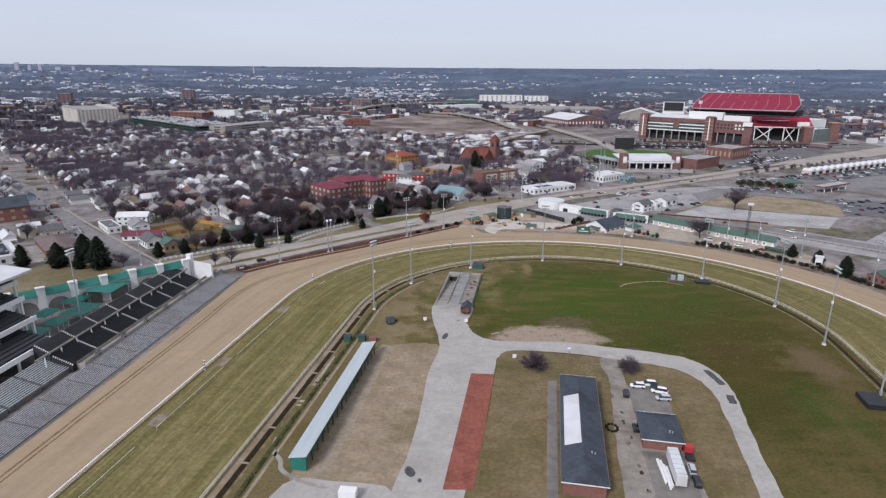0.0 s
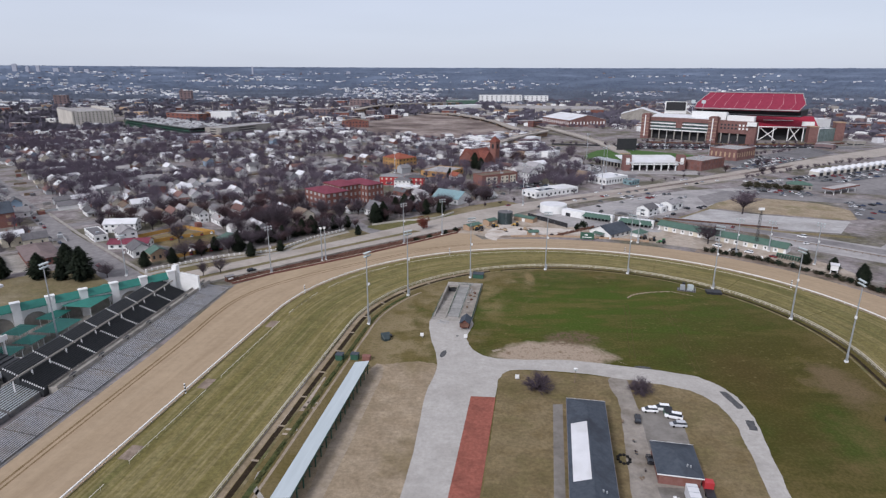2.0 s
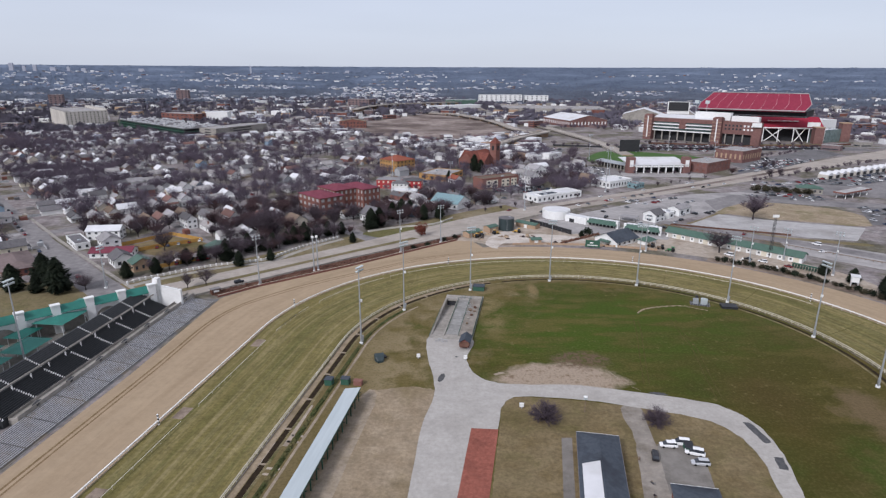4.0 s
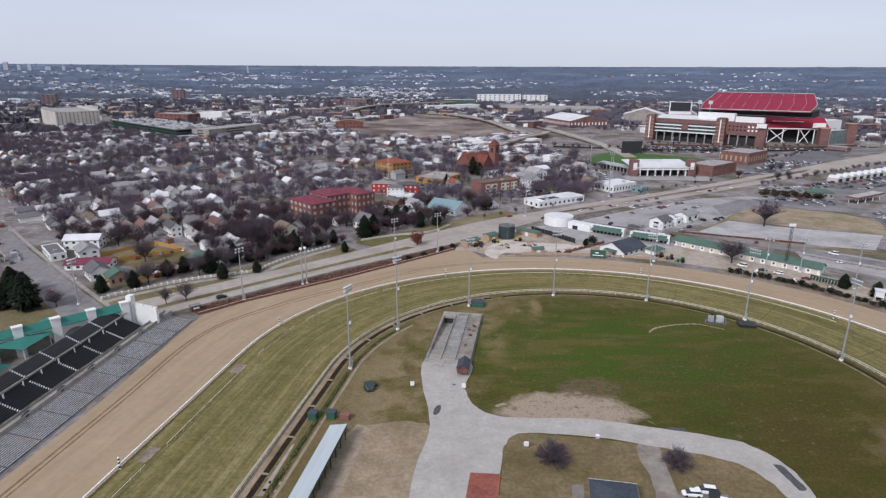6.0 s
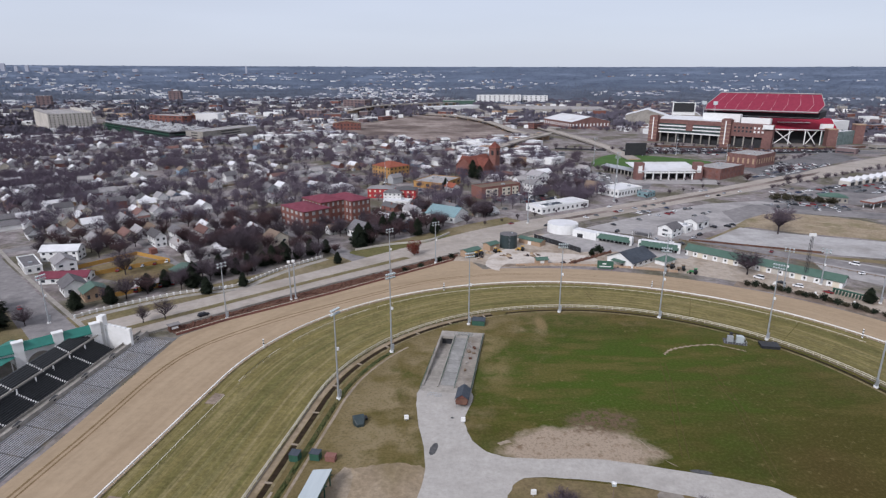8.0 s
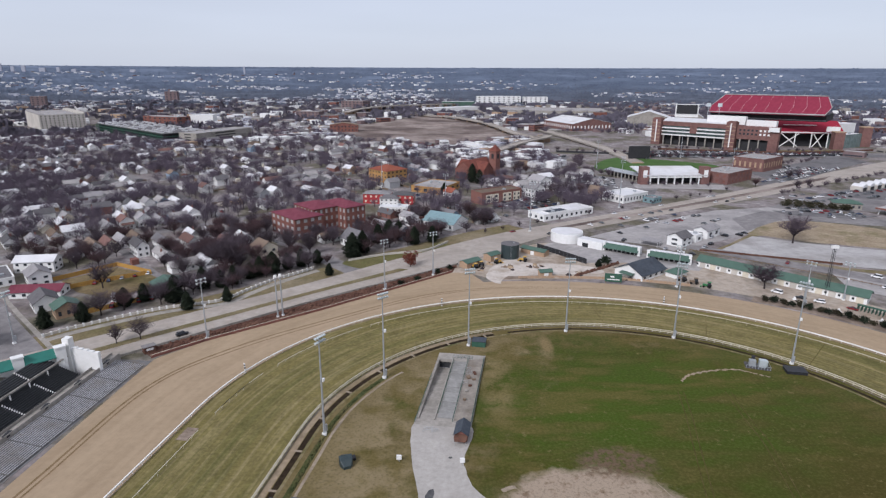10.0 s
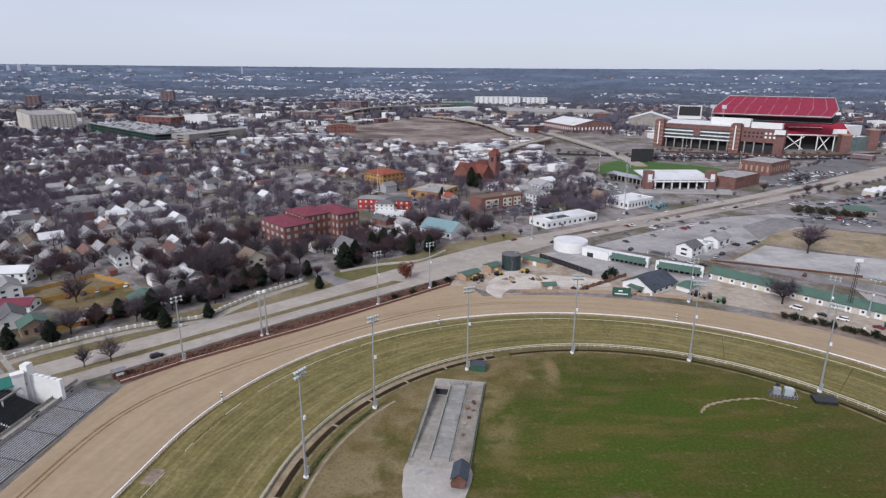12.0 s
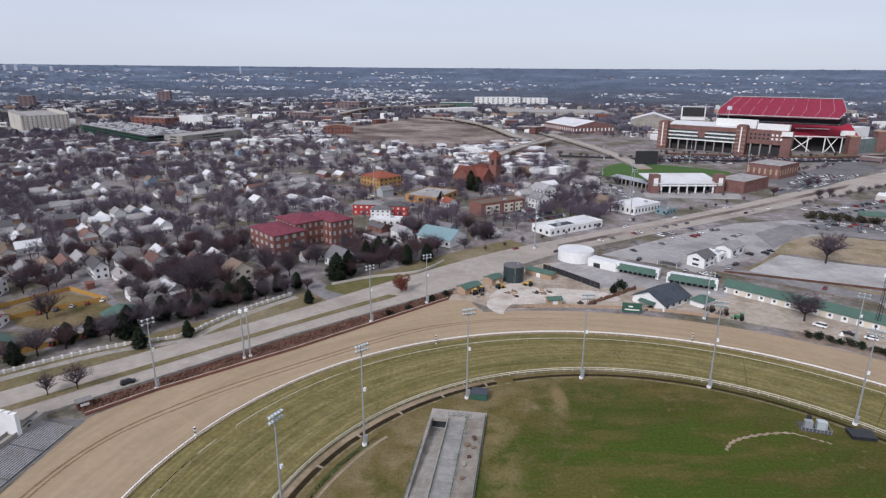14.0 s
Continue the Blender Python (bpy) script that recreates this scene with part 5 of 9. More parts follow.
for x, y in ((-11.8, 230.7), (5.8, 229.6), (23, 197)):
    s_ = thing("sign_box", "small white sign box on a post", "sign", pose(x, y, 0.05), "white signs")
    part("post", Geo().cyl(0, 0, 0, 0.7, 0.12, n=6), "galv", s_)
    part("panel", Geo().box(0, 0, 0.7, 2.0, 1.4, 0.5), "white", s_)
# transformer enclosure by the turn
tf = thing("transformer", "grey transformer cabinets inside a low fence", "transformer", pose(116.5, 288.0, 0.03, 0, 0, -18))
part("cabinet", Geo().box(-1.8, 0, 0, 2.4, 2.2, 1.8), "galv", tf)
part("cabinet", Geo().box(1.6, 0.2, 0, 2.8, 2.4, 2.0).box(3.1, 0.2, 0.4, 2.6, 0.3, 1.8), "metal_roof", tf)
part("meter_box", Geo().box(-1.4, 1.6, 0, 3.4, 1.1, 0.9), "dark", tf)
part("base", Geo().box(0, 0, 0, 0.12, 8.4, 5.2), "asphalt_dark", tf)
for k in range(9):
    part("post", Geo().cyl(-4 + k, -2.5, 0, 1.4, 0.07, n=5), "galv", tf)
part("top_wire", Geo().wall([(-4, -2.5), (4, -2.5), (4, 2.5)], 0.06, 1.3, 1.42), "galv", tf)
# birdhouse lamp by the service road
lp = thing("lamp_post", "short dark lamp post with a pale top by the road", "lamp post", pose(42.8, 195.4, 0.05))
part("post", Geo().cyl(0, 0, 0, 4.6, 0.14, 0.1, 8), "wood", lp)
part("lantern", Geo().box(0, 0, 4.6, 5.5, 1.0, 0.7), "metal_roof", lp)
part("cap", Geo().cyl(0, 0, 5.5, 5.8, 0.7, 0.1, 8), "white", lp)


# ---- streets ----
N_O, N_A = (-60.0, 372.0), radians(43)


def nb_(a, b):
    """A point of the neighbourhood: a along the avenue, b away from the track."""
    return (N_O[0] + a * math.cos(N_A) - b * math.sin(N_A), N_O[1] + a * math.sin(N_A) + b * math.cos(N_A))


def nb_inv(x, y):
    dx, dy = x - N_O[0], y - N_O[1]
    return (dx * math.cos(N_A) + dy * math.sin(N_A), -dx * math.sin(N_A) + dy * math.cos(N_A))


near_edge = [(-330, 100), (-220, 203), (-116.8, 298.8), (-59.5, 352.3), (7.8, 407.6), (61.4, 462), (118, 500), (223, 567), (289.5, 610), (440, 711), (700, 880), (1300, 1260)]
far_edge = [(-350, 118), (-240, 222), (-135.5, 316), (-76, 369), (-28, 416), (30, 469), (87, 508), (200, 582), (262, 624), (430, 745), (680, 915), (1280, 1295)]
NE, FE = smooth(near_edge, 8, False), smooth(far_edge, 8, False)
sheet("avenue", Geo().ribbon(FE, NE, 0.08), "road", "wide pale worn avenue beyond the race track", "road")
# lane lines and the grass median
def between(t):
    return [(a[0] + (b[0] - a[0]) * t, a[1] + (b[1] - a[1]) * t) for a, b in zip(NE, FE)]


med = [p for p in between(0.36) if -150 < p[0] < -18]
med2 = [p for p in between(0.52) if -150 < p[0] < -18]
m_ = min(len(med), len(med2))
sheet("median", Geo().ribbon(med2[:m_], med[:m_], 0.16), "verge", "narrow strip of dry grass along the avenue", "grass")
med = [p for p in between(0.40) if 70 < p[0] < 420]
med2 = [p for p in between(0.62) if 70 < p[0] < 420]
m_ = min(len(med), len(med2))
sheet("median", Geo().ribbon(med2[:m_], med[:m_], 0.16), "scrub", "bare brown planted strip dividing the avenue", "grass")
for t in (0.27, 0.76):
    a = between(t)
    b = between(t + 0.008)
    sheet("lane_line", Geo().ribbon(b, a, 0.10), "gravel", "thin worn pale lane line", "road marking")
# grass verge and low white wall on the far side of the avenue
v0 = [p for p in between(1.0) if -330 < p[0] < 60]
v1 = [(x - 10.5, y + 11.5) for x, y in v0]
sheet("verge", Geo().ribbon(v1, v0, 0.06), "verge", "strip of thin winter grass beside the avenue", "grass")
wl_ = smooth([(-163, 309), (-154, 319), (-130, 338), (-106, 349), (-98, 362), (-88.5, 378), (-72, 398)], 6, False)
lw = thing("boundary_wall", "low white boundary wall winding above the verge", "wall", kind="structure")
part("wall", Geo().wall(wl_, 0.6, 0, 1.25), "stucco", lw)
for x, y, a in along(wl_, 3.0):
    part("pier", Geo().box(x, y, 0, 1.5, 0.75, 0.75, a), "white", lw)
wl2 = smooth([(-55, 412), (-35, 424), (-12, 433), (2, 452)], 6, False)
part("wall", Geo().wall(wl2, 0.6, 0, 1.2), "stucco", lw)
for lawn_pts in ([(-51.6, 415.5), (-25.7, 430.3), (-22.7, 413.7), (-38.8, 396.9), (-57.3, 406.4)], [(-13.8, 430.6), (-4.1, 451.6), (5.5, 441.1), (-11.7, 425.7)]):
    sheet("corner_lawn", Geo().flat(ragged(smooth(lawn_pts, 3), 0.3, 7), 0.078), "lawn_green", "thin green winter lawn beside the avenue", "lawn")
# walks beside it
sheet("footway", Geo().ribbon([(x + 1.8, y - 1.6) for x, y in wl_], [(x + 4.6, y - 4.2) for x, y in wl_], 0.09), "concrete", "pale concrete footway along the white wall", "pavement")

# retaining wall, brown hedge and barrier between the avenue and the dirt course
wall_line = [(-110.5, 291.5), (-95.5, 306.6), (-56.4, 338.7), (4.0, 393.2)]
rw = thing("retaining_wall", "low brown timber wall at the edge of the dirt course", "wall", kind="structure")
part("wall", Geo().wall(wall_line, 0.5, 0, 0.9), "brick_dark", rw)
part("rail", Geo().wall(wall_line, 0.16, 1.1, 1.25), "fence_wood", rw)
sheet("hedge_bank", Geo().flat([(-117.0, 297.0), (-59.8, 350.8), (7.2, 406.3), (4.5, 393.6), (-56.6, 339.2), (-95.8, 307.2), (-111, 292.2)], 0.11), "hedge_brown", "red-brown mulched bank between avenue and track", "bank")
r = random.Random(11)
g = Geo()
for (x, y, a) in along([(-114, 296), (-58.5, 346.5), (6, 403)], 0.8):
    for j in range(3):
        ox, oy = r.uniform(-3.2, 3.2), r.uniform(-3.2, 3.2)
        if abs(ox - oy) > 5.2:
            continue
        hh = r.uniform(0.3, 0.9)
        g.tube((x + ox * 0.6, y - ox * 0.6, 0), (x + ox * 0.6 + r.uniform(-.4, .4), y - ox * 0.6 + r.uniform(-.4, .4), hh), r.uniform(0.5, 0.9), r.uniform(0.2, 0.5), 5)
tagged(part("hedge", g, "hedge_brown"), "bare red-brown hedge filling the bank by the track", "hedge", kind="stuff")
br = thing("barrier", "pale concrete road barrier along the avenue", "barrier", kind="structure")
for (x, y, a) in along([(-240, 183), (-117.3, 297.5), (-60.0, 351.0), (7.0, 406.5)], 4.0):
    part("segment", Geo().box(x, y, 0, 0.95, 3.85, 0.5, a), "concrete", br)

# side streets and alleys
def street(a, b0, b1, w, mtl="asphalt", label="narrow grey residential street", b_line=None):
    pts = [nb_(a, b0), nb_(a, b1)] if b_line is None else b_line
    g = Geo()
    p0, p1 = pts
    d = Vector((p1[0] - p0[0], p1[1] - p0[1])).normalized()
    nx, ny = -d.y * w / 2, d.x * w / 2
    n = 12
    L = [(p0[0] + (p1[0] - p0[0]) * k / n + nx, p0[1] + (p1[1] - p0[1]) * k / n + ny) for k in range(n + 1)]
    R = [(x - 2 * nx, y - 2 * ny) for x, y in L]
    g.ribbon(L, R, 0.07)
    sheet("street", g, mtl, label, "road")


STREETS = [-432, -280, -131, 23, 176, 328]
ALLEYS = [-356, -205, -59, 100, 252]
CROSS = [165, 330, 495, 660, 825]
for s in STREETS:
    street(s, 0 if s < 30 else 60, 950, 11) if s != -131 else None
for s in ALLEYS:
    street(s, 30 if s < 30 else 130, 900, 5, "asphalt", "narrow grey back alley")
for c in CROSS:
    g = Geo()
    p = [nb_(-470, c), nb_(420, c)]
    dx, dy = nb_(0, c + 5)[0] - nb_(0, c)[0], nb_(0, c + 5)[1] - nb_(0, c)[1]
    g.ribbon([(p[0][0] + dx, p[0][1] + dy), (p[1][0] + dx, p[1][1] + dy)], [(p[0][0] - dx, p[0][1] - dy), (p[1][0] - dx, p[1][1] - dy)], 0.074)
    sheet("street", g, "asphalt", "grey cross street between house rows", "road")

lf = [nb_(-137, 8), nb_(-139, 60), nb_(-142, 139), nb_(-144, 243), nb_(-146, 400), nb_(-150, 930)]
rt = [nb_(-120, 8), nb_(-124, 60), nb_(-129, 139), nb_(-133, 243), nb_(-136, 400), nb_(-140, 930)]
sheet("street", Geo().ribbon(lf, rt, 0.07), "asphalt", "wide grey residential street running from the avenue", "road")
sheet("footway", Geo().ribbon([(x + 2.4, y + 2.2) for x, y in rt[:4]], [(x + 0.9, y + 0.8) for x, y in rt[:4]], 0.085), "concrete", "pale concrete footway beside the street", "pavement")

# ---- trees ----
TREE = {}


def bare_tree(seed, h, spread, twigs, wide=0.16, up=0.35, long=0.2, lead=True):
    r = random.Random(seed)
    limbs, tw = Geo(), Geo()
    segs = []

    def grow(p, d, length, rad, lev):
        q = p + d * length
        limbs.tube(p, q, rad, rad * 0.62, 6 if lev == 0 else 4 if lev < 3 else 3)
        if lev >= 1:
            segs.append((p, q, d, lev))
        if lev == 4:
            return
        turn0 = r.uniform(0, 6.28)
        kids = 5 if lev == 0 else 3 if lev == 1 else 2
        for k in range(kids):
            a = turn0 + 6.28 * k / kids + r.uniform(-0.5, 0.5)
            side = Vector((math.cos(a), math.sin(a), r.uniform(-0.2, 0.4)))
            nd = (d * r.uniform(0.4, 0.9) + side * spread * r.uniform(0.7, 1.25) + Vector((0, 0, up))).normalized()
            start_ = p.lerp(q, r.uniform(0.7, 1.0))
            grow(start_, nd, length * r.uniform(0.72, 1.02), rad * 0.58, lev + 1)
        if lead and lev < 3:
            grow(q, (d + Vector((r.gauss(0, .12), r.gauss(0, .12), 0.1))).normalized(), length * r.uniform(0.8, 1.0), rad * 0.66, lev + 1)

    grow(Vector((0, 0, 0)), Vector((0.03, 0.02, 1)).normalized(), h * 0.19, h * 0.021, 0)
    weights = [2, 3, 3, 3]
    by = {l_: [q for q in segs if q[3] == l_] for l_ in (1, 2, 3, 4)}
    for _ in range(twigs):
        p, q, d, lev = r.choice(by[r.choices((1, 2, 3, 4), weights)[0]])
        a = Vector((r.gauss(0, 1), r.gauss(0, 1), r.gauss(0.8, 0.7))).normalized()
        s = p.lerp(q, r.uniform(0.2, 1.0))
        e = s + (d * 0.7 + a).normalized() * r.uniform(0.35, 1.0) * long * h
        w = Vector((r.gauss(0, 1), r.gauss(0, 1), r.gauss(0, 1))).normalized() * wide
        tw.tri(tuple(s - w), tuple(s + w), tuple(e))
    return limbs, tw


def round_bush(seed, h, spread, stems, twigs):
    """A leafless bush: many thin stems fanning up from one root, with fine twigs towards their ends."""
    r = random.Random(seed)
    limbs, tw = Geo(), Geo()
    lines = []
    for _ in range(stems):
        a, el = r.uniform(0, 6.283), math.asin(r.uniform(0.12, 1.0))
        d = Vector((math.cos(a) * math.cos(el) * spread, math.sin(a) * math.cos(el) * spread, math.sin(el) * h))
        p, m_ = Vector((d.x * 0.06, d.y * 0.06, 0)), d * 0.5 + Vector((r.gauss(0, .25), r.gauss(0, .25), 0.3))
        q = d * r.uniform(0.8, 1.0)
        limbs.tube(p, m_, 0.07, 0.045, 3).tube(m_, q, 0.045, 0.015, 3)
        lines.append((m_, q))
    for _ in range(twigs):
        m_, q = r.choice(lines)
        s_ = m_.lerp(q, r.uniform(-0.5, 1.0))
        e_ = s_ + (s_.normalized() * 0.5 + Vector((r.gauss(0, .6), r.gauss(0, .6), r.gauss(0.2, .5)))) * r.uniform(0.5, 1.2)
        w = Vector((r.gauss(0, 1), r.gauss(0, 1), r.gauss(0, 1))).normalized() * 0.03
        e_.z = max(0.1, e_.z)
        tw.tri(tuple(s_ - w), tuple(s_ + w), tuple(e_))
    return limbs, tw


def conifer(seed, h, rad, blades):
    r = random.Random(seed)
    tw = Geo()
    for _ in range(blades):
        t, a0 = r.random() ** 1.2, r.uniform(0, 2 * math.pi)
        z = h * (0.06 + 0.93 * t)
        R = rad * min(1.0, 0.62 + 1.9 * t) * (1 - t ** 1.7) ** 0.7 * r.uniform(0.5, 1.12) * (1 + 0.22 * math.sin(3 * a0 + 9 * t + seed)) + 0.12
        a = a0
        p = Vector((R * math.cos(a), R * math.sin(a), z))
        o = Vector((math.cos(a), math.sin(a), r.uniform(-0.7, 0.3)))
        s = Vector((-math.sin(a), math.cos(a), r.uniform(-0.4, 0.4))) * r.uniform(0.25, 0.55) * h / 10
        tw.tri(tuple(p - o * h * 0.06 - s), tuple(p - o * h * 0.06 + s), tuple(p + o * h * 0.05))
    tr = Geo().cyl(0, 0, 0, h * 0.85, h * 0.022, h * 0.004, 6)
    # dense inner branches
    for k in range(7):
        z = h * (0.1 + 0.11 * k)
        tw.cyl(0, 0, z, z + h * 0.16, rad * 0.62 * (1 - (k / 8) ** 1.8), rad * 0.3 * (1 - k / 8), 7)
    return tr, tw


def leafy(seed, h, rad, blades, blade=0.09):
    r = random.Random(seed)
    tw = Geo()
    cl = [(Vector((r.gauss(0, 0.45), r.gauss(0, 0.45), r.uniform(0.4, 0.9) * 1.6)), r.uniform(0.3, 0.6)) for _ in range(12)]
    for _ in range(blades):
        c, q = r.choice(cl)
        d = Vector((r.gauss(0, 1), r.gauss(0, 1), r.gauss(0, 1))).normalized()
        p = Vector(((c.x + d.x * q) * rad, (c.y + d.y * q) * rad, (c.z + d.z * q) * h * 0.5))
        p.z = max(0.2, p.z)
        a = Vector((r.gauss(0, 1), r.gauss(0, 1), r.gauss(0, 1))).normalized() * blade * h
        b = Vector((r.gauss(0, 1), r.gauss(0, 1), r.gauss(0, 1))).normalized() * blade * h
        tw.tri(tuple(p), tuple(p + a), tuple(p + b))
    return Geo().cyl(0, 0, 0, h * 0.6, h * 0.03, h * 0.012, 6), tw


def tree_mesh(key, trunk, crown, crown_mat):
    TREE[key] = (trunk.mesh("trunk", "bark"), crown.mesh("crown", crown_mat))


for i in range(5):
    tree_mesh(("bare", i), *bare_tree(20 + i, 15.0, 0.66 + 0.08 * i, 1700, 0.033, 0.22, 0.30), ("twigs", "twigs_red", "twigs")[i % 3])
for i in range(4):
    tree_mesh(("thin", i), *bare_tree(120 + i, 15.0, 0.66 + 0.1 * i, 400, 0.075, 0.24, 0.32), "twigs")
tree_mesh(("oak", 0), *bare_tree(77, 21.0, 0.95, 3600, 0.05, 0.15, 0.17, False), "twigs")
tree_mesh(("fine", 0), *bare_tree(91, 10.0, 0.9, 1300, 0.03, 0.25), "twigs")
tree_mesh(("bush", 0), *round_bush(92, 5.2, 4.0, 90, 5200), "twigs")
for i in range(3):
    tree_mesh(("fir", i), *conifer(40 + i, 9.0, (2.3, 2.7, 2.1)[i], 1500), "needles")
tree_mesh(("maple", 0), *leafy(60, 10.0, 4.0, 900), "russet")
for i in range(2):
    tree_mesh(("shrub", i), *leafy(62 + i, 2.2, 1.3, 380, 0.2), ("shrub", "needles")[i])
TREE_LABEL = {"bare": "bare winter tree with dense grey-brown twigs", "oak": "large bare spreading tree in a field", "fine": "small bare tree on the verge", "bush": "wide leafless bush of reddish twigs",
              "fir": "dark green conifer on brown grass", "maple": "small tree with russet winter leaves", "shrub": "small dark rounded shrub"}


def tree(kind, i, x, y, size=1.0, turn=0.0, group="street trees", wide=1.0):
    t = thing({"fir": "conifer", "shrub": "shrub", "bush": "bush"}.get(kind, "tree"), TREE_LABEL[kind], {"shrub": "shrub", "bush": "bush"}.get(kind, "tree"), None, group)
    t.matrix_basis = pose(x, y, 0, 0, 0, turn) @ Matrix.Diagonal((size * wide, size * wide, size, 1))
    tm, cm = TREE[(kind, i)]
    part("trunk", tm, None, t)
    part("crown", cm, None, t)
    return t


# ---- buildings that can be told apart ----
BUILT = []  # centre and radius of what stands already


def block(name, label, x, y, turn, lx, ly, h, wall, roof, style="flat", rise=3.0, storeys=2, bay=3.6, glass="glass", win=True, cat="building", parapet=0.6, trim=None, wide=0.36, tall=0.42):
    """A building: walls, roof and its windows, storey by storey. Its ridge runs along its own y."""
    b = thing(name, label, cat, pose(x, y, 0, 0, 0, turn))
    BUILT.append((x, y, math.hypot(lx, ly) / 2))
    if style == "gable":
        part("wall", Geo().gable_body(lx, ly, h, rise), wall, b)
        part("roof", Geo().gable_roof(lx, ly, h, rise, 0.6, 0.25), roof, b)
    elif style == "hip":
        part("wall", Geo().box(0, 0, 0, h, lx, ly), wall, b)
        part("roof", Geo().hip_roof(lx, ly, h, rise, 0.7), roof, b)
    else:
        part("wall", Geo().box(0, 0, 0, h, lx, ly), wall, b)
        part("roof", Geo().box(0, 0, h, h + 0.12, lx - 0.8, ly - 0.8), roof, b)
        part("parapet", Geo().wall([(-lx / 2, -ly / 2), (lx / 2, -ly / 2), (lx / 2, ly / 2), (-lx / 2, ly / 2)], 0.4, h - 0.02, h + parapet, True), trim or wall, b)
        r = random.Random(int(x * 7 + y))
        for k in range(min(5, max(1, int(lx * ly / 320)))):
            part("rooftop_unit", Geo().box(r.uniform(-.35, .35) * lx, r.uniform(-.35, .35) * ly, h + 0.1, h + r.uniform(0.8, 1.7), r.uniform(1.2, 2.6), r.uniform(1.2, 2.6)), "galv", b)
    if win:
        sh_ = h / storeys
        far_off = math.hypot(x, y) > 640
        for side in range(4):
            length = lx if side % 2 == 0 else ly
            off = (ly if side % 2 == 0 else lx) / 2
            n = max(1, int(length // bay))
            for s in range(storeys):
                row = Geo()
                for k in range(n):
                    u = -length / 2 + (k + 0.5) * length / n
                    z0 = s * sh_ + sh_ * 0.3
                    w = length / n * wide
                    g = row if far_off else Geo()
                    if side == 0:
                        g.box(u, -off - 0.03, z0, z0 + sh_ * tall, w, 0.12)
                    elif side == 1:
                        g.box(off + 0.03, u, z0, z0 + sh_ * tall, 0.12, w)
                    elif side == 2:
                        continue
                    else:
                        g.box(-off - 0.03, u, z0, z0 + sh_ * tall, 0.12, w)
                    if not far_off:
                        part("window", g, glass, b)
                if row.v:
                    tagged(part("glazing", row, glass, b), kind="stuff")
    return b


# the school: three brick wings under dark red roofs
block("school", "large dark brick school with a dark red metal roof", *nb_(41, 101), 43, 21, 31, 13.5, "brick_dark", "shingle_red", "hip", 2.2, 3, 5.2, "lot_pale", cat="school", wide=0.46, tall=0.5)
block("school_wing", "brick school wing with a dark red hipped roof", *nb_(60, 108), 43, 20, 26, 15.5, "brick_dark", "shingle_red", "hip", 2.6, 3, 4.0, "lot_pale", cat="school", wide=0.38, tall=0.5)
block("school_wing", "brick school wing with rows of pale windows", *nb_(77, 100), 43, 16, 30, 15.5, "brick_dark", "shingle_red", "hip", 2.4, 3, 4.0, "lot_pale", cat="school", wide=0.38, tall=0.5)
block("assembly_hall", "low white hall with a teal metal gable roof", 0.5, 494, -124, 19, 25, 4.6, "white", "teal_roof", "gable", 5.0, 1, 5.0, cat="hall")
apb = block("apartment_block", "red-brown brick apartment block with cream panels", 43, 580, 33, 42, 15, 9.5, "brick", "shingle_brown", "flat", storeys=1, win=False)
for u, w in ((-10, 13), (5.5, 9), (15.5, 7)):
    part("cream_panel", Geo().box(u, -7.55, 1.0, 8.0, w, 0.2), "cream", apb, "cream stucco panel")
    for q in (-0.3, 0.3):
        for z in (1.8, 5.2):
            part("window", Geo().box(u + q * w, -7.7, z, z + 1.7, w * 0.22, 0.14), "glass", apb)
block("clinic", "low white flat-roofed clinic by the avenue", 88, 529, 33.5, 50, 18, 4.6, "white", "white_roof", "flat", storeys=1, bay=5)
block("clinic_annex", "low block with a black tar roof", 82, 521, 33.5, 20, 9, 5.2, "white", "slate", "flat", storeys=1, win=False)
block("warehouse", "low ochre brick warehouse with a pale flat roof", -9, 628, 62, 38, 30, 5.4, "ochre", "lot", "flat", storeys=1, bay=8)
block("ochre_house", "tall ochre brick house with a red tiled roof", -58, 678, -45, 28, 26, 11.5, "ochre", "tile_red", "hip", 4.5, 3, 4.5, cat="house")
block("red_row_house", "long bright red row house with a grey roof", -56.2, 572.2, -6, 22, 12, 8.0, "red_paint", "shingle_grey", "hip", 2.2, 2, 4.2, "cream", cat="house")
block("red_row_house", "bright red row house with a dark roof", -34.4, 569.9, -6, 17, 12, 7.5, "red_paint", "shingle_dark", "hip", 2.4, 2, 4.2, "cream", cat="house")
block("white_house", "white house standing before the red row", -45.5, 563.5, -6, 15, 9, 6.0, "white", "shingle_dark", "hip", 2.4, 2, 3.4, cat="house")
block("white_garage", "low white building with a white flat roof", -39.8, 542.2, -6, 22, 11, 3.4, "white", "white_roof", "flat", storeys=1, bay=4)
block("white_cottage", "small white cottage with a red roof", 5, 598, 40, 9, 11, 4.5, "white", "tile_red", "gable", 3, 1, 3, cat="house")
block("white_cottage", "white cottage with a dark grey roof among conifers", -56, 446, 43, 13, 14, 5.0, "white", "shingle_dark", "gable", 5.0, 1, 3, cat="house")
block("restaurant", "low white restaurant with a white flat roof", 154, 589, 36, 32, 22, 6.2, "white", "white_roof", "flat", storeys=1, bay=4)
block("blue_shop", "small shop with a blue-grey roof", 174, 579, 40, 12, 10, 4.0, "teal_roof", "shingle_grey", "flat", storeys=1, bay=4)
block("white_house", "large white house with a grey gable roof", 88, 640, 35, 14, 17, 8, "white", "shingle_grey", "gable", 4, 2, 4.0, cat="house")
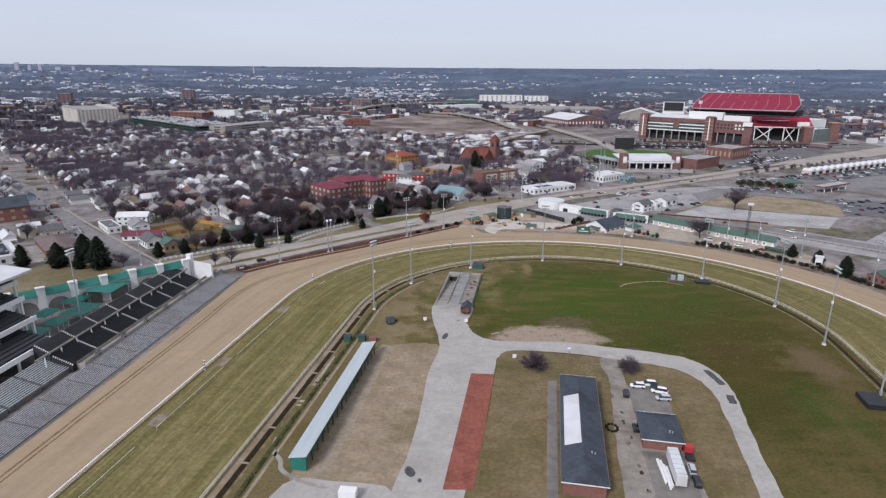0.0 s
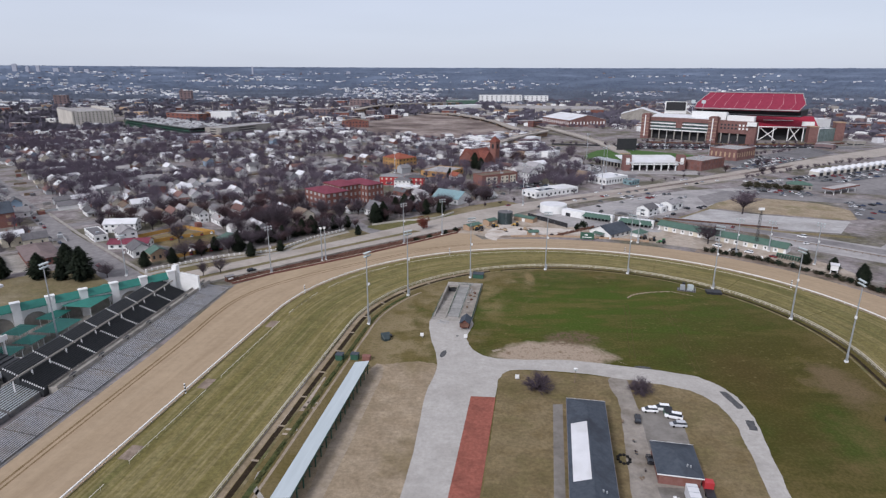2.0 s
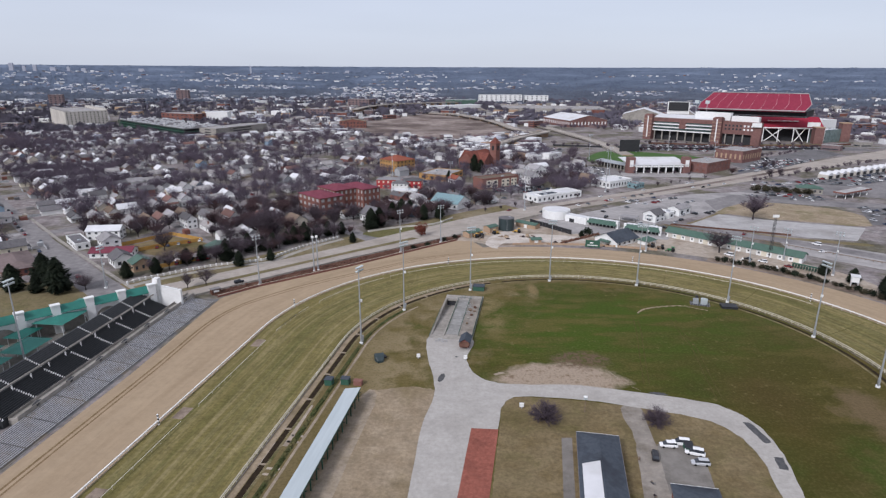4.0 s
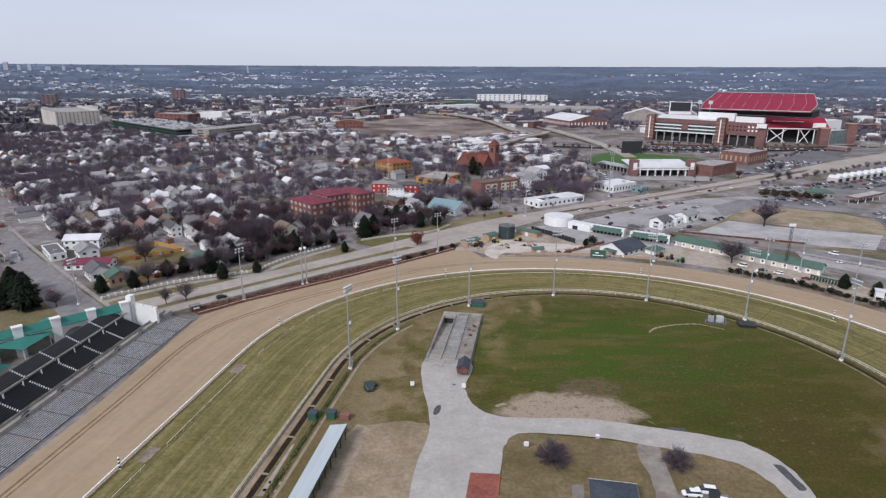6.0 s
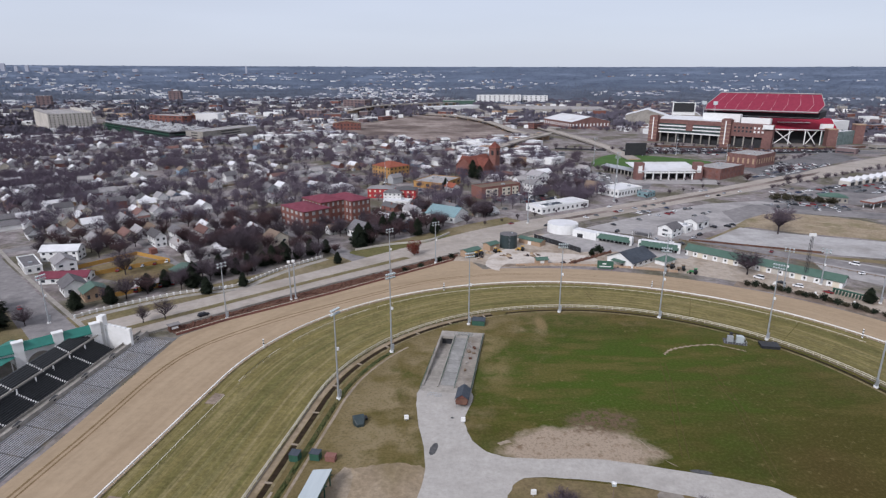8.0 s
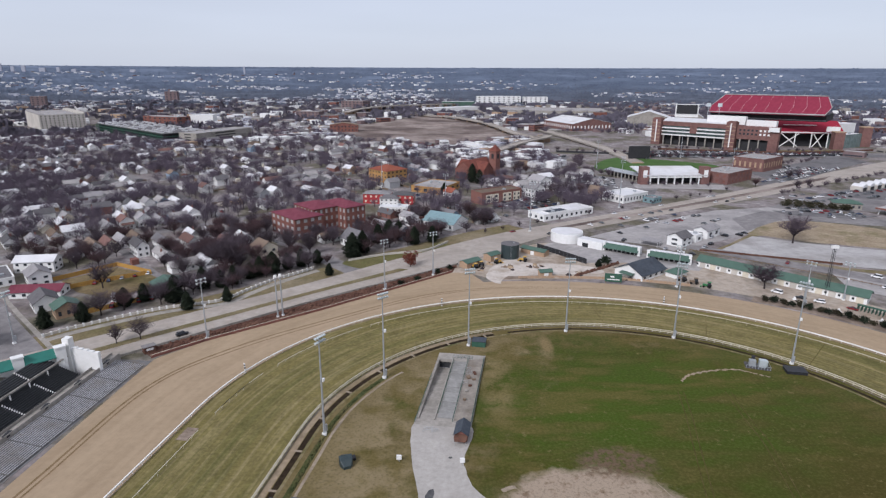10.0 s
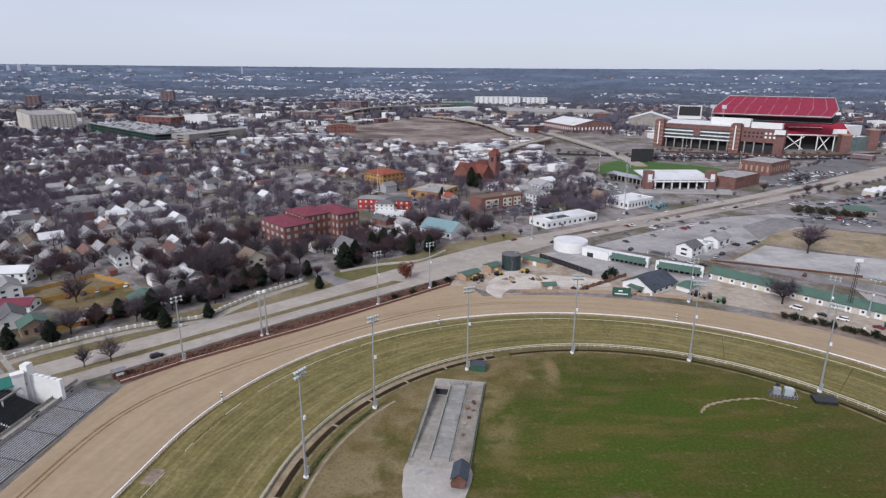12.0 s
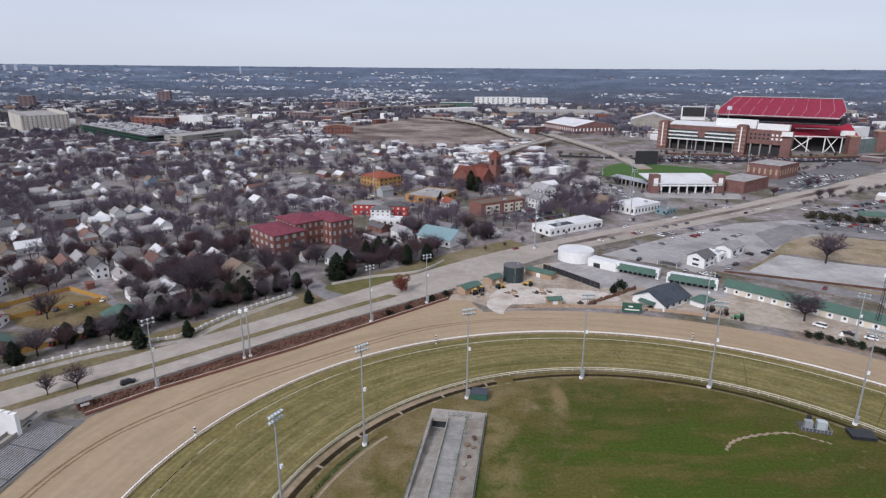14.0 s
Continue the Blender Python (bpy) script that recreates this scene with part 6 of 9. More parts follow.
block("white_house", "white house with a pale roof among bare trees", 70, 622, 125, 10, 14, 7, "white", "lot", "gable", 3, 2, 4.0, cat="house")
block("white_house", "white house with a white roof among bare trees", 96, 664, 125, 12, 16, 7, "white", "white_roof", "gable", 3, 2, 4.0, cat="house")
block("white_cottage", "white gabled house with a grey roof", 78, 598, 35, 12, 12, 8, "white", "shingle_grey", "gable", 4, 2, cat="house")
# church
ch = block("church", "red brick church with steep tiled roofs", 30, 702, -38, 20, 40, 9.5, "brick_dark", "church_tile", "gable", 8.5, 1, 4.5, cat="church")
part("transept", Geo().gable_body(16, 34, 9, 7.5), "brick_dark", ch).rotation_euler = (0, 0, radians(90))
part("transept_roof", Geo().gable_roof(16, 34, 9, 7.5, 0.6, 0.25), "church_tile", ch).rotation_euler = (0, 0, radians(90))
tw_ = thing("bell_tower", "square brick bell tower with a pyramid roof", "tower", pose(51, 708, 0, 0, 0, -38))
part("shaft", Geo().box(0, 0, 0, 25, 8.2, 8.2), "brick", tw_)
part("belfry", Geo().box(0, 0, 25, 26, 9.2, 9.2), "brick_dark", tw_)
part("spire", Geo().hip_roof(8.6, 8.6, 26, 6.5, 0.5), "church_tile", tw_)
for a in range(4):
    o = part("louvre", Geo().box(0, -4.15, 18, 23, 3.0, 0.12), "dark", tw_)
    o.rotation_euler = (0, 0, radians(90 * a))

# buildings east of the yard
g = Geo().flat(ragged(smooth([(2, 394.5), (14, 391), (30, 381.5), (58, 384), (95, 381), (128, 372), (150, 360), (172, 345), (196, 320), (206, 300), (216, 306), (212, 334), (180, 372), (150, 402), (112, 420), (88, 444), (64, 452), (36, 432), (10, 409)], 5), 0.3, 6), 0.05)
sheet("works_yard", g, "gravel", "pale gravel works yard behind the dirt course", "yard")
g = Geo().flat([(66, 452), (58, 440), (80, 411), (104, 412), (124, 402), (140, 398), (148, 408), (128, 424), (98, 446), (82, 456)], 0.062)
sheet("works_lot", g, "lot", "grey concrete lot behind the works yard", "pavement")
sheet("limestone_yard", Geo().flat(ragged(smooth([(24.5, 397.2), (37.3, 417.2), (51.5, 408.5), (58.0, 410.0), (82.0, 404.0), (86.0, 393.0), (56.0, 390.5), (33.2, 385.3), (28.9, 375.7), (23.0, 383.2)], 5), 0.5, 8), 0.064), "gravel_white", "pale crushed limestone spread in the works yard", "yard")
BUILT += [(38, 420, 9), (76, 452, 14), (106, 392, 16), (100, 436, 12), (128, 415, 14), (150, 398, 16), (170, 378, 20), (186, 362, 20), (150, 450, 12), (172, 467, 12), (60, 420, 20)]
tk = thing("water_tank", "squat dark green-black steel water tank", "tank", pose(38.4, 421.5, 0))
part("shell", Geo().cyl(0, 0, 0, 8.4, 5.3, n=28), "tank", tk)
part("roof", Geo().cyl(0, 0, 8.4, 8.9, 5.5, 1.2, n=28), "shingle_dark", tk)
part("hatch", Geo().cyl(2.2, 0, 8.5, 9.2, 0.5, n=10), "galv", tk)
part("ladder", Geo().box(-0.3, -5.4, 0, 8.6, 0.06, 0.06).box(0.3, -5.4, 0, 8.6, 0.06, 0.06), "galv", tk)
rd = thing("round_wall", "white curved wall of a low round building", "building", pose(79, 459.5, 0))
part("drum", Geo().cyl(0, 0, 0, 6.0, 10.2, n=36), "white", rd)
part("roof", Geo().cyl(0, 0, 6.0, 6.1, 9.8, n=32), "white_roof", rd)
for x, y, a, lx, ly, h in ((14.5, 404.5, 42, 11, 6, 3.2), (27.5, 416.6, 42, 8, 6, 3.6), (54, 428.5, -40, 16, 6, 3.0), (53.8, 388.5, 10, 6.5, 4, 2.8)):
    s_ = thing("green_shed", "small shed with a dark green roof in the yard", "shed", pose(x, y, 0.05, 0, 0, a), "yard sheds")
    part("wall", Geo().gable_body(ly, lx, h, 1.0), "brick_tan", s_)
    part("roof", Geo().gable_roof(ly, lx, h, 1.0, 0.5, 0.15), "green_roof", s_)
    part("door", Geo().box(ly / 2 + 0.03, 0, 0, 2.3, 0.1, 2.4), "white", s_)
    s_.rotation_euler = (0, 0, radians(a - 90))
dk = thing("windscreen_fence", "tall black windscreen fence across the lot", "fence")
part("cloth", Geo().wall([(57, 440), (68, 426.5), (80.5, 409)], 0.12, 0.1, 3.2), "black", dk)
for x, y, a in along([(57, 440), (68, 426.5), (80.5, 409)], 3.0):
    part("post", Geo().cyl(x, y, 0, 3.3, 0.08, n=5), "galv", dk)
lwb = thing("stable_office", "long low white building beside the avenue", "building", pose(92, 444, 0, 0, 0, -42))
part("wall", Geo().box(0, 0, 0, 4.6, 17, 7), "white", lwb)
part("roof", Geo().box(0, 0, 4.6, 4.8, 16.4, 6.4), "white_roof", lwb)
part("doorway", Geo().box(-3, -3.52, 0, 2.6, 4, 0.12), "dark", lwb)
# gate rows with green awnings
for (x0, y0), (x1, y1) in (((97.8, 437.3), (115.2, 425.2)), ((119.3, 420.7), (139.2, 409.2))):
    L = math.dist((x0, y0), (x1, y1))
    a = math.degrees(math.atan2(y1 - y0, x1 - x0))
    w = thing("gate_row", "white gate building with a dark green awning", "building", pose(x0, y0, 0, 0, 0, a), "gate rows")
    part("wall", Geo().box(L / 2, 3.0, 0, 4.4, L, 5), "white", w)
    part("roof", Geo().box(L / 2, 3.0, 4.4, 4.6, L - 0.4, 4.6), "white_roof", w)
    part("awning", Geo().slab((0, -3.0, 2.4), (L, -3.0, 2.4), (L, 0.9, 4.7), (0, 0.9, 4.7), 0.2), "green_roof", w)
    for k in range(8):
        part("gate_opening", Geo().box(L * (k + 0.5) / 8, 0.47, 0, 2.8, L / 8 * 0.7, 0.1), "dark", w)
    for k in range(9):
        part("roof_cap", Geo().cyl(L * k / 8, 1.2, 4.5, 5.3, 0.5, 0.1, 6), "white", w)
    for k in (0, L):
        part("end_pier", Geo().box(k, -0.4, 0, 5.2, 1.6, 1.6), "white", w)
bh = thing("dark_roof_hall", "white hall under a large black shingle roof", "building", pose(105.8, 393.0, 0, 0, 0, -52))
part("wall", Geo().gable_body(17, 21, 3.2, 4.2), "white", bh)
part("roof", Geo().gable_roof(17, 21, 3.2, 4.2, 0.8, 0.25), "slate", bh)
for k in range(4):
    part("window", Geo().box(8.53, -8 + 5 * k, 1.0, 2.2, 0.1, 1.8), "glass", bh)
part("porch_roof", Geo().slab((-4, -13.5, 2.6), (4, -13.5, 2.6), (4, -10.6, 3.2), (-4, -10.6, 3.2), 0.2), "green_roof", bh)
an = thing("green_annex", "small annex with a green pyramid roof", "building", pose(124, 389.5, 0, 0, 0, 38))
part("wall", Geo().box(0, 0, 0, 2.6, 9, 7), "white", an)
part("roof", Geo().hip_roof(9, 7, 2.6, 2.2, 0.8), "green_roof", an)
# the long barn with the green roof
lb0, lb1 = Vector((142.5, 406.5)), Vector((199.0, 350.0))
mid_, ln_ = (lb0 + lb1) / 2, (lb1 - lb0).length
lb = thing("long_barn", "long white barn with a green metal gable roof", "barn", pose(mid_.x + 2.5, mid_.y + 2.5, 0, 0, 0, 45))
part("wall", Geo().gable_body(8.5, ln_, 3.8, 2.2), "white", lb)
part("roof", Geo().gable_roof(8.5, ln_, 3.8, 2.2, 0.8, 0.25), "green_roof", lb)
for k in range(14):
    yy = -ln_ / 2 + ln_ * (k + 0.5) / 14
    part("door", Geo().box(-4.28, yy, 0, 2.9, 0.1, 3.0), "stucco" if k % 3 else "cream", lb)
    part("door", Geo().box(-4.28, yy + 2.8, 1.2, 2.3, 0.12, 1.0), "dark", lb)
block("white_house", "two-storey white house with a dark roof", 148.5, 450.5, -49, 10, 12.5, 5.8, "white", "shingle_dark", "gable", 2.6, 2, 6.0, cat="house")
block("white_house", "white house with a grey roof beside the lot", 160.5, 461.0, 41, 8, 10, 4.2, "white", "white_roof", "flat", 2.0, 1, 8.0, cat="house")
block("white_house", "long white house with a grey roof by the lot", 174.5, 471.5, -49, 9.5, 17, 5.4, "white", "shingle_grey", "gable", 2.0, 1, 7.0, cat="house")
cp = thing("carport", "low grey carport on thin posts", "carport", pose(130, 449, 0, 0, 0, -40))
part("roof", Geo().slab((-6, -4, 3.4), (6, -4, 3.4), (6, 4, 3.7), (-6, 4, 3.7), 0.2), "shingle_grey", cp)
for sx in (-5.5, 5.5):
    for sy in (-3.5, 0, 3.5):
        part("post", Geo().cyl(sx, sy, 0, 3.4, 0.12, n=6), "white", cp)
# dark green notice board at the track
bd = thing("notice_board", "dark green notice board with pale unreadable lines", "sign", pose(87, 377.0, 0, 0, 0, -11))
part("panel", Geo().box(0, 0, 1.0, 5.4, 8.6, 0.4), "green_paint", bd)
part("line", Geo().box(0, -0.22, 2.0, 2.5, 6.2, 0.06), "white", bd)
part("line", Geo().box(-0.6, -0.22, 3.4, 4.1, 2.0, 0.06), "white", bd)
for q in (-3.6, 3.6):
    part("post", Geo().box(q, 0.1, 0, 1.0, 0.35, 0.35), "wood", bd)
# machines in the yard
def tractor(x, y, a, paint, label):
    t = thing("tractor", label, "tractor", pose(x, y, 0.06, 0, 0, a), "yard machines")
    part("hood", Geo().box(0, 1.3, 0.8, 1.8, 1.1, 2.4), paint, t)
    part("cab", Geo().box(0, -0.6, 1.0, 2.9, 1.6, 1.5), "glass", t)
    part("cab_roof", Geo().box(0, -0.6, 2.9, 3.1, 1.8, 1.8), paint, t)
    for sx, sy, rr in ((-1.0, -0.8, 0.9), (1.0, -0.8, 0.9), (-0.9, 1.8, 0.55), (0.9, 1.8, 0.55)):
        o = part("wheel", Geo().tube((-0.25, 0, rr), (0.25, 0, rr), rr, rr, 12), "tyre", t)
        o.location = (sx, sy, 0)
    part("bucket", loft([car_ring(2.9, 2.2, 0.1, 0.8), car_ring(3.6, 2.2, 0.1, 0.5)]), paint, t)


tractor(17.0, 400.3, 40, "yellow_paint", "yellow loader parked in the works yard")
tractor(20.5, 404.0, 10, "yellow_paint", "yellow backhoe parked in the works yard")
tractor(30.0, 409.0, -60, "yellow_paint", "yellow digger parked in the works yard")
tractor(45.6, 413.2, 70, "yellow_paint", "yellow skid loader by the tank")
tractor(129.0, 377.2, 80, "wood", "mud-brown harrow tractor beside the dirt course")
tractor(133.4, 371.6, 60, "john_green", "green tractor parked beside the dirt course")
tractor(124.5, 381.0, 40, "wood", "mud-brown tractor beside the black-roofed hall")
r = random.Random(3)
for k in range(26):
    x, y = r.choice(((22, 399), (33, 405), (40, 398), (50, 404), (62, 388), (70, 392), (25, 408))) if k < 20 else (90 + 4 * (k - 20), 384)
    x, y = x + r.uniform(-5, 5), y + r.uniform(-3, 3)
    p = thing("material_pile", "small heap of timber and soil in the yard", "pile", pose(x, y, 0.05, 0, 0, r.uniform(0, 180)), "yard piles")
    part("mound", Geo().cyl(0, 0, 0, r.uniform(0.5, 1.4), r.uniform(0.8, 2.2), 0.3, 7), r.choice(("wood", "gravel", "bark", "dirt")), p)
    part("plank", Geo().box(0.8, 0.4, 0, 0.5, 3.0, 0.5, 30), "wood", p)
fb = thing("yard_fence", "long low wooden fence above the dirt course", "fence")
for (x, y, a) in along([(40, 383.9), (60, 385.2), (82, 384), (104, 380.2), (126, 373.5)], 2.2):
    part("board", Geo().box(x, y, 0, 1.3, 2.0, 0.12, a), "brick_tan", fb)
fc = thing("verge_planting", "bed of low brown planting by the track", "planting")
part("soil", Geo().prism([(31, 382.2), (44, 383.7), (45, 387), (34, 387)], 0, 0.3), "bark_mulch", fc)

hg = Geo()
rh = random.Random(31)
for x, y, a in along([(70.4, 388.3), (85.3, 399.4), (99.6, 410.9)], 0.5):
    hg.tube((x + rh.uniform(-.6, .6), y + rh.uniform(-.6, .6), 0), (x + rh.uniform(-.8, .8), y + rh.uniform(-.8, .8), rh.uniform(0.8, 1.6)), 0.9, 0.3, 5)
tagged(part("clipped_hedge", hg, "hedge_brown"), "long dark brown clipped hedge beside the lot", "hedge", kind="stuff")
tree("shrub", 1, 90.8, 408.2, 2.3, 0, "yard shrubs", 0.9)
# far side of the turn: shrubs, cones, vans, stand
arc_out = [p for p in oval(17.5, 244.5, 165.0, 145.0) if p[0] > 150 and p[1] > 230]
r = random.Random(4)
for i, (x, y, a) in enumerate(along(arc_out, 3.6)):
    if y > 268:
        tree("shrub", i % 2, x + r.uniform(-.8, .8) + 1.5, y + r.uniform(-.8, .8) + 1.5, r.uniform(1.0, 1.5), r.uniform(0, 360), "track shrubs", 1.0)
bed0 = [p for p in oval(17.5, 244.5, 171.0, 150.5) if p[0] > 148 and p[1] > 250]
bed1 = [p for p in oval(17.5, 244.5, 162.3, 142.3) if p[0] > 146 and p[1] > 248]
g = Geo().ribbon(resample(bed0, 40), resample(bed1, 40), 0.075)
sheet("planting_bed", g, "bark_mulch", "mulched planting bed outside the far turn", "planting bed")
for x, y in ((168.5, 356.0), (180.5, 341.5), (192, 330)):
    c = thing("white_marker", "white cone-shaped marker beside the track", "marker", pose(x, y, 0.05), "white markers")
    part("cone", Geo().cyl(0, 0, 0.1, 1.4, 0.8, 0.3, 8), "white", c)
    part("base", Geo().box(0, 0, 0, 0.1, 1.8, 1.8), "white", c)
car(164.5, 364.5, 40, "white", "van", True)
car(178.0, 352.0, 55, "white", "suv", True)
car(172.0, 357.0, 45, "black", "car", True)
car(188, 343.5, 45, "red", "car", True)
js = thing("judges_stand", "white raised judges stand with stairs", "stand", pose(203.5, 312, 0, 0, 0, 60))
part("cabin", Geo().box(0, 0, 3.2, 6.0, 4.2, 3.4), "white", js)
part("roof", Geo().box(0, 0, 6.0, 6.3, 5.0, 4.2), "white_roof", js)
part("window", Geo().box(0, -1.73, 4.2, 5.4, 3.6, 0.08), "glass", js)
for sx in (-1.9, 1.9):
    for sy in (-1.5, 1.5):
        part("leg", Geo().box(sx, sy, 0, 3.2, 0.25, 0.25), "white", js)
part("stair", Geo().slab((2.2, -0.6, 3.2), (6.0, -0.6, 0.2), (6.0, 0.6, 0.2), (2.2, 0.6, 3.2), 0.2), "galv", js)
rk = thing("starting_gate", "dark green starting gate parked off the track", "starting gate", pose(195, 338, 0.05, 0, 0, -48))
part("frame", Geo().box(0, 0, 2.4, 2.9, 15, 1.2), "green_paint", rk)
for k in range(11):
    part("stall", Geo().box(-7 + 1.4 * k, 0, 0.3, 2.4, 0.25, 3.0), "green_paint", rk)
for sx in (-7.2, 7.2):
    o = part("wheel", Geo().tube((-0.2, 0, 0.6), (0.2, 0, 0.6), 0.6, 0.6, 12), "tyre", rk)
    o.location = (sx, 1.2, 0)
block("green_roof_hut", "small brick hut with a green roof", 222, 288, -60, 9, 12, 4.0, "brick", "green_roof", "gable", 2.4, 1, 3, cat="hut")
for x, y, h, a in ((-95.7, 308.2, 26, 50), (-29.5, 366.0, 26, 40), (191.5, 355.5, 19, -50), (204, 330, 24, -60), (-6, 388.5, 24, 30), (118, 372.5, 22, -20), (168, 347.5, 22, -40), (214, 283, 24, -80)):
    light_pole(x, y, h, a, "outer light poles", 3)
for dx in (-0.9, 0.9):
    p = thing("lattice_pole", "pale twin steel pole beside the track wall", "pole", pose(-72.4 + dx, 332 + dx * 0.8, 0), "twin poles")
    part("mast", Geo().cyl(0, 0, 0, 18.5, 0.4, 0.28, 8), "galv", p)
    part("head", Geo().box(0, 0, 18.5, 19.5, 1.2, 1.0), "white", p)
    part("foot", Geo().cyl(0, 0, 0, 0.6, 0.7, n=8), "white", p)
lt = thing("lattice_tower", "slender steel lattice tower behind the long barn", "tower", pose(187, 362, 0))
for sx in (-0.7, 0.7):
    for sy in (-0.7, 0.7):
        part("leg", Geo().tube((sx, sy, 0), (sx * 0.6, sy * 0.6, 24), 0.12, 0.09, 4), "black", lt)
for k in range(12):
    part("brace", Geo().tube((-0.7, -0.7, 2 * k), (0.65, 0.65, 2 * k + 2), 0.06, 0.06, 3).tube((0.7, -0.7, 2 * k), (-0.65, 0.65, 2 * k + 2), 0.06, 0.06, 3), "black", lt)
part("lamp_head", Geo().box(0, 0, 24, 25.4, 3.4, 0.8), "white", lt)

# ---- lots, field and road east of the barn ----
sheet("parking_lot", Geo().flat([(96, 468), (128, 448), (140, 436), (190, 466), (262, 512), (288, 548), (262, 560), (214, 548), (150, 508)], 0.055), "lot", "wide pale concrete parking lot", "parking lot")
sheet("parking_lot", Geo().flat([(169, 438), (205, 471), (230, 455), (260, 443), (290, 432), (262, 398), (233, 406), (206, 420)], 0.062), "lot_pale", "pale worn lot with grey patches", "parking lot")
sheet("lot_border", Geo().flat(ragged(smooth([(152, 436), (168, 441), (205, 475), (210, 473), (172, 436), (206, 416), (233, 402), (264, 392), (260, 386), (228, 398), (200, 411)], 3), 0.5, 4), 0.059), "verge", "strip of brown grass round the pale lot", "grass")
sheet("parking_lot", Geo().flat([(205, 372), (262, 318), (262, 250), (420, 250), (460, 420), (330, 420), (266, 366), (214, 408)], 0.054), "lot", "large grey parking lot beyond the turn", "parking lot")
sheet("dry_field", Geo().flat(ragged(smooth([(206, 479), (216, 470), (232, 459), (262, 447), (292, 436), (308, 452), (312, 474), (298, 497), (252, 515)], 5), 0.6, 9), 0.07), "field_straw", "straw-coloured vacant field", "field")
sheet("parking_lot", Geo().flat([(262, 560), (288, 540), (330, 548), (420, 520), (560, 600), (620, 760), (470, 700), (300, 590)], 0.057), "asphalt", "dark asphalt parking lot by the avenue", "parking lot")
sheet("road", Geo().flat([(208, 484), (252, 519), (300, 503), (346, 488), (420, 450), (440, 470), (360, 510), (300, 530), (250, 546), (214, 520)], 0.061), "asphalt", "grey side road beyond the vacant field", "road")
bl = [(150, 446), (216, 396), (300, 318)]
sheet("lane", Geo().ribbon([(x + 5, y + 5) for x, y in bl], [(x - 3, y - 4) for x, y in bl], 0.075), "asphalt", "grey lane behind the long barn", "road")
fl = thing("lot_fence", "low dark guard fence along the lane", "fence")
part("rail", Geo().wall([(150, 437), (210, 386), (290, 308)], 0.3, 0.7, 1.0), "wood", fl)
for x, y, a in along([(150, 437), (210, 386), (290, 308)], 4.0):
    part("post", Geo().box(x, y, 0, 1.2, 0.3, 0.3, a), "wood", fl)
fl = thing("lot_fence", "brown scrubby fence line round the pale lot", "fence")
part("rail", Geo().wall([(156, 437), (206, 418), (226, 410)], 0.5, 0.0, 1.1), "hedge_brown", fl)
tree("oak", 0, 222.4, 454.4, 1.45, 30, "field trees", 1.05)
tree("oak", 0, 161.5, 370.8, 1.0, 140, "field trees", 1.1)
tree("fine", 0, -122.6, 307.8, 1.35, 0, "verge trees")
tree("fine", 0, -130.0, 303.5, 1.1, 120, "verge trees")
tree("bush", 0, 29.6, 190.8, 1.3, 0, "infield bushes", 1.05)
tree("bush", 0, 63.4, 189.2, 1.12, 100, "infield bushes", 1.05)
for k in range(24, 66):
    if 20 < FE[k][0] < 420 and k % 2 == 0:
        tree("fine", 0, FE[k][0] - 3, FE[k][1] + 4.5, 0.42 + 0.1 * (k % 3), 47 * k, "avenue saplings")
tree("maple", 0, -18.9, 402.5, 0.95, 0, "verge trees")
for i, (x, y, s) in enumerate(((-116.4, 338.8, 0.95), (-130.2, 357, 1.15), (-120.2, 366, 1.25), (-107.4, 373, 1.1), (-101.8, 382, 0.95), (-97.8, 386, 1.2), (-102.2, 349.5, 0.8), (-92.5, 391, 1.3), (-79.6, 402, 1.1), (-61.2, 387, 0.75), (-53.6, 420, 1.6), (-49, 428, 1.5), (-36.0, 456.9, 1.5), (-30, 461, 1.3), (-19.0, 446.9, 1.3), (-8, 452, 1.2), (-147.1, 342.6, 1.0), (-141.2, 348.8, 1.0), (-155.7, 324.7, 1.0), (-127, 348, 1.2), (-112, 368, 1.0), (-86, 397, 1.0), (-72, 408, 0.9), (-42, 449, 1.4), (-168, 318, 1.0),
                              (-207.6, 313, 1.6), (-203, 309, 1.3), (-189, 296, 1.95), (-213, 298, 1.5), (-232, 297, 1.4), (-200, 296, 1.1), (-252, 286, 1.3),
                              (209.6, 297, 1.5), (214, 305, 1.3), (207, 318, 1.2), (222, 276, 1.6), (230, 270, 1.4), (199.5, 331, 1.1), (26, 668, 2.0), (33, 660, 1.5), (86, 404, 0.5), (-1, 604, 1.2), (40, 424, 0.4))):
    tree("fir", i % 3, x, y, s * (0.75 if x > 190 else 1.0), 37 * i, "conifers", 1.25)
for x, y in ((-4, 391.5), (-22, 373.5), (-14, 380.5), (3, 398)):
    tree("shrub", 1, x, y, 1.2, x * 9, "track shrubs")

# street west of the stands: building group, cars
hall = block("brick_hall", "red brick hall with pale pilasters under a dark roof", -322, 402, -47, 26, 34, 10, "brick", "slate", "gable", 5.5, 2, 6.5, "brick_tan", cat="hall")
part("gable_panel", Geo().box(0, 17.1, 0, 10, 26.2, 0.3), "red_paint", hall, "red painted end wall")
block("flat_house", "long house with a brown hipped roof beside the street", -237, 333.5, 43, 16, 37, 4, "brick_dark", "shingle_mauve", "hip", 2.4, 1, 4, cat="house")
block("white_pool_house", "white flat building with a dark roof panel", -257.5, 310.5, 43, 20, 33, 4.5, "white", "white_roof", "flat", storeys=1, bay=5)
block("roof_panel", "dark flat roof deck on a white building", -257.5, 310.5, 43, 12, 22, 5.2, "slate", "slate", "flat", storeys=1, win=False)
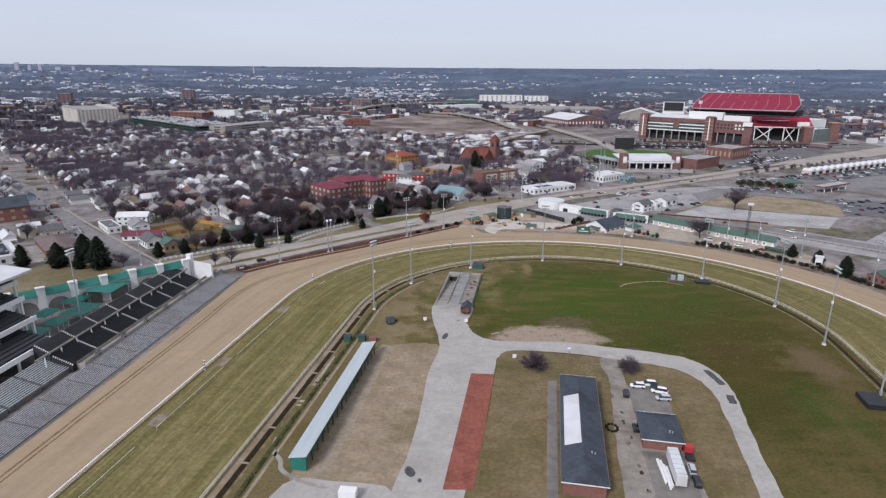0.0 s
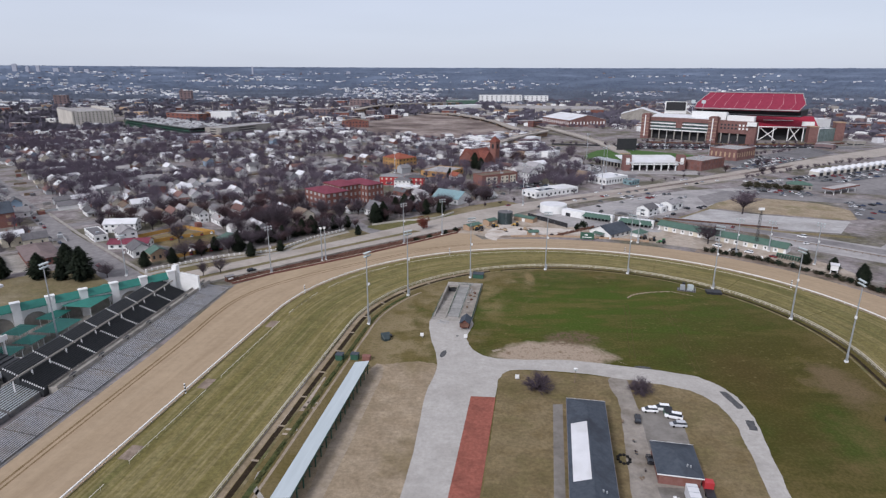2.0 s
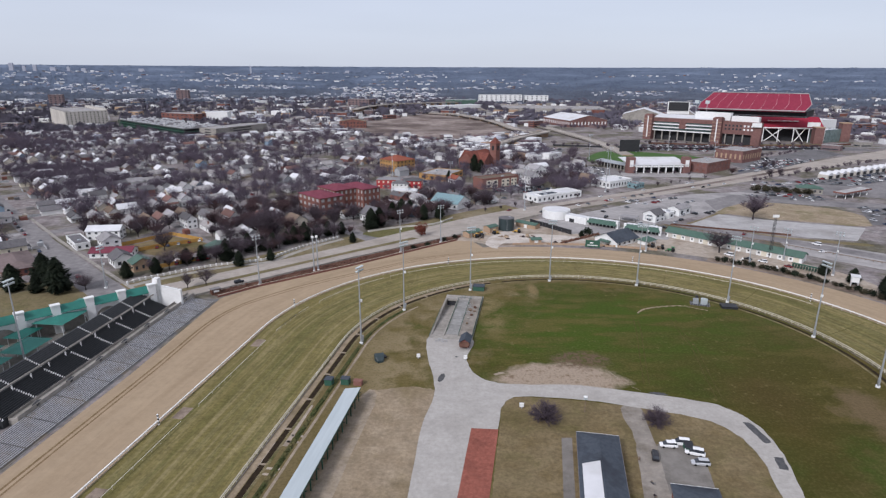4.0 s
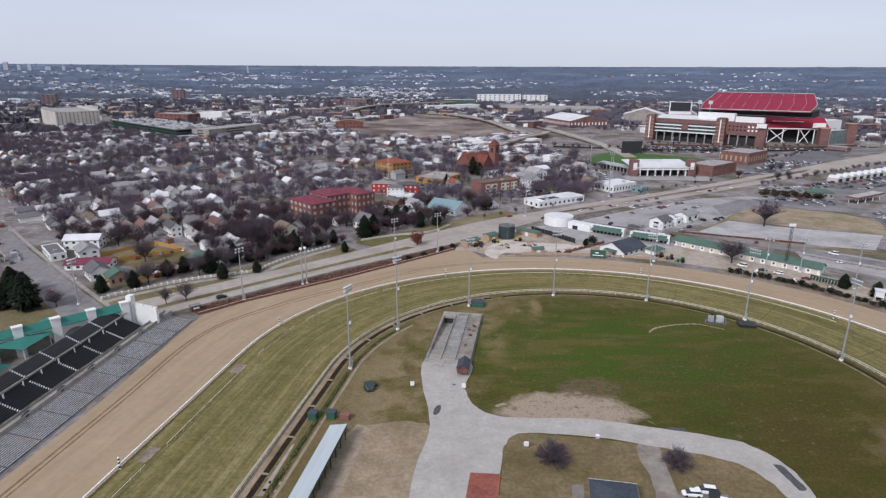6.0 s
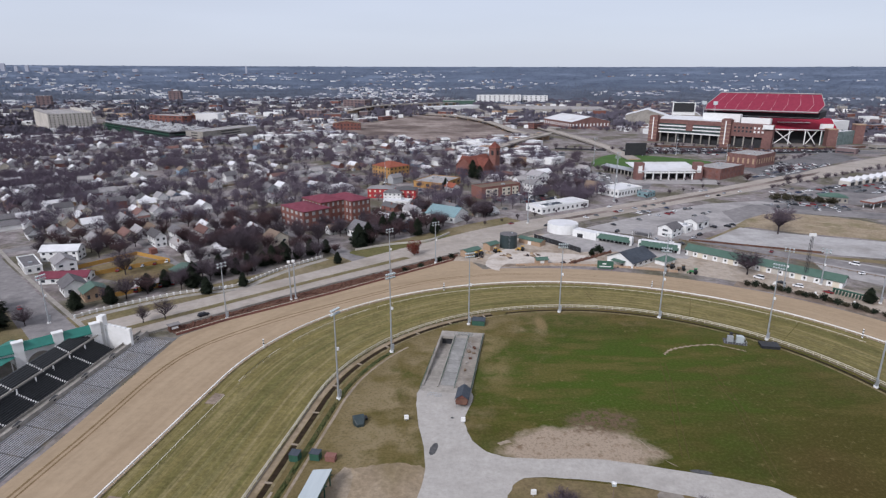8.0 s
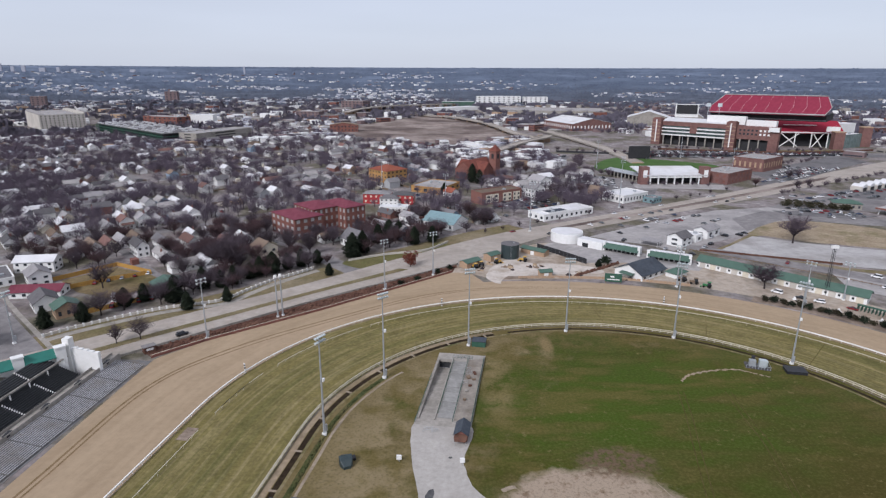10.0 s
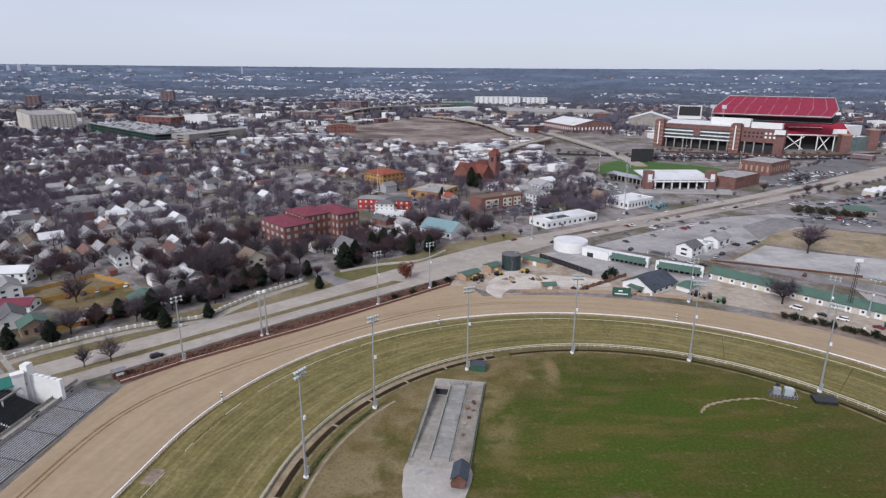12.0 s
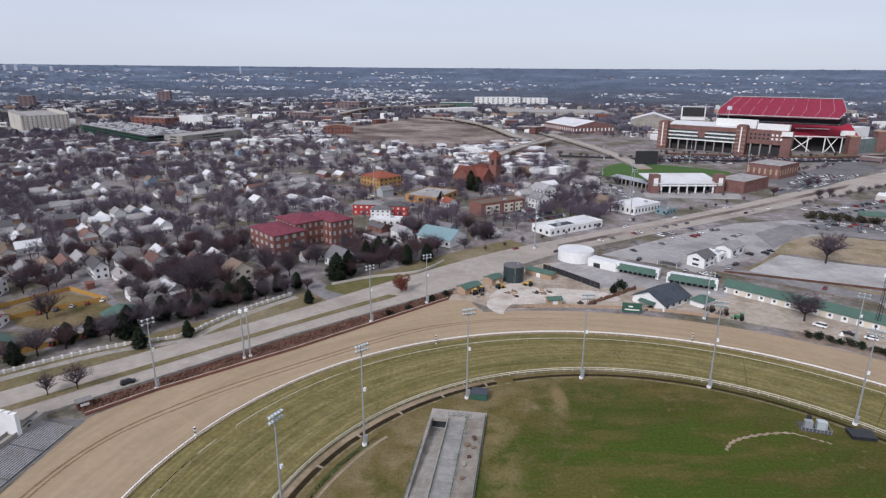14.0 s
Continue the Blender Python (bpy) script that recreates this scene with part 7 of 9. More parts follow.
sheet("street_lawn", Geo().flat([nb_(-138, 10), nb_(-140, 60), nb_(-200, 60), nb_(-200, 10)], 0.056), "verge", "thin winter lawn beside the street", "lawn")
sheet("patio", Geo().flat([(-262, 332), (-252, 340), (-226, 309), (-236, 303)], 0.06), "concrete", "pale paved court between the low houses", "pavement")
sheet("hall_drive", Geo().flat([(-300, 396), (-284, 405), (-250, 372), (-268, 358)], 0.062), "lot", "grey paved drive beside the brick hall", "pavement")
block("white_house", "long white clapboard house with a white roof", -221, 394, 98, 10, 20, 6, "white", "white_roof", "gable", 2.4, 2, 4.0, cat="house")
block("low_shop", "low white shop with a dark flat roof along the street", -229, 377, 43, 8, 25, 3.8, "white", "shingle_dark", "flat", storeys=1, bay=4, cat="shop")
block("white_house", "white clapboard house with a grey gable roof", -208, 374, 43, 10, 13, 5.5, "white", "shingle_grey", "gable", 3.0, 2, 4.0, cat="house")
block("red_roof_hall", "low white-fronted hall with a dark red roof", -196, 357, 98, 10, 23, 3.2, "white", "shingle_red", "gable", 2.0, 1, 4.0, cat="hall")
block("grey_house", "grey house with a dark gable roof", -183, 341, 43, 10, 13, 4.6, "white", "shingle_dark", "gable", 3.2, 1, 4.0, cat="house")
# gable-fronted houses standing side by side behind the alley
for a_, b_, rf, wl2_, lab in ((-82, 144, "shingle_grey", "white", "white gabled cottage with a grey roof"), (-72, 145, "shingle_brown", "white", "white gabled cottage with a brown roof"), (-63.5, 144, "tile_dull", "cream", "cream gabled cottage with a rust-brown roof"), (-55.5, 146, "shingle_grey", "white", "white gabled cottage with a pale grey roof"), (-47.5, 146, "shingle_brown", "white", "white gabled cottage with a dark brown roof"),
                              (-53, 120, "shingle_dark", "white", "two-storey white house with a dark roof"), (-40, 120, "shingle_dark", "white", "two-storey white house with a slate roof"), (-27, 110, "tile_dull", "white", "white cottage with a rust-red roof")):
    block("cottage", lab, *nb_(a_, b_), 43, 6.8, 15, 4.4 if b_ > 130 else 6.6, wl2_, rf, "gable", 2.9, 1 if b_ > 130 else 2, 3.0, cat="house")
block("tan_house", "tall tan clapboard house with a plain gable", -105, 419, 43, 11, 12, 7.0, "cream", "shingle_brown", "gable", 3.6, 2, 5.0, cat="house")
# yard with yellow board fences, sheds and parked coaches
for pts in ([(-201, 376), (-182, 401), (-157, 388)], [(-190, 361), (-176, 374.5), (-158, 387)], [(-160, 333), (-150, 342), (-140, 352)]):
    f = thing("board_fence", "bright new cedar board fence", "fence", group="cedar fences")
    for (x, y, a) in along(pts, 1.6):
        part("board", Geo().box(x, y, 0, 2.3, 1.56, 0.1, a), "fence_yellow", f)
sheet("yard_grass", Geo().flat([(-198, 376), (-182, 399), (-157, 387), (-142, 374), (-160, 352), (-180, 360)], 0.075), "dry_grass", "dry grass yard behind the board fence", "grass")
block("green_hut", "hut with a dark green roof beside the verge", -138, 366.5, 43, 14, 9, 3.6, "concrete", "green_roof", "gable", 2.2, 1, 3, cat="hut")
block("green_hut", "cottage with a dark green roof", -168, 333, 43, 10, 9, 4.6, "brick_tan", "green_roof", "gable", 2.6, 1, 3, cat="hut")
block("white_shed", "small white metal shed", -154, 348, 43, 4, 3.2, 2.8, "white", "white_roof", "flat", storeys=1, win=False, cat="shed")
for k in range(6):
    car(-152 + 4.4 * k, 341.5 + 3.6 * k, 10, ("red", "white", "red", "red", "white", "silver")[k], "van", True)
for k in range(5):
    car(-178 + 4.8 * k, 372 + 4.0 * k, 20, ("red", "blue", "silver", "red", "white")[k], "car", True)
car(-132.5, 362.5, -50, "white", "suv", True)
car(-113, 372, -40, "white", "suv", True)
car(-107.3, 311.6, -48, "black", "suv", True)

# ---- houses ----
HOUSE = {}
WALLS = {"white": ("white", 0.66), "cream": ("cream", 0.10), "grey": ("grey_siding", 0.07), "brick": ("brick", 0.08), "blue": ("blue_siding", 0.05), "tan": ("brick_tan", 0.04)}
MAT["grey_siding"] = mat("grey_siding", (0.36, 0.37, 0.38), (0.31, 0.32, 0.33), 0.5, rough=0.8)
MAT["blue_siding"] = mat("blue_siding", (0.22, 0.30, 0.38), (0.19, 0.26, 0.33), 0.5, rough=0.8)
ROOFS = {"dark grey": "shingle_dark", "grey": "shingle_grey", "brown": "shingle_brown", "pale": "lot", "white": "white_roof", "red": "tile_dull"}
SHAPES = [(7.2, 15.0, 3.6, 2.6), (8.0, 13.0, 4.2, 3.2), (7.0, 18.0, 3.5, 2.4), (8.6, 12.0, 6.0, 3.0)]


def house(x, y, turn, shape, wall, roof, near):
    key = (shape, wall, roof)
    lx, ly, h, rise = SHAPES[shape]
    if key not in HOUSE:
        HOUSE[key] = dict(
            wall=Geo().gable_body(lx, ly, h, rise).mesh("wall", WALLS[wall][0]),
            roof=Geo().gable_roof(lx, ly, h, rise, 0.5, 0.2).mesh("roof", ROOFS[roof]),
            porch=Geo().slab((-lx / 2, -ly / 2 - 2.2, h * 0.62), (lx / 2, -ly / 2 - 2.2, h * 0.62), (lx / 2, -ly / 2, h * 0.8), (-lx / 2, -ly / 2, h * 0.8), 0.18).mesh("porch_roof", ROOFS[roof]),
            post=Geo().box(0, 0, 0, h * 0.62, 0.2, 0.2).mesh("post", "white"),
            pane=Geo().box(0, 0, 0, 1.4, 0.1, 1.0).mesh("window", "glass"),
            door=Geo().box(0, -ly / 2 - 0.04, 0.2, 2.3, 1.0, 0.1).mesh("door", "wood"),
            chimney=Geo().box(lx * 0.22, ly * 0.15, h, h + rise + 0.9, 0.8, 0.8).mesh("chimney", "brick"))
    m = HOUSE[key]
    word = {"white": "white clapboard", "cream": "cream clapboard", "grey": "grey clapboard", "brick": "red brick", "blue": "blue-grey clapboard", "tan": "tan brick"}[wall]
    t = thing("house", f"{word} house with a {roof} shingle roof", "house", pose(x, y, 0, 0, 0, turn), "town houses")
    part("wall", m["wall"], None, t)
    part("roof", m["roof"], None, t)
    if near:
        part("porch_roof", m["porch"], None, t)
        for q in (-1, 1):
            o = part("post", m["post"], None, t)
            o.location = (q * (lx / 2 - 0.2), -ly / 2 - 2.0, 0)
            o = part("window", m["pane"], None, t)
            o.location, o.rotation_euler = (q * lx * 0.28, -ly / 2 - 0.03, 1.1), (0, 0, math.pi / 2)
            for k in (-0.25, 0.2):
                o = part("window", m["pane"], None, t)
                o.location = (q * (lx / 2 + 0.03), ly * k, 1.2)
        part("door", m["door"], None, t)
        part("chimney", m["chimney"], None, t)


def pick(r, table):
    q = r.random()
    for k, (_, p) in table.items():
        q -= p
        if q < 0:
            return k
    return next(iter(table))


FIELD = [(-219, 1151), (-125, 1012), (-58, 1029), (25, 975), (105, 1040), (140, 1095), (96, 1268), (38, 1478), (-45, 1571), (-136, 1394), (-176, 1301)]


def inside_poly(x, y, pts):
    odd = False
    for (x0, y0), (x1, y1) in zip(pts, pts[1:] + pts[:1]):
        if (y0 > y) != (y1 > y) and x < (x1 - x0) * (y - y0) / (y1 - y0) + x0:
            odd = not odd
    return odd


def avenue_side(x, y):
    """Metres beyond the avenue's far edge, counted upwards."""
    for (x0, y0), (x1, y1) in zip(FE, FE[1:]):
        if x0 <= x <= x1:
            return y - (y0 + (y1 - y0) * (x - x0) / (x1 - x0))
    return 100 if x < FE[0][0] else -1


def free(x, y, rad):
    if any((x - bx) ** 2 + (y - by) ** 2 < (br + rad) ** 2 for bx, by, br in BUILT):
        return False
    return not inside_poly(x, y, FIELD)


r = random.Random(21)
HOUSES, PLOTS = [], []
YARD = [(-216, 345), (-186, 408), (-125, 380), (-172, 310)]
b0 = 42.0
row = 0
while b0 < 900:
    row += 1
    a = -450.0
    while a < 420:
        a += r.uniform(9.6, 12.4)
        b = b0 + r.uniform(-5, 5)
        x, y = nb_(a, b)
        if any(abs(a - s0) < 11 for s0 in STREETS) or any(abs(a - s0) < 6 for s0 in ALLEYS) or any(abs(b - c) < 11 for c in CROSS) or -146 < a < -116 or (a < -116 and b < 110) or r.random() < 0.12:
            continue
        if avenue_side(x, y) < (58 if -165 < x < -58 else 28) or not free(x, y, 7) or inside_poly(x, y, YARD) or abs(x) > 0.86 * (y + 5) or x > 150 or (x > 60 and y > 700):
            continue
        if a > 30 and r.random() < 0.5:
            continue
        HOUSES.append((x, y, b))
        PLOTS.append((math.hypot(x, y - 130), x, y, 43 + (180 if row % 2 and r.random() < 0.5 else 0) + r.choice((0, 0, 0, 90)) + r.uniform(-3, 3), r.choice((0, 0, 1, 2, 3)), pick(r, WALLS), r.choice(("dark grey", "dark grey", "grey", "grey", "grey", "brown", "pale", "pale", "white", "white", "white", "white", "red") if r.random() < 0.8 else ("dark grey", "grey", "white"))))
    b0 += 27.0 if row % 2 else 33.0
PLOTS.sort(key=lambda q: q[0])
for k, (d_, x, y, turn, shape, wall, roof) in enumerate(PLOTS[:250]):
    house(x, y, turn, shape, wall, roof, k < 40)


def turned(geo, other, m):
    """Adds a mesh's faces to geo, moved by m."""
    i = len(geo.v)
    geo.v += [tuple(m @ v.co) for v in other.vertices]
    geo.f += [tuple(i + q for q in p_.vertices) for p_ in other.polygons]


rows_of = {}
for d_, x, y, turn, shape, wall, roof in PLOTS[250:]:
    lx, ly, h, rise = SHAPES[shape]
    m_ = pose(x, y, 0, 0, 0, turn)
    for nm, mt, geo in (("wall", WALLS[wall][0], Geo().gable_body(lx, ly, h, rise)), ("roof", ROOFS[roof], Geo().gable_roof(lx, ly, h, rise, 0.5, 0.2))):
        t_ = rows_of.setdefault((nm, mt), Geo())
        i = len(t_.v)
        t_.v += [tuple(m_ @ Vector(v)) for v in geo.v]
        t_.f += [tuple(i + q for q in f) for f in geo.f]
hs = thing("house_rows", "rows of small clapboard houses farther back", "houses", kind="stuff")
for (nm, mt), geo in rows_of.items():
    tagged(part(nm, geo, mt, hs), kind="stuff")
# sheds, board fences and driveways between the houses
clutter = {"white": Geo(), "grey_siding": Geo(), "shingle_dark": Geo(), "wood": Geo(), "lot": Geo(), "cream": Geo(), "brick_dark": Geo()}
for d_, x, y, turn, shape, wall, roof in PLOTS:
    for k in range(3):
        a_, b_ = nb_inv(x, y)
        px, py = nb_(a_ + r.choice((-1, 1)) * r.uniform(9, 16), b_ + r.uniform(-6, 6))
        if avenue_side(px, py) < 20 or any(math.hypot(px - q[0], py - q[1]) < 7 for q in HOUSES) or not free(px, py, 2) or inside_poly(px, py, YARD):
            continue
        m = r.choice(list(clutter))
        q = r.random()
        if q < 0.45:
            clutter[m].box(px, py, 0, r.uniform(2.0, 3.2), r.uniform(2.5, 5.5), r.uniform(2.5, 4.5), 43)
        elif q < 0.75:
            clutter["wood" if r.random() < 0.6 else "grey_siding"].box(px, py, 0, 1.7, r.uniform(6, 14), 0.15, 43 + 90 * r.randrange(2))
        else:
            clutter["lot"].box(px, py, 0, 0.1, r.uniform(5, 11), r.uniform(2.5, 4), 43)
for m, geo in clutter.items():
    tagged(part("yard_clutter", geo, m), "small sheds, fences and drives behind the houses", "yard clutter", kind="stuff")
# trees among them
TREES = []
for k in range(14000):
    a, b = r.uniform(-450, 420), 930 * r.random() ** 1.25 + 12
    x, y = nb_(a, b)
    if len(TREES) >= 2200:
        break
    if avenue_side(x, y) < 22 or abs(x) > 0.86 * (y + 5) or x > 140 or (x > 50 and y > 720) or inside_poly(x, y, YARD):
        continue
    if not free(x, y, 1) or any(math.hypot(x - hx_, y - hy_) < 5.0 for hx_, hy_, _ in HOUSES) or any(abs(a - s) < 6 for s in STREETS) or -148 < a < -115 or (a < -115 and b < 125) or (8 < a < 40 and b < 130):
        continue
    if noise.noise(Vector((x / 90, y / 90, 3.0))) < -0.15 and r.random() < 0.7:
        continue
    TREES.append((x, y))
GROVES = (((-400, 640), 60, 70), ((-300, 480), 40, 50), ((-255, 590), 34, 34), ((-335, 570), 40, 40), ((-560, 860), 80, 60), ((-290, 735), 40, 30), ((-420, 760), 60, 36), ((-190, 520), 26, 18), ((-130, 470), 24, 16), ((-518, 704), 60, 40), ((-440, 640), 50, 44), ((-400, 600), 40, 34), ((-337, 540), 26, 18), ((-600, 845), 60, 40), ((-495, 805), 50, 36), ((-372, 827), 40, 24))
for (gx, gy), spread, many in GROVES:
    for k in range(many):
        x, y = r.gauss(gx, spread * 0.5), r.gauss(gy, spread * 0.5)
        if free(x, y, 1) and not -148 < nb_inv(x, y)[0] < -115 and not any(math.hypot(x - hx_, y - hy_) < 4.5 for hx_, hy_, _ in HOUSES):
            TREES.append((x, y))
TREES.sort(key=lambda q: math.hypot(q[0], q[1] - 130))
for x, y in TREES[:170]:
    tree("bare", r.randrange(5), x, y, r.uniform(0.6, 1.1), r.uniform(0, 360), "neighbourhood trees", r.uniform(1.0, 1.2))
tw_far, tr_far = Geo(), Geo()
for x, y in TREES[170:]:
    i = r.randrange(4)
    s = r.uniform(0.6, 1.1)
    m_ = pose(x, y, 0, 0, 0, r.uniform(0, 360)) @ Matrix.Diagonal((s * 1.1, s * 1.1, s, 1))
    turned(tw_far, TREE[("thin", i)][1], m_)
    tr_far.cyl(x, y, 0, 8 * s, 0.3, 0.1, 5)
fw = thing("town_trees", "bare brown trees between the farther houses with haze in the tint", "trees", kind="stuff")
tagged(part("crowns", tw_far, "twigs_hazed", fw), kind="stuff")
tagged(part("trunks", tr_far, "bark", fw), kind="stuff")
for x, y, s in ((-118, 393, 1.75), (-128, 402, 1.3), (-106, 404, 1.2), (-137.5, 384, 1.1), (-113, 368, 0.95), (-122, 412, 1.4), (-134, 413, 1.25), (-146, 406, 1.0), (-152, 398, 0.8), (-80, 425, 1.2), (-92, 428, 1.2), (-86, 418, 0.8), (-66, 405, 0.6), (-170.5, 366, 1.15), (-178.8, 300, 0.8), (-34, 440, 0.9), (-24, 456, 0.9),
                (-14, 466, 0.9), (-44, 462, 1.0), (-30, 470, 1.0), (-95, 434, 1.3), (-84, 440, 1.0), (-108, 434, 1.3), (-118, 426, 1.1), (-128, 428, 1.2), (-140, 424, 1.1), (-70, 445, 1.0), (-112, 396, 0.9), (89, 590, 0.8), (97, 600, 0.9), (103, 609, 1.0), (112, 604, 0.8),
                (121, 610, 0.9), (110, 620, 0.9), (95, 614, 0.8), (80, 737, 1.0), (74, 725, 0.9), (86, 720, 0.9), (62, 742, 0.8), (130, 616, 0.7), (118, 596, 0.6), (296, 650, 0.8), (350, 690, 0.9), (365, 700, 0.8), (330, 640, 0.8), (345, 648, 0.8), (262, 846, 0.6), (284, 842, 0.7), (306, 846, 0.5), (330, 850, 0.6), (352, 852, 0.6), (378, 848, 0.7), (410, 852, 0.5), (300, 930, 0.6), (330, 926, 0.6), (440, 905, 0.5), (480, 905, 0.6)):
    tree("bare", int(abs(x)) % 5, x, y, s, x, "neighbourhood trees", 1.1)

# ---- parked cars ----
def cars_on(x0, y0, ax, ay, rows, cols, gap_r, gap_c, turn, fill, seed):
    q = random.Random(seed)
    for i in range(rows):
        for j in range(cols):
            if q.random() < fill:
                x = x0 + ax * gap_c * j - ay * gap_r * i
                y = y0 + ay * gap_c * j + ax * gap_r * i
                car(x, y, turn + q.choice((0, 180)), q.choice(("white", "white", "silver", "black", "black", "black", "grey", "grey", "grey", "silver", "red", "blue")), q.choice(("car", "car", "suv")), False)


cars_on(118, 476, 0.83, 0.56, 3, 16, 13, 5.5, 34, 0.35, 1)
cars_on(272, 548, 0.80, -0.35, 2, 12, 9, 5.0, 66, 0.75, 2)
cars_on(300, 572, 0.85, 0.5, 3, 16, 12, 4.0, 30, 0.5, 3)
cars_on(64, 548, 0.83, 0.55, 2, 11, 12, 3.4, 34, 0.8, 6)
q = random.Random(9)
for k in range(26):
    t = q.uniform(0.0, 1.0)
    i = int(20 + t * 44)
    lane = q.choice((0.12, 0.25, 0.75, 0.9))
    x = NE[i][0] + (FE[i][0] - NE[i][0]) * lane
    y = NE[i][1] + (FE[i][1] - NE[i][1]) * lane
    if x > 40:
        car(x, y, math.degrees(math.atan2(NE[i + 1][1] - NE[i][1], NE[i + 1][0] - NE[i][0])) - 90, q.choice(("white", "silver", "black", "grey", "red")), "car", False, 0.12)
for s0 in (-131, 23, -280, 176):
    for k in range(22):
        if q.random() < 0.6:
            a, b = s0 + (q.choice((-1, 1)) * 4.4 if s0 != -131 else q.choice((-10.0, -3.2 - 0.018 * 13 * k))), 26 + 13 * k + q.uniform(-2, 2)
            x, y = nb_(a, b)
            if avenue_side(x, y) > 8:
                car(x, y, 43, q.choice(("white", "silver", "black", "grey", "red", "blue")), q.choice(("car", "suv")), b < 120)
crowd = {}


def lot_cars(poly, dx, dy, turn, fill, seed):
    """Rows of parked cars filling a far lot."""
    q = random.Random(seed)
    cx, cy = sum(p[0] for p in poly) / len(poly), sum(p[1] for p in poly) / len(poly)
    for i in range(-40, 41):
        for j in range(-40, 41):
            if q.random() > fill:
                continue
            ca, sa = math.cos(radians(turn)), math.sin(radians(turn))
            u, v = i * dx, j * dy
            x, y = cx + u * ca - v * sa, cy + u * sa + v * ca
            if not inside_poly(x, y, poly):
                continue
            c = q.choice(("white", "white", "silver", "silver", "black", "black", "grey", "grey", "red", "blue"))
            k = (c, "suv" if q.random() < 0.4 else "car")
            if k not in CAR_MESH:
                continue
            m_ = pose(x + q.uniform(-.2, .2), y + q.uniform(-.4, .4), 0.17, 0, 0, turn + q.choice((0, 180)) + q.uniform(-3, 3))
            turned(crowd.setdefault("paint_" + c, Geo()), CAR_MESH[k][0], m_)
            turned(crowd.setdefault("glass", Geo()), CAR_MESH[k][1], m_)


FAR_LOTS = [([(78, 829), (118, 755), (160, 854), (110, 911)], 3.0, 11, 60, 0.8), ([(302, 657), (394, 778), (447, 763), (374, 699)], 3.0, 10, 38, 0.75), ([(34, 547), (65, 548), (90, 579), (68, 588), (50, 575)], 3.0, 10, 33, 0.55),
            ([(300, 440), (420, 420), (460, 470), (330, 500), (316, 474)], 3.1, 11, 20, 0.4), ([(258, 548), (262, 533), (306, 520), (330, 530), (290, 546)], 3.2, 9, -18, 0.55), ([(330, 612), (380, 590), (520, 660), (560, 740), (470, 690)], 3.1, 11, 30, 0.55), ([(120, 660), (160, 630), (172, 690), (140, 720)], 3.2, 12, 20, 0.5), ([(262, 856), (580, 866), (548, 900), (310, 918), (252, 896)], 3.2, 11, 4, 0.6)]
for k, (poly, dx, dy, turn, fill) in enumerate(FAR_LOTS):
    sheet("parking_lot", Geo().flat(poly, 0.165), "lot_dark", "asphalt lot filled with parked cars", "parking lot")
    lot_cars(poly, dx, dy, turn, fill, 70 + k)
pk = thing("parked_cars", "rows of cars parked in the far lots", "cars", kind="stuff")
for m, geo in crowd.items():
    tagged(part("glass" if m == "glass" else "paintwork", geo, m, pk), kind="stuff")
car(230, 388, 40, "white", "van", True)
car(224, 372, 90, "white", "car", True)
car(196, 412, -40, "red", "car", True)
car(181, 476, -20, "black", "suv", True)
car(186, 470, 40, "black", "suv", True)


q = random.Random(44)
for x, y in [(135.9, 439.1), (142.9, 432.6), (148.1, 428.5), (161.7, 443.0), (168.4, 449.8), (175.8, 466.1), (186.4, 503.4), (196.2, 511.2), (202.2, 515.6), (187.8, 526.2), (192.4, 527.6), (176.9, 519.7), (153.9, 507.1), (196.8, 472.4), (202.7, 477.4), (115.8, 457.7)]:
    car(x, y, q.choice((-50, 40, 35, -40)), q.choice(("black", "black", "grey", "white", "silver")), q.choice(("car", "suv")), True)

# ---- stadium ----
MAT["stad_brick"] = mat("stadium_brick", (0.160, 0.086, 0.078), (0.205, 0.115, 0.102), 0.4, (0.125, 0.070, 0.064), 0.08, rough=0.9)
MAT["far_brick"] = mat("muted_far_brick", (0.150, 0.108, 0.110), (0.19, 0.14, 0.14), 0.1, rough=0.95)
MAT["stad_glass"] = mat("green_tinted_glass", (0.16, 0.21, 0.20), (0.10, 0.135, 0.135), 0.2, rough=0.2)
BUILT += [(375, 975, 120), (490, 1000, 120), (440, 1060, 60), (222, 690, 50), (235, 770, 75), (284, 687, 35), (352, 765, 35), (254, 1264, 76), (-743, 1229, 95), (-505, 1101, 75), (-580, 1165, 60), (-440, 1040, 60), (-358, 1026, 60), (-556, 1284, 50), (-20, 898, 40), (-186, 1182, 30), (-300, 1240, 60), (-498, 1317, 35)]
SW = thing("stadium", "brick football stadium with red seats and white roofs", "stadium", pose(322, 1006, 0, 0, 0, -41))
for x in (0, 106):
    part("tower", Geo().box(x, 0, 0, 38.5, 13, 13).box(x, 0, 38.5, 39.8, 10, 10), "stad_brick", SW, "square brick stair tower")
    part("tower_stripe", Geo().box(x, -6.6, 4, 37, 1.6, 0.3), "white", SW)
    for z in range(6):
        part("tower_band", Geo().box(x, -6.55, 5 + 5.4 * z, 5.7 + 5.4 * z, 13.1, 0.15), "brick_tan", SW)
# near-black block behind the columns: shade of the open levels as colour
part("back_wall", Geo().box(53, 12, 0, 33, 104, 6), "dark", SW)
part("brick_band", Geo().box(53, 4, 28.5, 34.5, 94, 6), "stad_brick", SW)
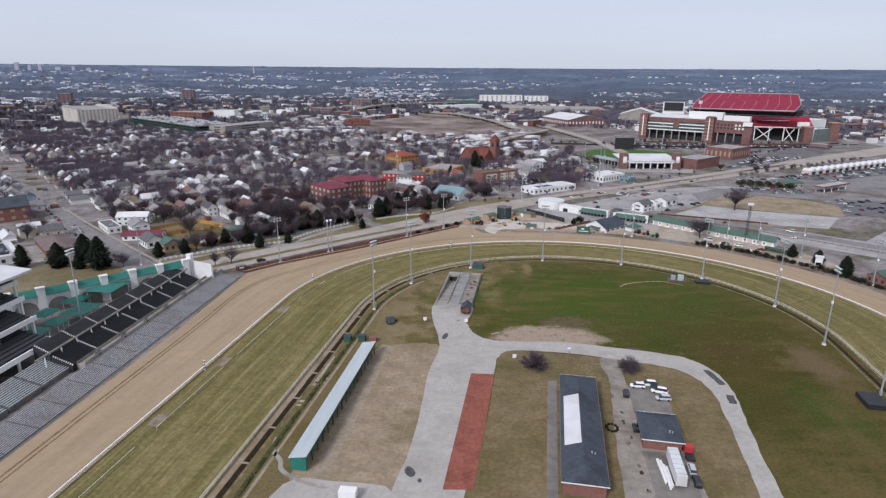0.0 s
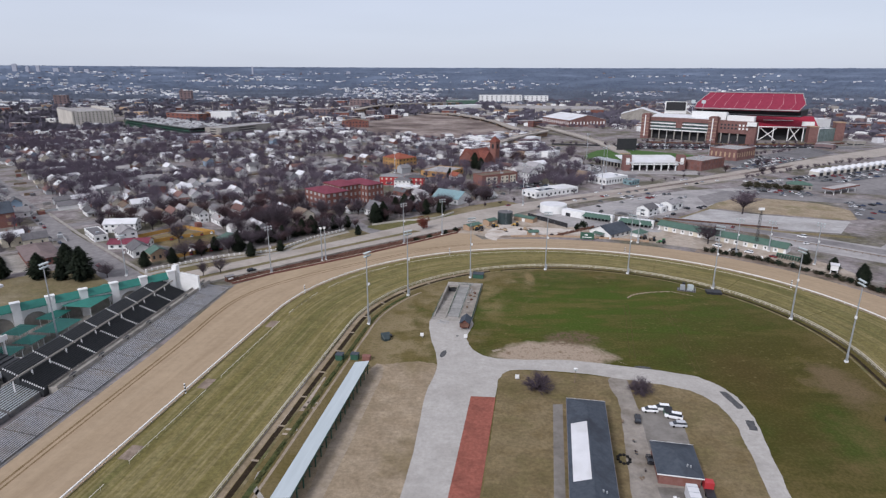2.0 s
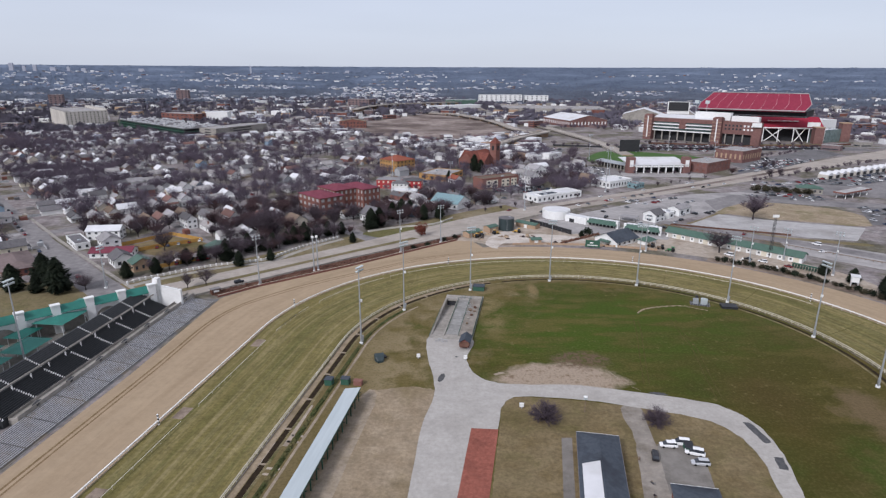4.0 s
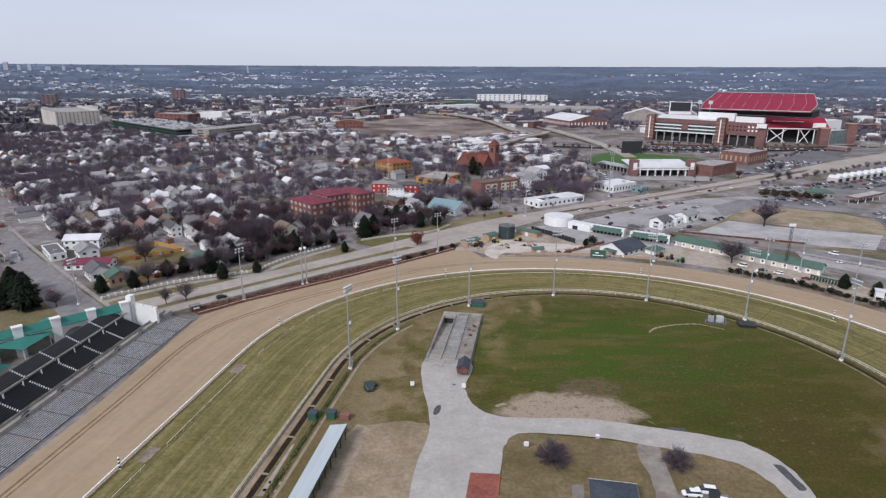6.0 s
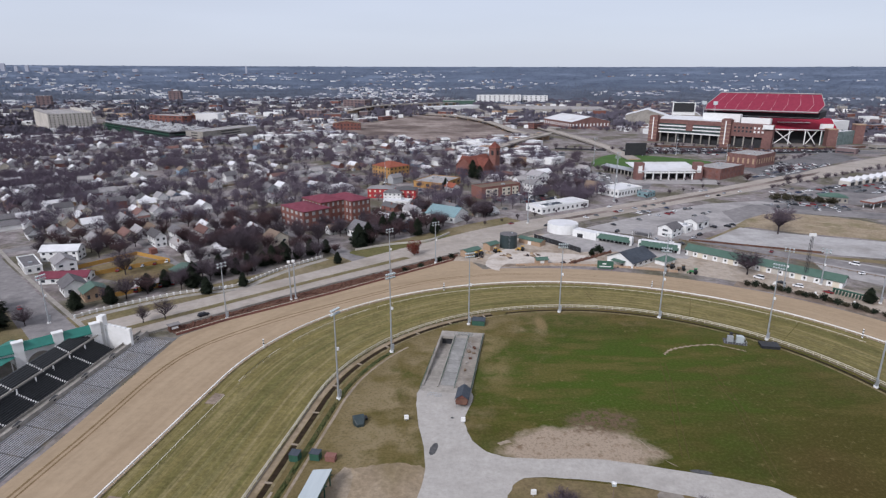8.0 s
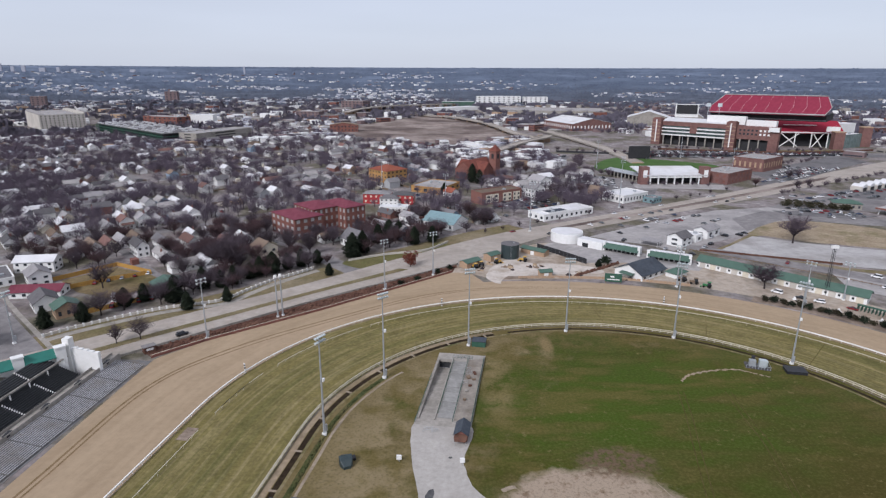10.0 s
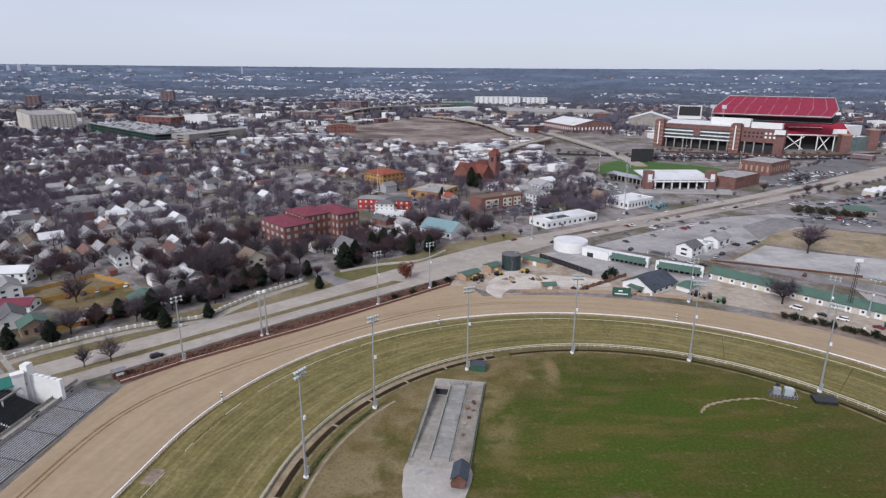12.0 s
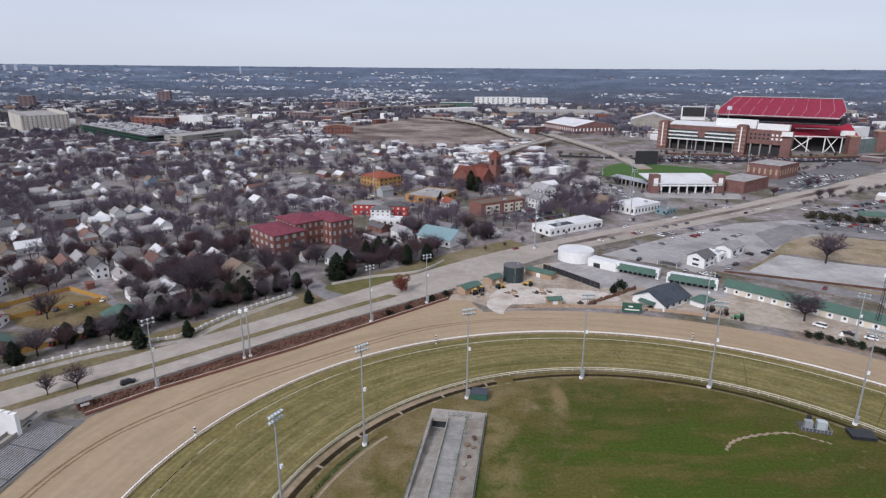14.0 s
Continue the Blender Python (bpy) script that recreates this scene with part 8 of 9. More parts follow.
for z, x0, x1 in ((14.5, 6, 100), (19.5, 6, 48), (19.5, 58, 100), (24.5, 6, 48), (24.5, 58, 100)):
    part("balcony", Geo().box((x0 + x1) / 2, 1.5, z, z + 1.4, x1 - x0, 5), "white", SW)
for z, x0, x1 in ((16, 6, 100), (21, 6, 48), (21, 58, 100), (26, 6, 48), (26, 58, 100)):
    part("glazing", Geo().box((x0 + x1) / 2, 4, z, z + 3.4, x1 - x0, 1), "stad_glass", SW)
part("brick_bay", Geo().box(53, 2.5, 19, 29, 10, 5), "stad_brick", SW)
for k in range(8):
    part("column", Geo().box(10 + 12.3 * k, 0.5, 0, 14.5, 1.5, 1.5), "concrete", SW)
part("roof", Geo().slab((4, 2, 35.4), (104, 2, 35.4), (104, 34, 38.5), (4, 34, 38.5), 1.0), "white_roof", SW, "broad white roof")
part("right_brick", Geo().box(139, 5, 16, 34, 54, 9), "stad_brick", SW)
part("right_pier", Geo().box(160, 3, 0, 16, 12, 10), "stad_brick", SW)
# near-black fill for the shade under the right wing
part("right_dark", Geo().box(136, 9, 0, 16, 46, 8), "dark", SW)
for k in range(3):
    part("column", Geo().box(118 + 12 * k, 1, 0, 16, 1.6, 1.6), "concrete", SW)
for k in range(8):
    for z in (22, 27):
        part("window", Geo().box(117 + 5.2 * k, 0.45, z, z + 2.6, 2.6, 0.2), "glass" if k < 5 else "white", SW)
part("press_box", Geo().box(93, 16, 34.5, 45.5, 52, 10), "white", SW)
part("press_box", Geo().box(140, 14, 34, 41.5, 38, 9), "white", SW)
part("sign_panel", Geo().box(160, -2.2, 28, 34, 13, 0.5), "white", SW)
for k, x in enumerate((62, 78)):
    part("light_mast", Geo().cyl(x, 26, 36, 62, 0.5, 0.3, 6), "galv", SW)
    part("light_bank", Geo().box(x, 26, 57, 62, 6, 0.8), "metal_roof", SW)
# bowl: upper deck on the far side, lower deck in the open corner
A_, B_ = Vector((442, 1060, 71.4)), Vector((537, 949, 72.7))
C_, D_ = Vector((418, 1046, 46.0)), Vector((520, 936, 48.5))
MAT["aisle_red"] = mat("stair_aisle", (0.42, 0.22, 0.24), (0.36, 0.18, 0.20), 0.3, rough=0.9)
MAT["seats_bright"] = mat("bright_red_seats", (0.30, 0.022, 0.045), (0.25, 0.02, 0.038), 0.25, rough=0.9)
ud = thing("upper_deck", "tall red upper seating deck with pale aisles", "grandstand")
ax_ = (D_ - C_).normalized()
AM, BM = C_.lerp(A_, 0.34) - ax_ * 8, D_.lerp(B_, 0.42) + ax_ * 11
C_, D_ = C_ - ax_ * 5, D_ + ax_ * 7
part("seating", Geo().slab(tuple(AM), tuple(BM), tuple(B_), tuple(A_), 1.5), "hazed_red_seats", ud)
part("seating", Geo().slab(tuple(C_), tuple(D_), tuple(BM), tuple(AM), 1.5), "hazed_red_seats", ud)
for k in range(9):
    t = (k + 0.8) / 9.6
    p, q, m_ = C_.lerp(D_, t), A_.lerp(B_, t), AM.lerp(BM, t)
    up = Vector((0, 0, 0.2))
    part("aisle", Geo().tube(tuple(p + up), tuple(m_ + up), 0.36, 0.36, 4).tube(tuple(m_ + up), tuple(q + up), 0.36, 0.36, 4), "aisle_red", ud)
part("top_rail", Geo().tube(tuple(A_ + Vector((0, 0, 0.8))), tuple(B_ + Vector((0, 0, 0.8))), 0.7, 0.7, 4), "lot_pale", ud)
part("front_rail", Geo().tube(tuple(C_), tuple(D_), 1.0, 1.0, 4), "lot_pale", ud)
for end in ((A_, AM, C_), (B_, BM, D_)):
    part("end_rail", Geo().tube(tuple(end[0]), tuple(end[1]), 0.5, 0.5, 4).tube(tuple(end[1]), tuple(end[2]), 0.5, 0.5, 4), "lot_pale", ud)
for k in range(7):
    p = A_.lerp(B_, (k + 0.5) / 7)
    part("flag_post", Geo().cyl(p.x, p.y, p.z, p.z + 4.5, 0.18, n=5), "galv", ud)
E_, F_ = C_ + Vector((6, 6, 0)), D_ + Vector((8, 8, 0))
# solid near-black slab; the shade under the deck is its colour
part("under_deck", Geo().slab((E_.x, E_.y, 45), (F_.x, F_.y, 47.5), (F_.x + 22, F_.y + 20, 50), (E_.x + 22, E_.y + 20, 48), 9), "dark", ud, "concourse under the deck, its shade painted near black")
part("suite_rail", Geo().tube((E_.x, E_.y, 38), (F_.x, F_.y, 40), 0.6, 0.6, 4), "galv", ud)
ld = thing("lower_deck", "red lower seating deck on white steel frames", "grandstand")
P0, P1, P2, P3 = (468, 976, 21.5), (574, 955, 21.5), (596, 1012, 35), (500, 1040, 35)
part("seating", Geo().slab(P0, P1, P2, P3, 1.2), "seats_bright", ld)
part("edge_beam", Geo().tube(P0, P1, 0.9, 0.9, 4), "white", ld)
for k in range(6):
    t = k / 5
    x, y = P0[0] + (P1[0] - P0[0]) * t, P0[1] + (P1[1] - P0[1]) * t
    part("leg", Geo().tube((x, y, 0), (x, y, 21.5), 0.9, 0.9, 4), "white", ld)
for x0, x1 in ((0.22, 0.44), (0.62, 0.74)):
    a = [P0[i] + (P1[i] - P0[i]) * x0 for i in (0, 1)]
    b = [P0[i] + (P1[i] - P0[i]) * x1 for i in (0, 1)]
    part("cross_brace", Geo().tube((*a, 1), (*b, 20), 0.7, 0.7, 4), "white", ld)
    part("cross_brace", Geo().tube((*a, 20), (*b, 1), 0.7, 0.7, 4), "white", ld)
# near-black block painted as the shade beneath the lower seats
part("back_dark", Geo().slab((478, 992, 20), (572, 974, 20), (584, 1000, 20), (490, 1020, 20), 20), "dark", ld)
for k in range(5):
    part("seat_mark", Geo().box(512 + 9 * k, 998 - 1.8 * k, 29.6, 30.4, 7.5, 6, -12), "white", ld)
part("board", Geo().box(556, 955, 24, 31, 18, 1.0, -10), "white", ld)
for x, y, h in ((558, 945, 24), (620, 980, 28)):
    t_ = thing("corner_tower", "square brick corner tower of the stadium", "tower", pose(x, y, 0, 0, 0, -10), "corner towers")
    part("shaft", Geo().box(0, 0, 0, h, 13, 13), "stad_brick", t_)
    part("cap", Geo().box(0, 0, h, h + 1.2, 14, 14), "brick_tan", t_)
block("glass_hall", "glazed hall between the stadium towers", 588, 974, 28, 50, 20, 19, "stad_glass", "white_roof", "flat", storeys=3, win=False)
block("white_field_house", "white block beside the stadium corner", 610, 1030, 28, 40, 30, 30, "white", "white_roof", "flat", storeys=2, win=False)
sb = thing("scoreboard", "large dark scoreboard on a white frame", "scoreboard", pose(420, 1150, 0, 0, 0, -20))
part("panel", Geo().box(0, 0, 36, 51, 34, 2), "dark", sb)
part("frame", Geo().box(0, 1.2, 30, 52, 38, 1.4), "white", sb)
part("base", Geo().box(0, 3, 0, 30, 34, 6), "concrete", sb)
for x, y, lx, ly, h in ((405, 1300, 80, 60, 20), (470, 1250, 40, 40, 24)):
    block("tent_hall", "white tensile-roofed practice hall", x, y, -20, lx, ly, h, "concrete", "white_roof", "gable", 12, 1, win=False)
# arena with a white roof
ar = block("arena", "brick arena under a wide white roof", 254, 1264, 20, 84, 106, 13, "stad_brick", "white_roof", "gable", 9, 1, 7.5, "white", cat="arena")
# baseball ground
sheet("ball_field", Geo().flat(smooth([(168, 742), (190, 815), (228, 850), (290, 815), (318, 778), (270, 716), (225, 705)], 5), 0.12), "field_green", "bright green baseball field", "field")
bb = thing("baseball_stand", "brick baseball stand under a white canopy", "grandstand", pose(222, 676, 0, 0, 0, 3))
part("canopy", Geo().slab((-32, -17, 9.4), (32, -17, 9.4), (32, 22, 12.5), (-32, 22, 12.5), 0.9), "white_roof", bb)
part("front_beam", Geo().box(0, -16.5, 6.8, 8.0, 52, 1.2), "white", bb)
# near-black box gives the shade under the canopy by colour
part("wall", Geo().box(0, 2, 0, 5, 50, 18), "dark", bb)
for k in range(7):
    part("column", Geo().box(-24 + 8 * k, -15, 0, 8.8, 1.2, 1.2), "white", bb)
for x in (-30, 30):
    part("pier", Geo().box(x, -12, 0, 17, 8, 8), "stad_brick", bb)
    part("emblem", Geo().box(x, -16.1, 7, 14, 4, 0.2), "white", bb)
wg = thing("baseball_wing", "low grey wing of the baseball stand", "grandstand")
part("roof", Geo().slab((168, 716, 6), (196, 668, 6), (204, 674, 7), (177, 724, 7), 0.6), "galv", wg)
for x, y, a in along([(168, 716), (196, 668)], 5.0):
    part("column", Geo().box(x, y, 0, 5.5, 1.0, 1.0), "concrete", wg)
# near-black strip, the shade below the wing roof as colour
part("back", Geo().wall([(173, 720), (200, 672)], 0.5, 0, 5), "dark", wg)
sb = thing("scoreboard", "dark baseball scoreboard on posts", "scoreboard", pose(241, 832, 0, 0, 0, 5))
part("panel", Geo().box(0, 0, 1.5, 16.8, 27, 1.5), "dark", sb)
for q in (-10, 10):
    part("post", Geo().box(q, 0.5, 0, 2, 1, 1), "galv", sb)
for x, y, h in ((170.7, 759, 31), (164.8, 640, 30), (310.8, 731, 27), (58, 480.6, 34), (139.8, 556, 38), (0, 560, 26), (-60, 640, 26), (300, 850, 34)):
    light_pole(x, y, h, 20, "town light poles", 2)
block("brick_office", "long brick office with a pale flat roof", 284, 686, 39, 50, 28, 10.5, "stad_brick", "lot", "flat", storeys=2, bay=7, glass="brick_dark")
block("brick_office", "tall brick hall with pale vertical panels", 355, 765, 39, 48, 34, 13.5, "stad_brick", "lot", "flat", storeys=1, bay=5.5, glass="brick_tan")
block("green_roof_diner", "low diner with a grey-green roof and parasols", 324, 560, -22, 20, 13, 4.6, "concrete", "green_roof", "hip", 2.5, 1, 4, cat="restaurant")
gc = thing("station_canopy", "long flat filling station canopy on posts", "canopy", pose(352, 543, 0, 0, 0, 31))
part("roof", Geo().box(0, 0, 4.6, 5.7, 44, 10), "brick_dark", gc)
part("deck", Geo().box(0, 0, 5.7, 5.8, 42, 8.6), "lot_pale", gc, "pale flat roof deck")
for q in (-18, -6, 6, 18):
    for w in (-3.6, 3.6):
        part("post", Geo().box(q, w, 0, 4.6, 0.6, 0.6), "white", gc)
for k in range(26):
    x, y = 384 + 11 * k, 634 + 6.2 * k
    b = thing("shop", "small pale arched shop beside the avenue", "shop", pose(x, y, 0, 0, 0, 30), "row of shops")
    part("front", Geo().box(0, 0, 0, 4.4, 10.4, 10), "stucco", b)
    n_ = 8
    g = Geo()
    for j in range(n_):
        t0, t1 = math.pi * j / n_, math.pi * (j + 1) / n_
        g.quad((4.4 * math.cos(t0), -5.2, 3.4 + 3.2 * math.sin(t0)), (4.4 * math.cos(t0), 5, 3.4 + 3.2 * math.sin(t0)), (4.4 * math.cos(t1), 5, 3.4 + 3.2 * math.sin(t1)), (4.4 * math.cos(t1), -5.2, 3.4 + 3.2 * math.sin(t1)))
        g.tri((0, -5.2, 3.4), (4.4 * math.cos(t0), -5.2, 3.4 + 3.2 * math.sin(t0)), (4.4 * math.cos(t1), -5.2, 3.4 + 3.2 * math.sin(t1)))
    part("vault", g, "white_roof", b, "white barrel-vaulted roof")
    part("doorway", Geo().box(0, -5.15, 0, 3.6, 5.6, 0.3).cyl(0, -5.2, 3.6, 3.7, 0.2, n=6), "dark", b)
for k in range(6):
    tree("shrub", 0, 280 + 7.5 * k, 566 - 3.2 * k, 2.4, 40 * k, "diner shrubs", 1.3)

# apartment slab, car decks and halls on the west side
ap = block("apartment_slab", "long cream eight-storey apartment block", -743, 1229, 132, 150, 72, 28, "stucco", "lot", "flat", storeys=7, bay=6.5, cat="apartments")
for k in range(10):
    part("roof_gable", Geo().gable_body(8, 9, 29, 3.5), "stucco", ap).location = (-68 + 15 * k, -31, 0)
    part("roof_gable", Geo().gable_body(8, 9, 29, 3.0), "lot", ap).location = (-68 + 15 * k, 31, 0)
gr = thing("parking_deck", "long green-fronted parking deck full of white cars", "parking deck", pose(-505, 1101, 0, 0, 0, 137.9))
for k in range(3):
    part("slab", Geo().box(0, 0, 4.0 + 4.6 * k, 4.9 + 4.6 * k, 278, 70), "green_paint" if k < 2 else "lot_dark", gr)
# solid near-black core: shade between the parking levels is painted
part("core", Geo().box(0, 0, 0, 13.5, 272, 62), "dark", gr)
for k in range(40):
    part("upright", Geo().box(-136 + 7.0 * k, 34.8, 0, 14.4, 1.0, 0.8), "green_paint", gr)
    part("upright", Geo().box(-136 + 7.0 * k, -34.8, 0, 14.4, 1.0, 0.8), "green_paint", gr)
rr = random.Random(14)
g = Geo()
for row in (-31, -18, -6, 6, 18, 31):
    for k in range(86):
        if rr.random() < 0.34:
            g.box(-134 + 3.15 * k, row, 14.2, 14.2 + rr.uniform(1.4, 2.1), 1.9, 4.6)
tagged(part("car_stuff", g, "white_roof", gr), kind="stuff")
block("car_park", "pale concrete multi-storey car park", -360, 1027, 64.6, 114, 36, 15.5, "concrete", "lot", "flat", storeys=4, bay=108, glass="dark")
block("brick_hall", "wide brick hall with red panels", -556, 1284, -23, 90, 34, 18, "brick_dark", "lot", "flat", storeys=3, bay=12)
block("white_hall", "plain white windowless hall behind trees", -498, 1322, 5, 46, 30, 19, "white", "white_roof", "flat", storeys=1, win=False)
block("brick_tower", "brown brick tower block", -1188, 1853, 20, 36, 30, 32, "far_brick", "lot", "flat", storeys=6, bay=12)
block("brick_tower", "red brick tower on the skyline", -955, 2200, 10, 40, 30, 36, "far_brick", "lot", "flat", storeys=6, bay=12)
block("white_flats", "long white block of flats before the woods", 175, 2160, 6, 150, 26, 26, "white", "white_roof", "flat", storeys=4, bay=16)
block("white_flats", "white block of flats before the woods", 300, 2165, 6, 82, 26, 24, "white", "white_roof", "flat", storeys=4, bay=16)
block("green_store", "wide store with a green front", 35, 1990, 5, 100, 40, 16, "green_roof", "white_roof", "flat", storeys=1, win=False)
block("long_roof", "very long low store with a pale roof", 288, 1758, -8, 288, 150, 7, "concrete", "lot", "flat", storeys=1, win=False)

sheet("pavement_area", Geo().flat([(-372, 1196), (-270, 1180), (-222, 1230), (-300, 1312)], 0.15), "lot_pale", "pale empty pavement before the scrub field", "pavement")
block("white_warehouse", "long white metal warehouse before the scrub field", -20, 898, 46, 84, 18, 5.5, "white", "white_roof", "flat", storeys=1, win=False, cat="warehouse")
block("white_warehouse", "white metal warehouse with a pale roof", 34, 936, -10, 40, 14, 5.5, "white", "white_roof", "flat", storeys=1, win=False, cat="warehouse")
block("brick_mill", "old dark red brick mill beside the scrub field", -186, 1182, 5, 50, 22, 12, "brick_dark", "shingle_brown", "gable", 4, 2, 6.0, cat="mill")
block("brick_hall", "red brick hall on the far side of town", -316, 1486, -12, 56, 30, 16, "far_brick", "lot", "flat", storeys=3, bay=9)
block("brick_hall", "wide red brick hall before the woods", -275, 1918, -24, 76, 40, 20, "far_brick", "lot", "flat", storeys=3, bay=12)
block("white_store", "very wide white store with a white roof", 5, 1795, 38, 190, 46, 9, "white", "white_roof", "flat", storeys=1, win=False, cat="store")
# scrub field and the elevated roads round it
sheet("scrub_field", Geo().flat(ragged(smooth(FIELD, 6), 4, 3), 0.14), "scrub", "wide brown scrub field with pale tracks", "field")


def elevated(pts, w, z, label, step=26.0, side=True):
    ln = smooth(pts, 8, False)
    L, R = [], []
    for i, p in enumerate(ln):
        q0, q1 = ln[max(0, i - 1)], ln[min(len(ln) - 1, i + 1)]
        dx, dy = q1[0] - q0[0], q1[1] - q0[1]
        k = math.hypot(dx, dy) or 1
        L.append((p[0] - dy / k * w / 2, p[1] + dx / k * w / 2))
        R.append((p[0] + dy / k * w / 2, p[1] - dx / k * w / 2))
    b = thing("overpass", label, "overpass", kind="structure")
    g = Geo()
    for i in range(len(ln) - 1):
        zs = [z * min(1.0, 0.15 + 2.2 * min(j, len(ln) - 1 - j) / len(ln) * 2) if side else z for j in (i, i + 1)]
        g.slab((*L[i], zs[0]), (*R[i], zs[0]), (*R[i + 1], zs[1]), (*L[i + 1], zs[1]), 1.4)
    part("deck", g, "road", b)
    for row in (L, R):
        g = Geo()
        for i in range(len(ln) - 1):
            zs = [z * min(1.0, 0.15 + 2.2 * min(j, len(ln) - 1 - j) / len(ln) * 2) if side else z for j in (i, i + 1)]
            g.tube((*row[i], zs[0] + 0.4), (*row[i + 1], zs[1] + 0.4), 0.5, 0.5, 4)
        part("parapet", g, "concrete", b)
    for x, y, a in along(ln, step):
        part("pier", Geo().box(x, y, 0, max(1.0, z - 2.2), 2.0, w * 0.8, a), "brick_tan", b)


elevated([(40, 790), (70, 862), (112, 950), (160, 1030), (150, 1085)], 13, 8.5, "road bridge on brown piers")
elevated([(150, 1060), (113, 1136), (97, 1230), (72, 1341), (17, 1475), (-22, 1520), (-90, 1600)], 14, 5.5, "raised road curving round the scrub field", 60)
elevated([(20, 1900), (-83, 1825), (-163, 1760), (-215, 1640), (-235, 1509)], 18, 14, "concrete viaduct on tall piers", 30, False)
elevated([(230, 800), (217, 964), (176, 1203), (129, 1535), (90, 1800)], 16, 3.0, "wide road rising past the field", 80)
elevated([(640, 800), (700, 870), (780, 900), (1200, 1000)], 22, 6, "raised road beyond the stadium lots", 40)
for pts, w, mt in (([(250, 860), (420, 880), (640, 900)], 14, "asphalt"), ([(330, 700), (430, 780), (520, 850)], 60, "lot_dark"), ([(650, 900), (900, 1000), (1300, 1120)], 120, "lot"), ([(480, 640), (700, 760)], 90, "lot")):
    ln = smooth(pts, 6, False)
    sheet("pavement_area", Geo().ribbon([(x, y + w / 2) for x, y in ln], [(x, y - w / 2) for x, y in ln], 0.15), mt, "broad pale pavement beyond the avenue", "pavement")

for k in range(5):
    cars_on(262 + 26 * k, 858 - 4 * k, 0.98, 0.05, 1, 6, 9, 4.0, 80, 0.45, 60 + k)
fn = thing("stadium_fence", "long dark fence before the stadium lots", "fence")
part("panel", Geo().wall([(150, 900), (260, 872), (420, 862), (560, 880)], 0.4, 0, 2.4), "black", fn)
fn = thing("stadium_fence", "long hedge and fence below the stadium", "fence")
part("panel", Geo().wall([(300, 935), (420, 900), (520, 905), (600, 930)], 3.0, 0, 2.2), "hedge_brown", fn)
sheet("stadium_lawn", Geo().flat([(405, 915), (560, 915), (560, 940), (405, 930)], 0.2), "verge", "strip of grass below the stadium", "grass")
sheet("stadium_lot", Geo().flat([(250, 850), (600, 862), (560, 905), (300, 925), (240, 900)], 0.16), "lot_dark", "dark lot before the stadium", "parking lot")
sheet("ball_court", Geo().flat([(180, 640), (262, 634), (270, 660), (180, 662)], 0.16), "lot", "paved court before the ball ground", "pavement")
sheet("ball_lot", Geo().flat([(100, 610), (180, 596), (200, 640), (172, 700), (150, 720), (110, 680)], 0.15), "asphalt", "grey lot beside the ball ground", "parking lot")

rt_ = random.Random(52)
row_crowns = Geo()
for line, step, size in (([(150, 905), (260, 878), (420, 868), (560, 886)], 13, 0.55), ([(250, 852), (330, 856), (450, 862)], 16, 0.5), ([(300, 612), (360, 650), (420, 690), (520, 752)], 12, 0.45), ([(182, 655), (262, 650)], 14, 0.4), ([(150, 730), (176, 690)], 12, 0.7), ([(300, 945), (420, 910), (520, 915)], 15, 0.5), ([(120, 700), (150, 760), (165, 830)], 11, 0.8), ([(395, 790), (440, 812), (470, 840)], 12, 0.5)):
    for x, y, a in along(line, step):
        q = size * rt_.uniform(0.7, 1.3)
        turned(row_crowns, TREE[("bare", rt_.randrange(5))][1], pose(x + rt_.uniform(-3, 3), y + rt_.uniform(-3, 3), 0, 0, 0, rt_.uniform(0, 360)) @ Matrix.Diagonal((q * 1.2, q * 1.2, q, 1)))
tagged(part("stadium_trees", row_crowns, "twigs"), "rows of small bare trees about the stadium lots", "trees", kind="stuff")

# ---- the middle distance ----
r = random.Random(33)


def spot(lo, hi):
    """A place in the view, even over the picture: nearer places are rarer."""
    d = 1.0 / r.uniform(1.0 / hi, 1.0 / lo)
    a = r.uniform(-0.72, 0.72)
    return d * math.sin(a), 130 + d * math.cos(a), d


STY = (("white", "white_roof", 0.16), ("far_brick", "lot", 0.28), ("brick_tan", "lot", 0.14), ("concrete", "lot", 0.22), ("brick_dark", "shingle_grey", 0.20))
count = 0
